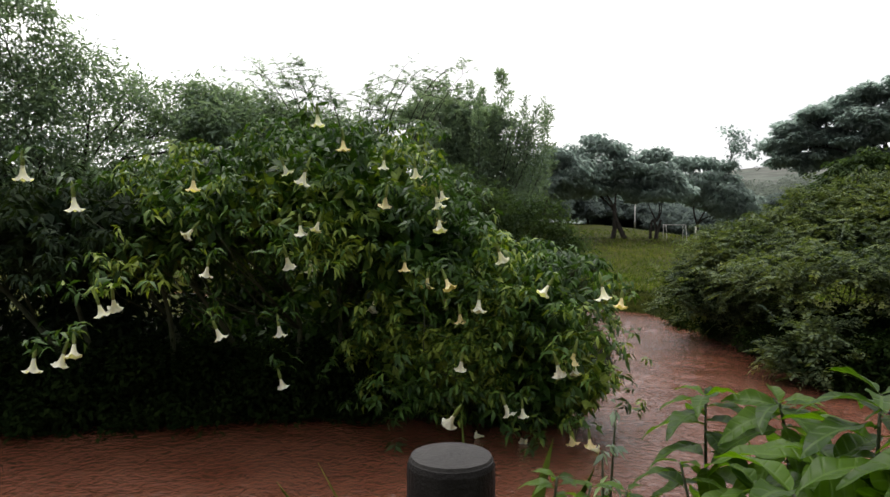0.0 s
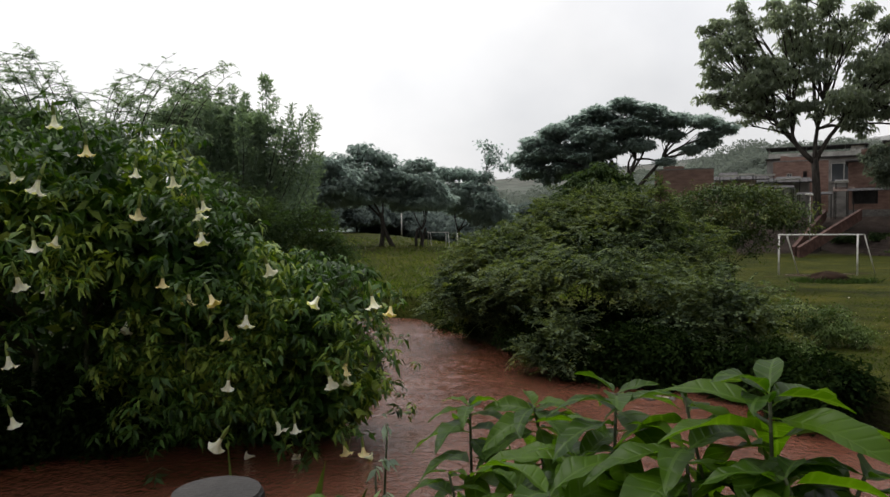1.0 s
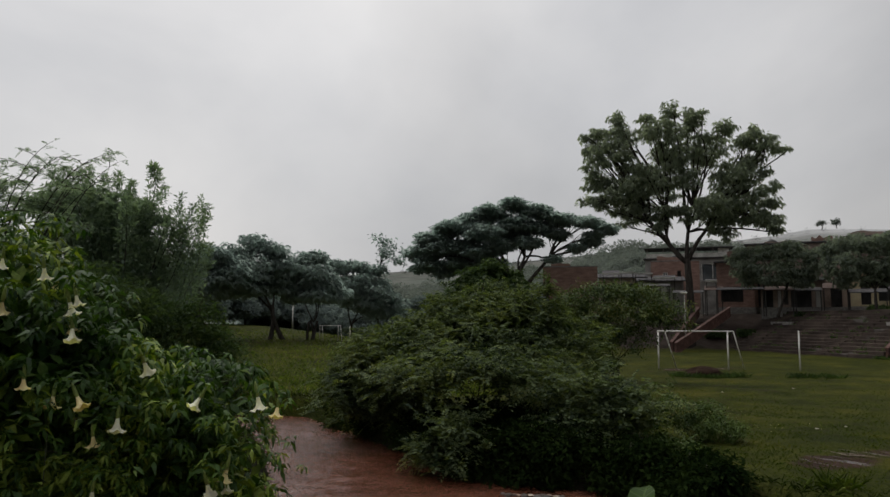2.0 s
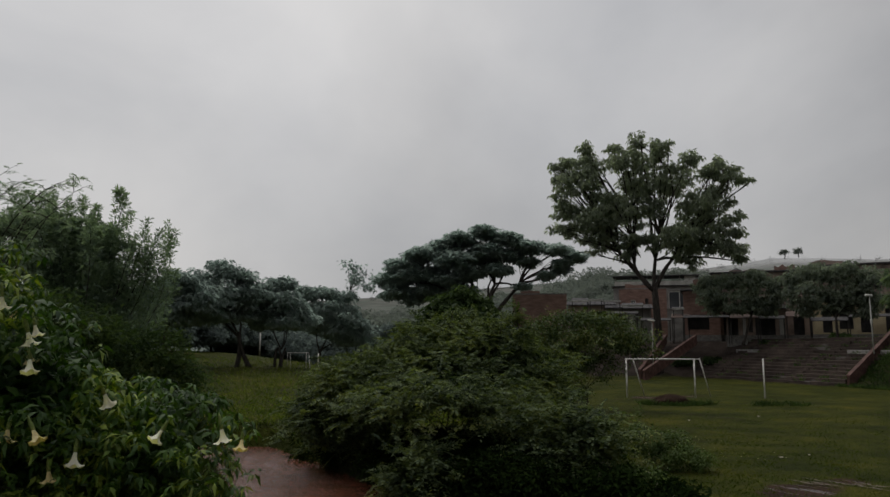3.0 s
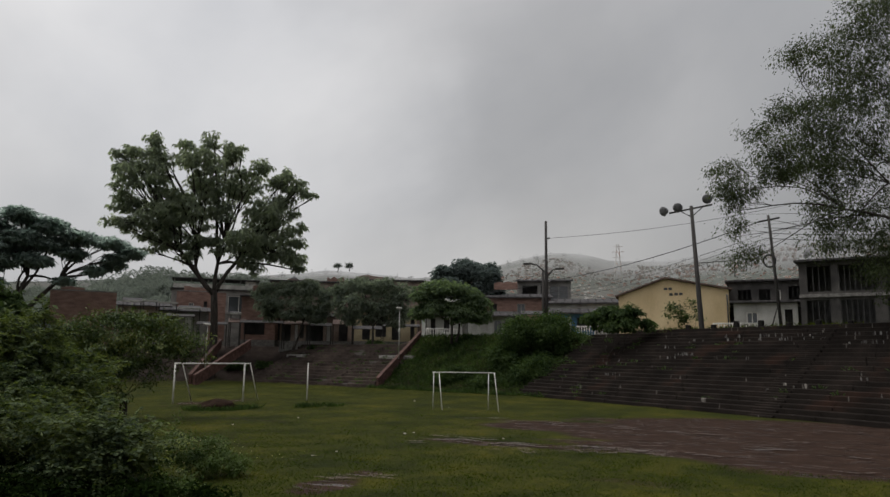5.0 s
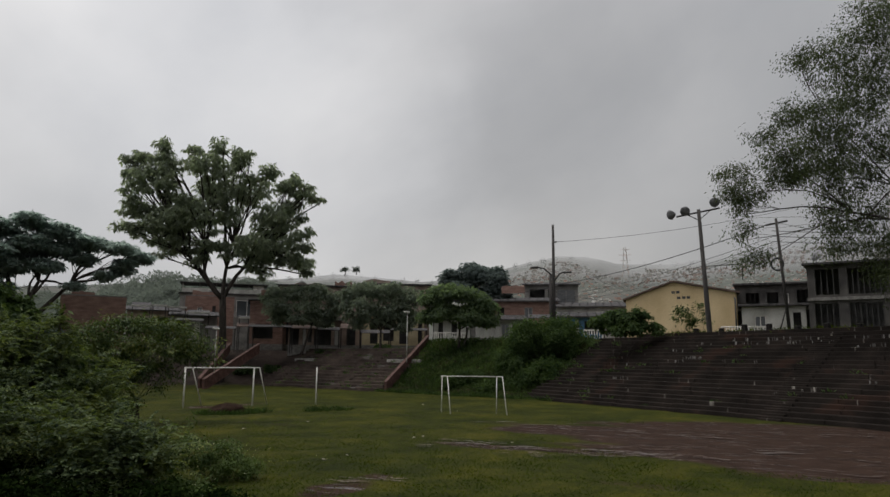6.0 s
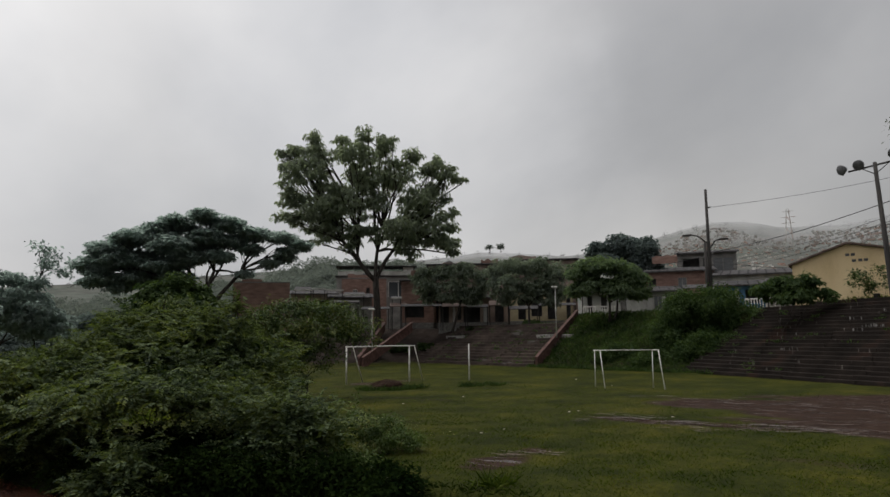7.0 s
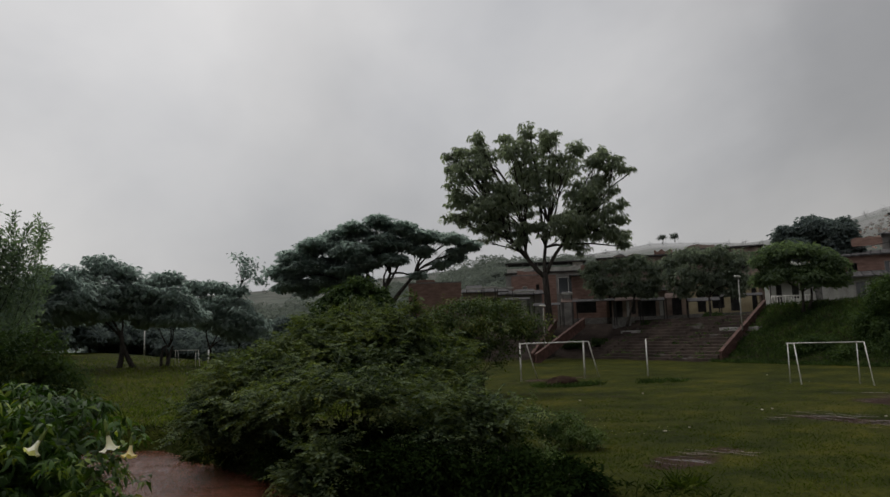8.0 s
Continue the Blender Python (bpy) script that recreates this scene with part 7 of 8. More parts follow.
# ---- the flowering trumpet bush on the far bank ----
def trumpet_mesh(name, mat, seed, length=0.225, flare=0.1):
    """A hanging trumpet: narrow throat, flared mouth with five pointed, curled lobes."""
    rng = np.random.default_rng(seed)
    sides, rings = 20, []
    for s in np.linspace(0, 1, 9):
        r = 0.014 + 0.024 * s + (flare - 0.038) * max(0, (s - 0.3) / 0.7) ** 2.4
        row = []
        for k in range(sides):
            a = 2 * math.pi * k / sides
            lobe = 0.5 + 0.5 * math.cos(5 * a)
            edge = max(0, (s - 0.7) / 0.3)
            rr = r * (1 + edge * (0.42 * lobe - 0.16)) * (1 + 0.05 * rng.normal() * edge)
            row.append((rr * math.cos(a), rr * math.sin(a), -length * s + edge * edge * (0.03 * lobe)))
        rings.append(row)
    return Geo().rings(rings, False).mesh(name, mat, True)


def trumpet_bush():
    rng = np.random.default_rng(5)
    root = thing("trumpet_bush", (-1.4, 11.6, ground_z(-1.4, 11.6)), "large leafy bush hung with cream trumpet flowers over the water", "bush")
    o = np.array(root.location)
    lumps = np.array([(-1.5, 10.9, 2.65, 2.0, 1.8, 1.55), (0.0, 10.8, 1.8, 1.4, 1.6, 1.4), (1.45, 10.7, 1.05, 1.45, 1.5, 1.3), (1.9, 10.4, 0.15, 1.15, 1.1, 0.75), (0.2, 10.5, 0.5, 1.2, 1.0, 0.8),
                      (-3.3, 10.9, 2.55, 1.5, 1.7, 1.2), (-4.4, 11.0, 2.2, 1.3, 1.6, 0.9), (-5.6, 11.1, 2.3, 1.7, 1.8, 1.1), (-8.0, 11.4, 2.4, 2.0, 2.1, 1.4), (-1.2, 12.0, 0.9, 1.2, 1.0, 1.2),
                      (-3.2, 13.4, 0.9, 2.0, 0.8, 1.7), (-6.2, 13.4, 0.9, 2.2, 0.8, 1.7), (-9.4, 13.4, 0.9, 2.4, 0.8, 1.7)])
    lumps[:, :3] -= o
    c, cout, which = shell_points(rng, lumps, 560, 0.66, 0.72, -0.75)
    keep = (c[:, 0] > 0.3) | (rng.random(len(c)) < np.where(c[:, 2] > 2.0, 0.72, 0.22))
    c, cout, which = c[keep], cout[keep], which[keep]
    # leaf rosettes sit on pads: short branchlets that arch outwards and droop at their rim
    m = 11
    off = rng.normal(size=(len(c), m, 3)) * np.array([0.27, 0.27, 0.06])
    reach = (off * cout[:, None, :]).sum(-1, keepdims=True)
    off += np.array([0, 0, -1.0]) * (0.9 * np.maximum(reach, 0) ** 1.3 + 0.5 * (off[..., :2] ** 2).sum(-1, keepdims=True))
    p, out, which = (c[:, None, :] + off).reshape(-1, 3), np.repeat(cout, m, 0), np.repeat(which, m)
    clouds = []
    per = 9
    n = len(p)
    turn = rng.uniform(0, 2 * math.pi, (n, 1)) + np.arange(per)[None, :] * 2.4
    axis = unit(out * 0.45 + np.array([0, 0, 0.85]) + rng.normal(size=(n, 3)) * 0.25)
    side = unit(np.cross(axis, np.array([0.3, 0.9, 0.2])))
    other = np.cross(axis, side)
    aim = (side[:, None, :] * np.cos(turn)[..., None] + other[:, None, :] * np.sin(turn)[..., None]) + axis[:, None, :] * rng.uniform(-0.35, 0.25, (n, per, 1)) + np.array([0, 0, -0.35])
    base = p[:, None, :] + axis[:, None, :] * rng.uniform(-0.1, 0.02, (n, per, 1)) + rng.normal(size=(n, per, 3)) * 0.01
    size = rng.uniform(0.12, 0.21, (n, per)) * rng.uniform(0.8, 1.15, (n, 1))
    clouds.append(leaf_cloud(rng, base.reshape(-1, 3), aim.reshape(-1, 3), size.ravel(), 0.3, 0.3, 0.55))
    q, out2, _ = shell_points(rng, lumps * np.array([1, 1, 1, 0.66, 0.66, 0.66]), 24000, 0.1, 0.0, -1)
    clouds.append(leaf_cloud(rng, q, rng.normal(size=q.shape) + np.array([0, 0, -0.4]), 0.26, 0.5))
    # azimuth and elevation of each mouth as seen from the bridge
    spots = [(-9.1, 2.5), (-0.4, 3.2), (1.7, 1.4), (1.3, 0.7), (1.6, -1.2), (-10.7, -4.2), (-8.9, -4.4), (-8.1, -1.2), (-1.2, -4.5), (0.7, -5.9), (2.1, -6.1), (3.3, -8.7), (4.9, -7.7), (3.5, -12.4), (11.2, -12.7),
             (7.0, -15.9), (8.5, -15.9), (12.4, -17.9), (13.9, -18.0), (6.4, -3.7), (10.6, -6.4), (14.7, -6.5), (16.3, -7.2), (-11.3, -9.5), (-11.2, -13.5), (-6.2, 5.2), (-2.9, 3.9), (-9.6, -1.5),
             (-24.3, -7.4), (-23.3, -7.1), (-28.4, -11.0), (-26.5, -10.8), (-25.9, -10.2), (-16.1, -9.6), (-25.8, 0.3), (-28.9, 2.4), (-17.6, 1.8), (-16.6, -4.7), (-8.2, 7.2), (-10.9, 3.3)]
    eye = Vector((-0.13, 0.02, 2.52))
    mouths = []
    for k, (az, el) in enumerate(spots):
        d = 9.15 + 0.12 * math.sin(k * 2.3) + (0.5 if el > 2.5 else 0) + (0.25 if el < -13 else 0)
        mouths.append(eye + polar(az, d, d * math.tan(radians(el))))
    tb = np.repeat(np.array([tuple(m) for m in mouths]) - o + np.array([0, 0, 0.36]), 16, 0)
    tb += rng.normal(size=tb.shape) * np.array([0.1, 0.1, 0.05])
    clouds.append(leaf_cloud(rng, tb, rng.normal(size=tb.shape) * np.array([1, 1, 0.3]) + np.array([0, 0, -0.35]), rng.uniform(0.13, 0.22, len(tb)), 0.3, 0.3, 0.55))
    # the shaded skirt of leaves down to the water
    skirt = np.array([(x, y, 0.05, 1.3, 0.55, 0.85) for x, y in ((-9.6, 12.6), (-7.8, 12.6), (-6.0, 12.6), (-4.3, 12.6), (-2.7, 12.4), (-1.2, 11.9), (0.2, 11.2), (1.5, 10.8))])
    skirt[:, :3] -= o
    q, out2, _ = shell_points(rng, skirt, 15000, 0.1, 0.0, -1)
    clouds.append(leaf_cloud(rng, q, rng.normal(size=q.shape) + np.array([0, 0, -0.6]), 0.24, 0.4))
    v, f = join_clouds(clouds)
    # a duller bush without flowers grows into it upstream
    leaf = f // 5
    dull = v[leaf[:, 0] * 5, 0] + o[0] < -4.6 + 0.5 * np.sin(v[leaf[:, 0] * 5, 2] * 3)
    part("crown", mesh_of("crown", v, f[~dull], M_BUSH), root)
    other_bush = thing("leafy_bush", root.location, "dull olive leafy bush growing into the flowering bush", "bush")
    part("crown", mesh_of("crown", v, f[dull], M_BUSH_DULL), other_bush)
    for c in lumps[6:9]:
        path = limb_path(Vector((c[0] * 0.9, c[1] + 0.4, -0.4)), Vector(c[:3]), rng, 0.1, 6)
        part("stem", Geo().tube(path, [0.055, 0.05, 0.045, 0.038, 0.03, 0.024, 0.015], 6).mesh("stem", M_TWIG, True), other_bush)
    for k in range(11):
        c = lumps[k % len(lumps)]
        foot = Vector((c[0] * 0.55 + rng.normal() * 0.25, c[1] * 0.2 + 0.2 + rng.normal() * 0.2, -0.5))
        g = Geo()
        path = limb_path(foot, Vector(c[:3]) + Vector((0, 0, c[5] * 0.3)), rng, 0.1, 6)
        g.tube(path, [0.055, 0.05, 0.045, 0.038, 0.03, 0.024, 0.015], 6)
        for tip in p[which == k % len(lumps)][:14]:
            g.tube(limb_path(path[rng.integers(2, 6)], tip, rng, 0.05, 3), [0.018, 0.014, 0.01, 0.006], 4)
        part("stem", g.mesh("stem", M_TWIG, True), root)
    fresh = [trumpet_mesh("flower", M_PETAL, s, 0.2, 0.085) for s in range(3)]
    old = [trumpet_mesh("flower", M_PETAL_OLD, s, 0.18, 0.08) for s in range(3, 5)]
    cup = Geo().tube([(0, 0, 0.14), (0, 0, 0.1), (0, 0, 0.02), (0, 0, -0.06)], [0.005, 0.016, 0.024, 0.018], 8).mesh("calyx", M_CALYX, True)
    yellowed = {8, 9, 10, 11, 17, 18, 22, 25, 36}
    for k, (az, el) in enumerate(spots):
        mouth = mouths[k]
        tilt = (rng.normal() * 0.22, rng.normal() * 0.22, rng.uniform(0, 6.28))
        me = old[k % 2] if k in yellowed else fresh[k % 3]
        s = rng.uniform(0.8, 1.1)
        fl = part("flower", me, root, "yellowed trumpet flower" if k in yellowed else "", at=mouth + Vector((0, 0, 0.2 * s)) - root.location)
        fl.rotation_euler, fl.scale = tilt, (s, s, s)
        part("calyx", cup, fl)
    # buds and half-hidden blooms deeper in the leaves
    for k in range(16):
        q = p[rng.integers(0, n)]
        if q[1] > -0.6:
            continue
        fl = part("flower", old[k % 2] if k % 3 == 0 else fresh[k % 3], root, at=Vector(q) + Vector((0, -0.05, -0.05)))
        s = rng.uniform(0.8, 1.15)
        fl.rotation_euler, fl.scale = (rng.normal() * 0.3, rng.normal() * 0.3, rng.uniform(0, 6)), (s, s, s)
        part("calyx", cup, fl)
    return root


trumpet_bush()

# ---- near bank: post, large-leaved plants, stalks, grass ----
M_POST_TOP = ramp_mat("paler_post_top", [(0.0105, 0.009, 0.00825), (0.0195, 0.0173, 0.0158), (0.03, 0.027, 0.0248)], 14, 0.7, 0.2, 90)


def concrete_post():
    root = thing("bollard", (-0.045, 1.95, 1.03), "round dark wet concrete bollard with a paler top", "bollard")
    rings = []
    for z, r in ((-0.15, 0.127), (0.2, 0.126), (0.5, 0.124), (0.76, 0.125), (0.785, 0.124), (0.8, 0.119), (0.808, 0.108)):
        rings.append([(r * (1 + 0.012 * noise.noise(Vector((math.cos(a) * 2, math.sin(a) * 2, z * 5)))) * math.cos(a), r * (1 + 0.012 * noise.noise(Vector((math.cos(a) * 2, math.sin(a) * 2, z * 5 + 9)))) * math.sin(a), z) for a in np.linspace(0, 2 * math.pi, 41)[:-1]])
    part("shaft", Geo().rings(rings).mesh("shaft", M_POST, False), root)
    rings = [[(r * math.cos(a), r * math.sin(a), z + 0.0015 * noise.noise(Vector((math.cos(a) * r * 40, math.sin(a) * r * 40, 1)))) for a in np.linspace(0, 2 * math.pi, 41)[:-1]] for r, z in ((0.1165, 0.801), (0.113, 0.8105), (0.07, 0.8135), (0.03, 0.815), (0.005, 0.8155))]
    part("cap", Geo().rings(rings).mesh("cap", M_POST_TOP, False), root, "paler cap")


concrete_post()


def big_leaf_material():
    m = bpy.data.materials.new("broad_wet_leaf")
    m.use_nodes = True
    n, l = m.node_tree.nodes, m.node_tree.links
    b = n["Principled BSDF"]
    co, sep = n.new("ShaderNodeTexCoord"), n.new("ShaderNodeSeparateXYZ")
    l.new(co.outputs["Object"], sep.inputs[0])

    def maths(op, a, c=0.0, clamp=False):
        x = n.new("ShaderNodeMath")
        x.operation, x.use_clamp = op, clamp
        for sock, val in ((x.inputs[0], a), (x.inputs[1], c)):
            if isinstance(val, (int, float)):
                sock.default_value = val
            else:
                l.new(val, sock)
        return x.outputs[0]

    side = maths("ABSOLUTE", sep.outputs["Y"])
    rib = maths("SUBTRACT", sep.outputs["X"], maths("MULTIPLY", side, 0.75))
    wave = maths("SINE", maths("MULTIPLY", rib, 230.0))
    vein = maths("POWER", maths("ADD", maths("MULTIPLY", wave, 0.5), 0.5), 10.0, True)
    mid = maths("LESS_THAN", side, 0.0022)
    lines = maths("MAXIMUM", maths("MULTIPLY", vein, 0.6), mid)
    no = n.new("ShaderNodeTexNoise")
    no.inputs["Scale"].default_value, no.inputs["Detail"].default_value = 14.0, 5
    l.new(co.outputs["Object"], no.inputs["Vector"])
    info = n.new("ShaderNodeObjectInfo")
    f = maths("ADD", maths("MULTIPLY", no.outputs["Fac"], 0.6), maths("MULTIPLY", info.outputs["Random"], 0.5))
    r = n.new("ShaderNodeValToRGB")
    e = r.color_ramp.elements
    e[0].position, e[0].color = 0.2, (0.014, 0.042, 0.003, 1)
    e[1].position, e[1].color = 0.85, (0.065, 0.13, 0.004, 1)
    l.new(f, r.inputs["Fac"])
    mix = n.new("ShaderNodeMix")
    mix.data_type = "RGBA"
    mix.inputs[7].default_value = (0.15, 0.24, 0.06, 1)
    l.new(maths("MULTIPLY", lines, 0.32), mix.inputs[0])
    l.new(r.outputs["Color"], mix.inputs[6])
    l.new(mix.outputs[2], b.inputs["Base Color"])
    b.inputs["Roughness"].default_value = 0.38
    b.inputs["Specular IOR Level"].default_value = 0.2
    bp = n.new("ShaderNodeBump")
    bp.inputs["Strength"].default_value, bp.inputs["Distance"].default_value, bp.invert = 0.5, 0.004, True
    l.new(lines, bp.inputs["Height"])
    l.new(bp.outputs[0], b.inputs["Normal"])
    tr = n.new("ShaderNodeBsdfTranslucent")
    warm = n.new("ShaderNodeMix")
    warm.data_type, warm.blend_type = "RGBA", "MULTIPLY"
    warm.inputs[0].default_value, warm.inputs[7].default_value = 1.0, (1.5, 1.6, 0.3, 1)
    l.new(mix.outputs[2], warm.inputs[6]), l.new(warm.outputs[2], tr.inputs["Color"])
    ms = n.new("ShaderNodeMixShader")
    ms.inputs[0].default_value = 0.5
    l.new(b.outputs[0], ms.inputs[1]), l.new(tr.outputs[0], ms.inputs[2])
    l.new(ms.outputs[0], n["Material Output"].inputs["Surface"])
    return m


M_BIGLEAF = big_leaf_material()


def big_leaf(seed):
    """A broad pointed leaf of unit length along x: stalk, arched midrib, raised wavy flanks."""
    rng = np.random.default_rng(seed)
    rows, droop, wave = [], rng.uniform(0.15, 0.45), rng.uniform(0.01, 0.03)
    side = rng.normal() * 0.12
    us = np.linspace(0, 1, 13)
    for i, s in enumerate(us):
        w = 0.012 if s < 0.08 else 0.18 * max(0.0, math.sin(math.pi * min(1, ((s - 0.08) / 0.92)) ** 0.78)) ** 0.95 + 0.006
        z = 0.10 * math.sin(s * 2.2) - droop * s * s
        yc = side * s * s
        for j, c in enumerate((-1, -0.55, 0, 0.55, 1)):
            rows.append((s, yc + c * w, z + abs(c) * w * 0.32 + wave * (abs(c) ** 2) * math.sin(s * 17 + seed + (2 if c > 0 else 0))))
    n = len(us)
    idx = np.arange(n * 5).reshape(n, 5)
    faces = np.stack([idx[:-1, :-1], idx[1:, :-1], idx[1:, 1:], idx[:-1, 1:]], -1).reshape(-1, 4)
    return np.array(rows), faces


LEAF_SHAPES = []
for s in range(6):
    for size in (0.13, 0.19, 0.25):
        lv, lf = big_leaf(s)
        LEAF_SHAPES.append((size, mesh_of("leaf", lv * size, lf, M_BIGLEAF, True)))


def leafy_plant(tops, label, seed, low=1.05):
    """Stems that each end in a rosette of spreading leaves. tops: x, y, z of the shoot, count and length of its leaves."""
    rng = np.random.default_rng(seed)
    foot = Vector((sum(t[0] for t in tops) / len(tops), sum(t[1] for t in tops) / len(tops), low))
    root = thing("broad_leaved_plant", foot, label, "plant", "broad-leaved plants")
    for tx, ty, tz, count, length in tops:
        top = Vector((tx, ty, tz)) - foot
        path = limb_path((top.x * 0.4, top.y * 0.4, -0.1), top, rng, 0.04, 10)
        part("stem", Geo().tube(path, [0.009 - 0.0006 * i for i in range(11)], 7).mesh("stem", M_TWIG, True), root)
        turn0 = rng.uniform(0, 6.28)
        count = count * 3 // 2
        for k in range(count):
            s = k / (count - 1)
            pos = Vector(path[-1]).lerp(Vector(path[-4]), s ** 1.7)
            lift = 0.28 - 0.62 * min(1, s * 1.7) + rng.normal() * 0.13
            want = 1.3 * length * (0.5 + 0.5 * min(1, s * 2.5)) * rng.uniform(0.85, 1.15)
            size, me = min(LEAF_SHAPES, key=lambda q: abs(q[0] - want) + rng.random() * 0.05)
            lf = part("leaf", me, root, at=pos)
            lf.rotation_euler = Euler((rng.normal() * 0.22, -lift, turn0 + k * 2.4 + rng.normal() * 0.2))
            q = want / size
            lf.scale = (q, q, q)
    return root


leafy_plant([(0.54, 1.62, 2.09, 15, 0.125), (0.66, 1.51, 2.10, 15, 0.14), (0.46, 1.56, 1.95, 10, 0.10)], "broad-leaved green plant with drooping wet leaves beside the bollard", 1)
leafy_plant([(0.82, 0.95, 2.24, 18, 0.2), (0.77, 1.11, 2.21, 13, 0.17), (0.7, 1.23, 2.19, 14, 0.16)], "tall broad-leaved green plant with shining upper leaves", 2)
leafy_plant([(0.47, 1.1, 2.06, 13, 0.23), (0.62, 1.25, 2.06, 14, 0.19), (0.53, 1.34, 1.98, 11, 0.15), (0.55, 1.04, 2.0, 12, 0.2)], "broad-leaved green plant crowding the near bank", 3)
leafy_plant([(0.7, 1.02, 2.14, 14, 0.19), (0.74, 0.84, 2.14, 13, 0.2), (0.66, 0.84, 2.08, 13, 0.2), (0.86, 0.8, 2.14, 12, 0.2)], "crowded broad-leaved green plant with long drooping wet leaves", 5)
leafy_plant([(0.21, 1.72, 1.86, 12, 0.08), (0.35, 1.6, 1.87, 12, 0.085), (0.28, 1.66, 1.86, 10, 0.07)], "small broad-leaved seedling on the near bank", 4)


def stalk(at, h, lean, label, seed):
    rng = np.random.default_rng(seed)
    root = thing("weed_stalk", at, label, "weed", "weed stalks")
    path = limb_path((0, 0, -0.05), (lean[0], lean[1], h), rng, 0.0, 8)
    part("stem", Geo().tube(path, [0.007 - 0.0005 * i for i in range(9)], 6).mesh("stem", M_TWIG, True), root)
    n = 26
    s = rng.integers(3, 9, n)
    base = np.array([path[i] for i in s]) + rng.normal(size=(n, 3)) * 0.008
    v, f = leaf_cloud(rng, base, rng.normal(size=(n, 3)) + np.array([0, 0, -0.8]), 0.06, 0.3)
    part("leaves", mesh_of("leaves", v, f, M_BUSH_FAR), root)


stalk((0.40, 2.10, 1.0), 0.92, (0.07, 0.02), "thin dark weed stalk with withered leaves", 1)
stalk((0.41, 2.13, 1.0), 0.78, (0.03, 0.03), "thin dark weed stalk with withered leaves", 2)


def blades(name, rng, xy, size, mat, label, lean=0.5, ratio=0.06, lift=0.0):
    z = ground_height(xy[:, 0], xy[:, 1]) + lift
    base = np.column_stack([xy, z - 0.02])
    aim = rng.normal(size=base.shape) * np.array([lean, lean, 0.1]) + np.array([0, 0, 1.0])
    v, f = leaf_cloud(rng, base, aim, size * rng.uniform(0.5, 1.3, len(xy)), ratio, 0.2, 0.5, False)
    return tagged(new(name, mesh_of(name, v, f, mat)), label, "grass", kind="stuff")


rng = np.random.default_rng(77)
xy = np.column_stack([rng.uniform(-0.02, 0.09, 46), rng.uniform(1.66, 1.8, 46)])
blades("grass", rng, xy, 0.76, M_ROUGH, "long yellow-green grass blades beside the bollard", 0.3, 0.03)
# the pitch, thinner where it is muddy
xy = np.column_stack([rng.uniform(9, 34, 170000), rng.uniform(-4, 26, 170000)])
keep = (signed_distance(xy[:, 0], xy[:, 1], STREAM) < -0.7) & (signed_distance(xy[:, 0], xy[:, 1], RISE) < -0.5) & (rng.random(len(xy)) < np.clip(17 / np.hypot(xy[:, 0], xy[:, 1]), 0, 1) ** 2.5)
keep &= (signed_distance(xy[:, 0], xy[:, 1], MUD) < 0) & (np.hypot((xy[:, 0] - 10.0) / 2.4, (xy[:, 1] - 14.8) / 5.2) > 1)
blades("pitch_grass", rng, xy[keep], 0.07, M_GRASS, "short wet grass of the pitch", 0.7, 0.14)
# rough grass beyond the stream
xy = np.column_stack([rng.uniform(-4, 34, 60000), rng.uniform(21, 62, 60000)])
keep = (signed_distance(xy[:, 0], xy[:, 1], STREAM) < -0.6) & (rng.random(len(xy)) < np.clip(28 / xy[:, 1], 0, 1) ** 2) & (np.arctan2(xy[:, 0], xy[:, 1]) < radians(34))
blades("rough_grass", rng, xy[keep], 0.24, M_ROUGH, "rough tall grass beyond the stream", 0.6, 0.09)
# weeds and long grass along the water's edge
xy = np.column_stack([rng.uniform(-9, 15, 110000), rng.uniform(2.5, 27, 110000)])
sd = signed_distance(xy[:, 0], xy[:, 1], STREAM)
keep = (sd < -0.15) & (sd > -1.3) & ((xy[:, 0] > 5) | (xy[:, 1] > 12))
blades("bank_grass", rng, xy[keep], 0.17, M_BANKGRASS, "long drooping grass on the stream banks", 0.9, 0.035)
xy = np.column_stack([rng.normal(10.9, 0.2, 70), rng.normal(7.0, 0.2, 70)])
blades("bank_grass", rng, xy, 0.3, M_ROUGH, "tall arching grass clump on the bank", 0.6, 0.018)
# grass fringe along the top of the terrace
along = rng.uniform(0, 27, 2600)
back = rng.uniform(7.75, 9.6, 2600)
xy = np.column_stack([30.2 + along_r.x * along + out_r.x * back, -9.8 + along_r.y * along + out_r.y * back])
keep = np.sin(along * 1.1) + np.sin(along * 0.37 + 1) > -0.5
blades("terrace_grass", rng, xy[keep], 0.4, M_GRASS, "ragged grass along the top of the terrace", 0.5, 0.1, 0.05)
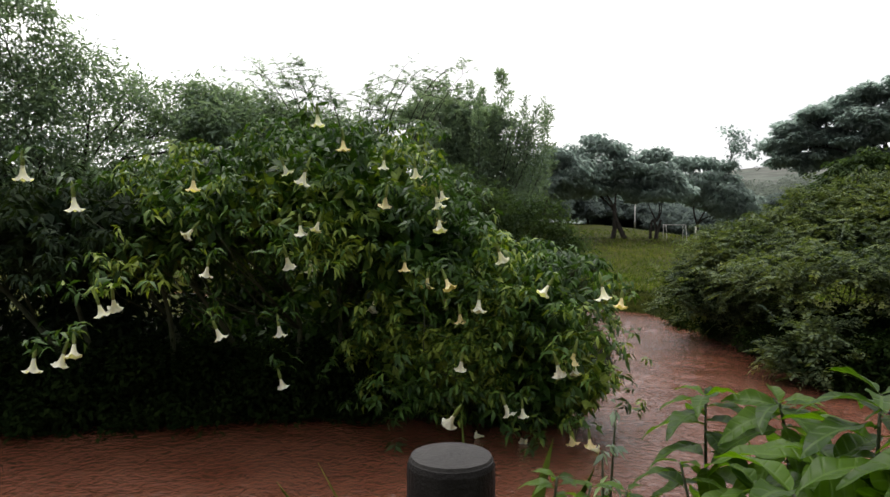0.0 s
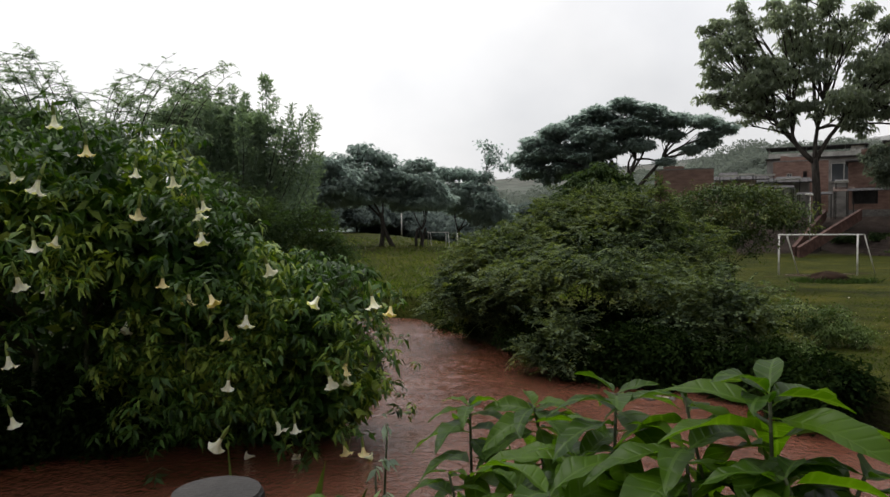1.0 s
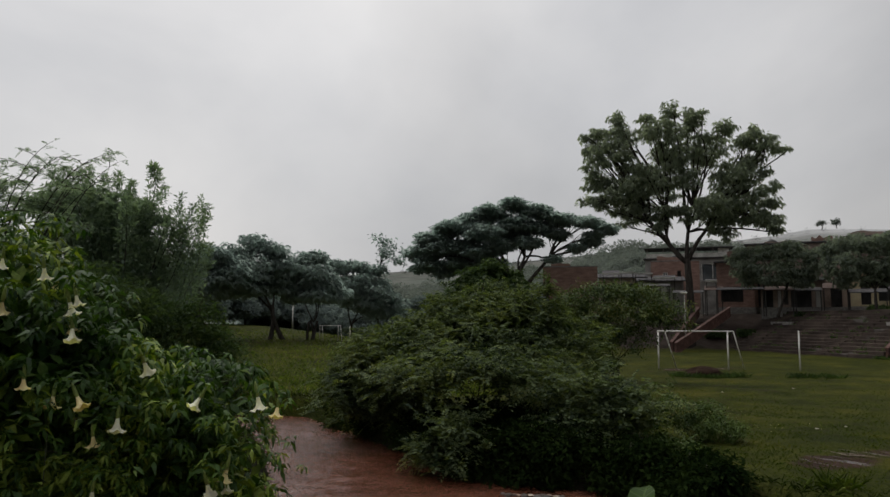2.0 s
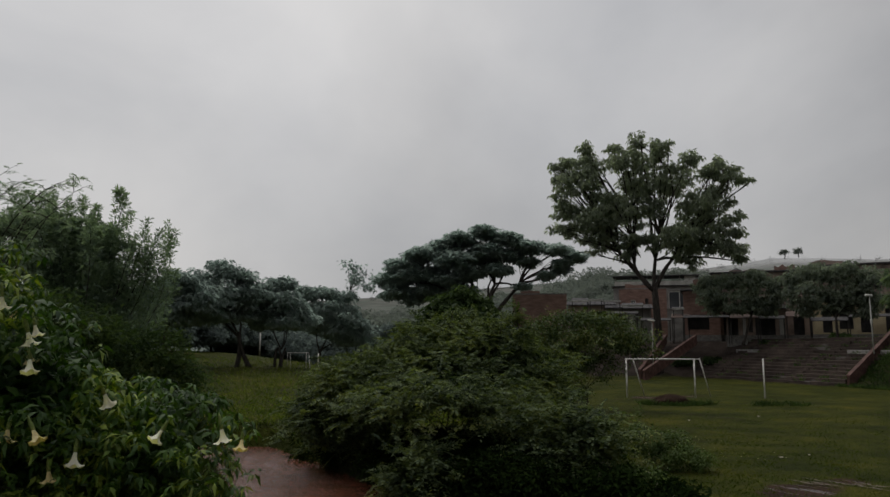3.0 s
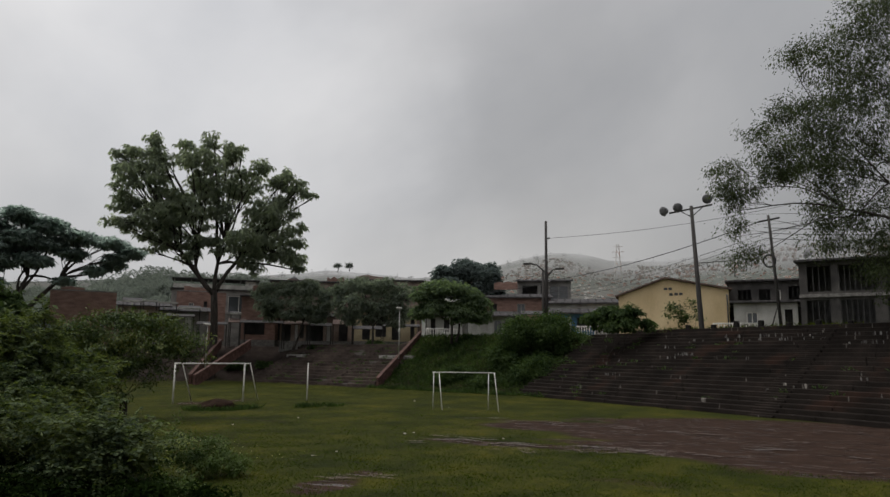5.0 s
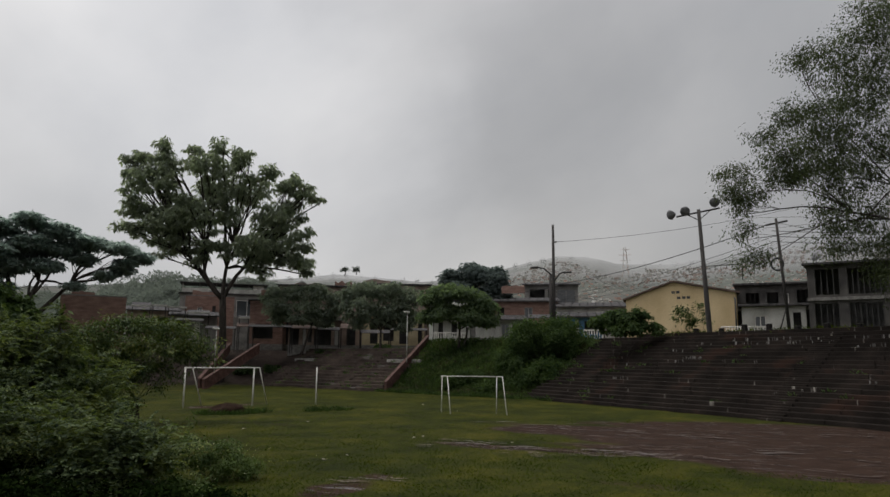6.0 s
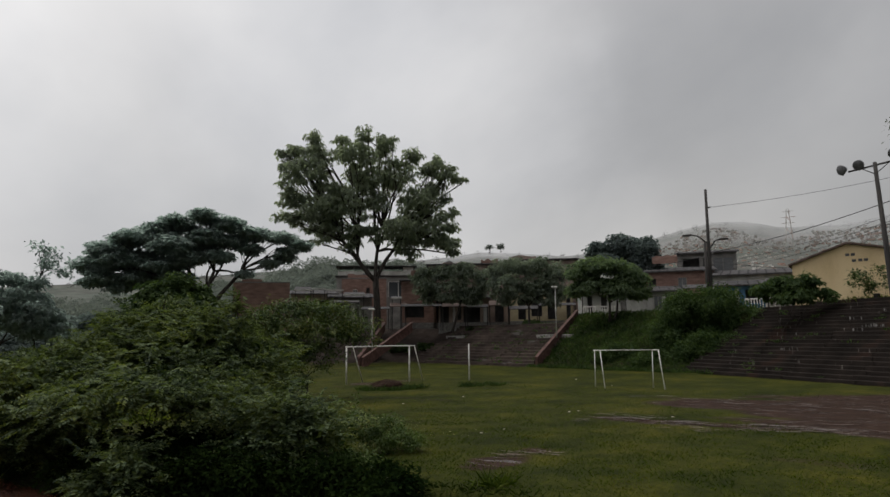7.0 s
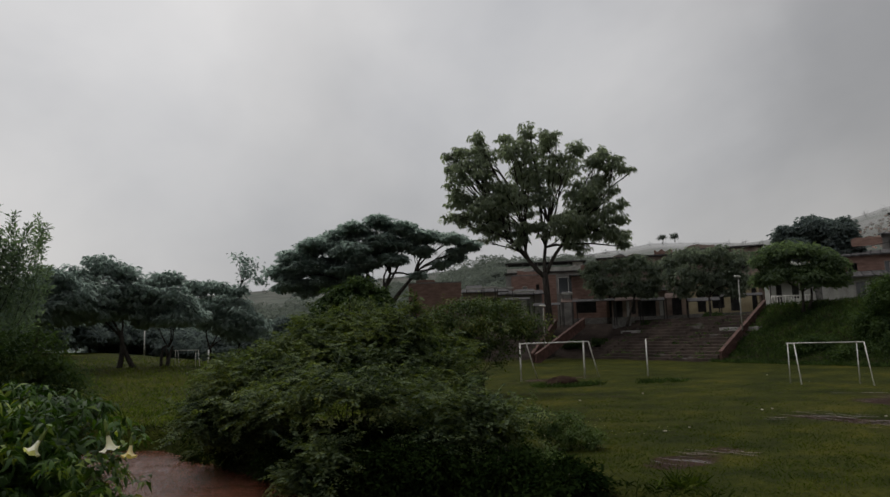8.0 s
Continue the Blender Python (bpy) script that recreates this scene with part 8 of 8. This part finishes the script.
# weeds rooted in the cracks of the terraces, thick where the bushes close in
def terrace_weeds(a, al, out, length, steps, depth, rise, count, thick_at, seed, label):
    q = np.random.default_rng(seed)
    s = np.where(q.random(count) < 0.55, thick_at + np.abs(q.normal(size=count)) * 4.5 * (1 if thick_at < length / 2 else -1), q.uniform(0, length, count))
    s = np.clip(s, 0, length)
    i = q.integers(0, steps, count)
    back = depth * (i + q.uniform(0.05, 0.95, count)) / steps
    base = np.column_stack([a[0] + al.x * s + out.x * back, a[1] + al.y * s + out.y * back, rise * (i + 1) / steps - 0.02])
    size = q.uniform(0.4, 1.3, (count, 1, 1))
    d = q.normal(size=(count, 16, 3))
    d[..., 2] = np.abs(d[..., 2])
    pos = base[:, None, :] + d * np.array([0.14, 0.14, 0.05]) * size
    v, f = leaf_cloud(q, pos.reshape(-1, 3), (d + np.array([0, 0, 0.6])).reshape(-1, 3), np.repeat(size.ravel(), 16) * 0.17, 0.4, four=False)
    tagged(new("terrace_weeds", mesh_of("terrace_weeds", v, f, M_SLOPE)), label, "weeds", kind="stuff")


terrace_weeds((30.2, -9.8), along_r, out_r, 31, 20, 7.6, STREET_Z, 70, 31, 41, "scattered weeds rooted in the cracks of the terrace")
terrace_weeds((51.9, 29.2), along_c, out_c, 17.5, 14, 7.0, 3.7, 120, 0, 42, "scattered weeds on the brown terrace steps")
# rank tufts round the soil heap and along the worn line beside the post
u = rng.random(900)
xy = np.column_stack([28.3 + 4.6 * u + rng.normal(size=900) * 0.3, 23.0 - 3.2 * u + rng.normal(size=900) * 0.3])
keep = np.sin(u * 23) + np.sin(u * 9 + 2) > 0.1
blades("grass_tufts", rng, xy[keep], 0.3, M_SLOPE, "rank grass tufts beside the soil heap", 0.6, 0.1)
u = rng.uniform(2.0, 6.2, 700)
reach = rng.uniform(0.75, 1.7, 700)
xy = np.column_stack([27.5 + reach * np.cos(u), 23.8 + reach * 0.85 * np.sin(u)])
blades("grass_tufts", rng, xy, 0.26, M_SLOPE, "rank grass skirting the soil heap", 0.6, 0.1)
# long dark grass of the slope between the terraces
xy = np.column_stack([rng.uniform(46, 60, 26000), rng.uniform(13, 29.2, 26000)])
sd = signed_distance(xy[:, 0], xy[:, 1], RISE)
keep = (sd > -0.3) & (sd < 8.2)
blades("slope_grass", rng, xy[keep], 0.34, M_SLOPE, "long dark grass on the slope between the terraces", 0.6, 0.16)
# small white weed flowers
fx = np.column_stack([rng.normal(12.4, 1.3, 240), rng.normal(11.6, 0.8, 240)])
fz = ground_height(fx[:, 0], fx[:, 1]) + rng.uniform(0.2, 0.75, 240) * np.clip(1.5 - np.abs(fx[:, 0] - 12.2) / 2.4, 0.2, 1)
v, f = leaf_cloud(rng, np.column_stack([fx, fz]), rng.normal(size=(240, 3)), 0.022, 0.9)
tagged(new("weed_flowers", mesh_of("weed_flowers", v, f, M_PETAL)), "tiny pale weed flowers above the bank", "flowers", kind="stuff")


# ---- drift and litter ----
def lump_mesh(name, mat, seed, flat=0.6):
    bm = bmesh.new()
    bmesh.ops.create_icosphere(bm, subdivisions=2, radius=1)
    for v in bm.verts:
        v.co *= 1 + 0.35 * noise.noise(v.co * 1.7 + Vector((seed * 3.1, 0, 0)))
        v.co.z *= flat
    me = bpy.data.meshes.new(name)
    bm.to_mesh(me), bm.free()
    me.materials.append(mat)
    return me


stones = [lump_mesh("stone", M_STONE, s) for s in range(3)]
scraps = [lump_mesh("litter", M_LITTER, s, 0.35) for s in range(4, 7)]
for k in range(24):
    x = 7.55 + rng.uniform(0.0, 0.9)
    y = 11.25 - (x - 7.5) * 0.75 + rng.normal() * 0.15
    pale = k % 2 == 0
    s = rng.uniform(0.02, 0.05) if pale else rng.uniform(0.03, 0.07)
    ob = new("litter" if pale else "stone", scraps[k % 3] if pale else stones[k % 3])
    ob.location, ob.rotation_euler, ob.scale = (x, y, max(WATER_Z, ground_z(x, y)) + s * 0.25), (0, 0, rng.uniform(0, 6)), (s * 1.3, s, s)
    tagged(ob, "scrap of pale litter stranded at the water's edge" if pale else "grey stone at the water's edge", "litter" if pale else "stone", "drift at the water's edge")
for k in range(11):
    a, d = rng.uniform(50, 90), rng.uniform(18, 46)
    pnt = polar(a, d)
    if signed_distance(np.array([pnt.x]), np.array([pnt.y]), RISE)[0] > -1:
        continue
    s = rng.uniform(0.025, 0.055)
    ob = new("litter", scraps[k % 3])
    ob.location, ob.rotation_euler, ob.scale = (pnt.x, pnt.y, ground_z(pnt.x, pnt.y) + 0.04), (0, 0, rng.uniform(0, 6)), (s, s, s)
    tagged(ob, "small scrap of white litter on the pitch", "litter", "litter on the pitch")

# blooms that have dropped onto the water below the bush
fallen = trumpet_mesh("fallen_flower", M_PETAL, 7, 0.17, 0.08)
for k, (x, y) in enumerate([(0.81, 10.0), (1.38, 9.85), (2.2, 9.4)]):
    ob = new("fallen_flower", fallen)
    ob.location, ob.rotation_euler, ob.scale = (x, y, WATER_Z + 0.04), (1.45, 0.2 * k, 1.1 + k * 1.7), (0.8, 0.8, 0.8)
    tagged(ob, "cream trumpet flower fallen onto the red water", "flower", "fallen flowers")
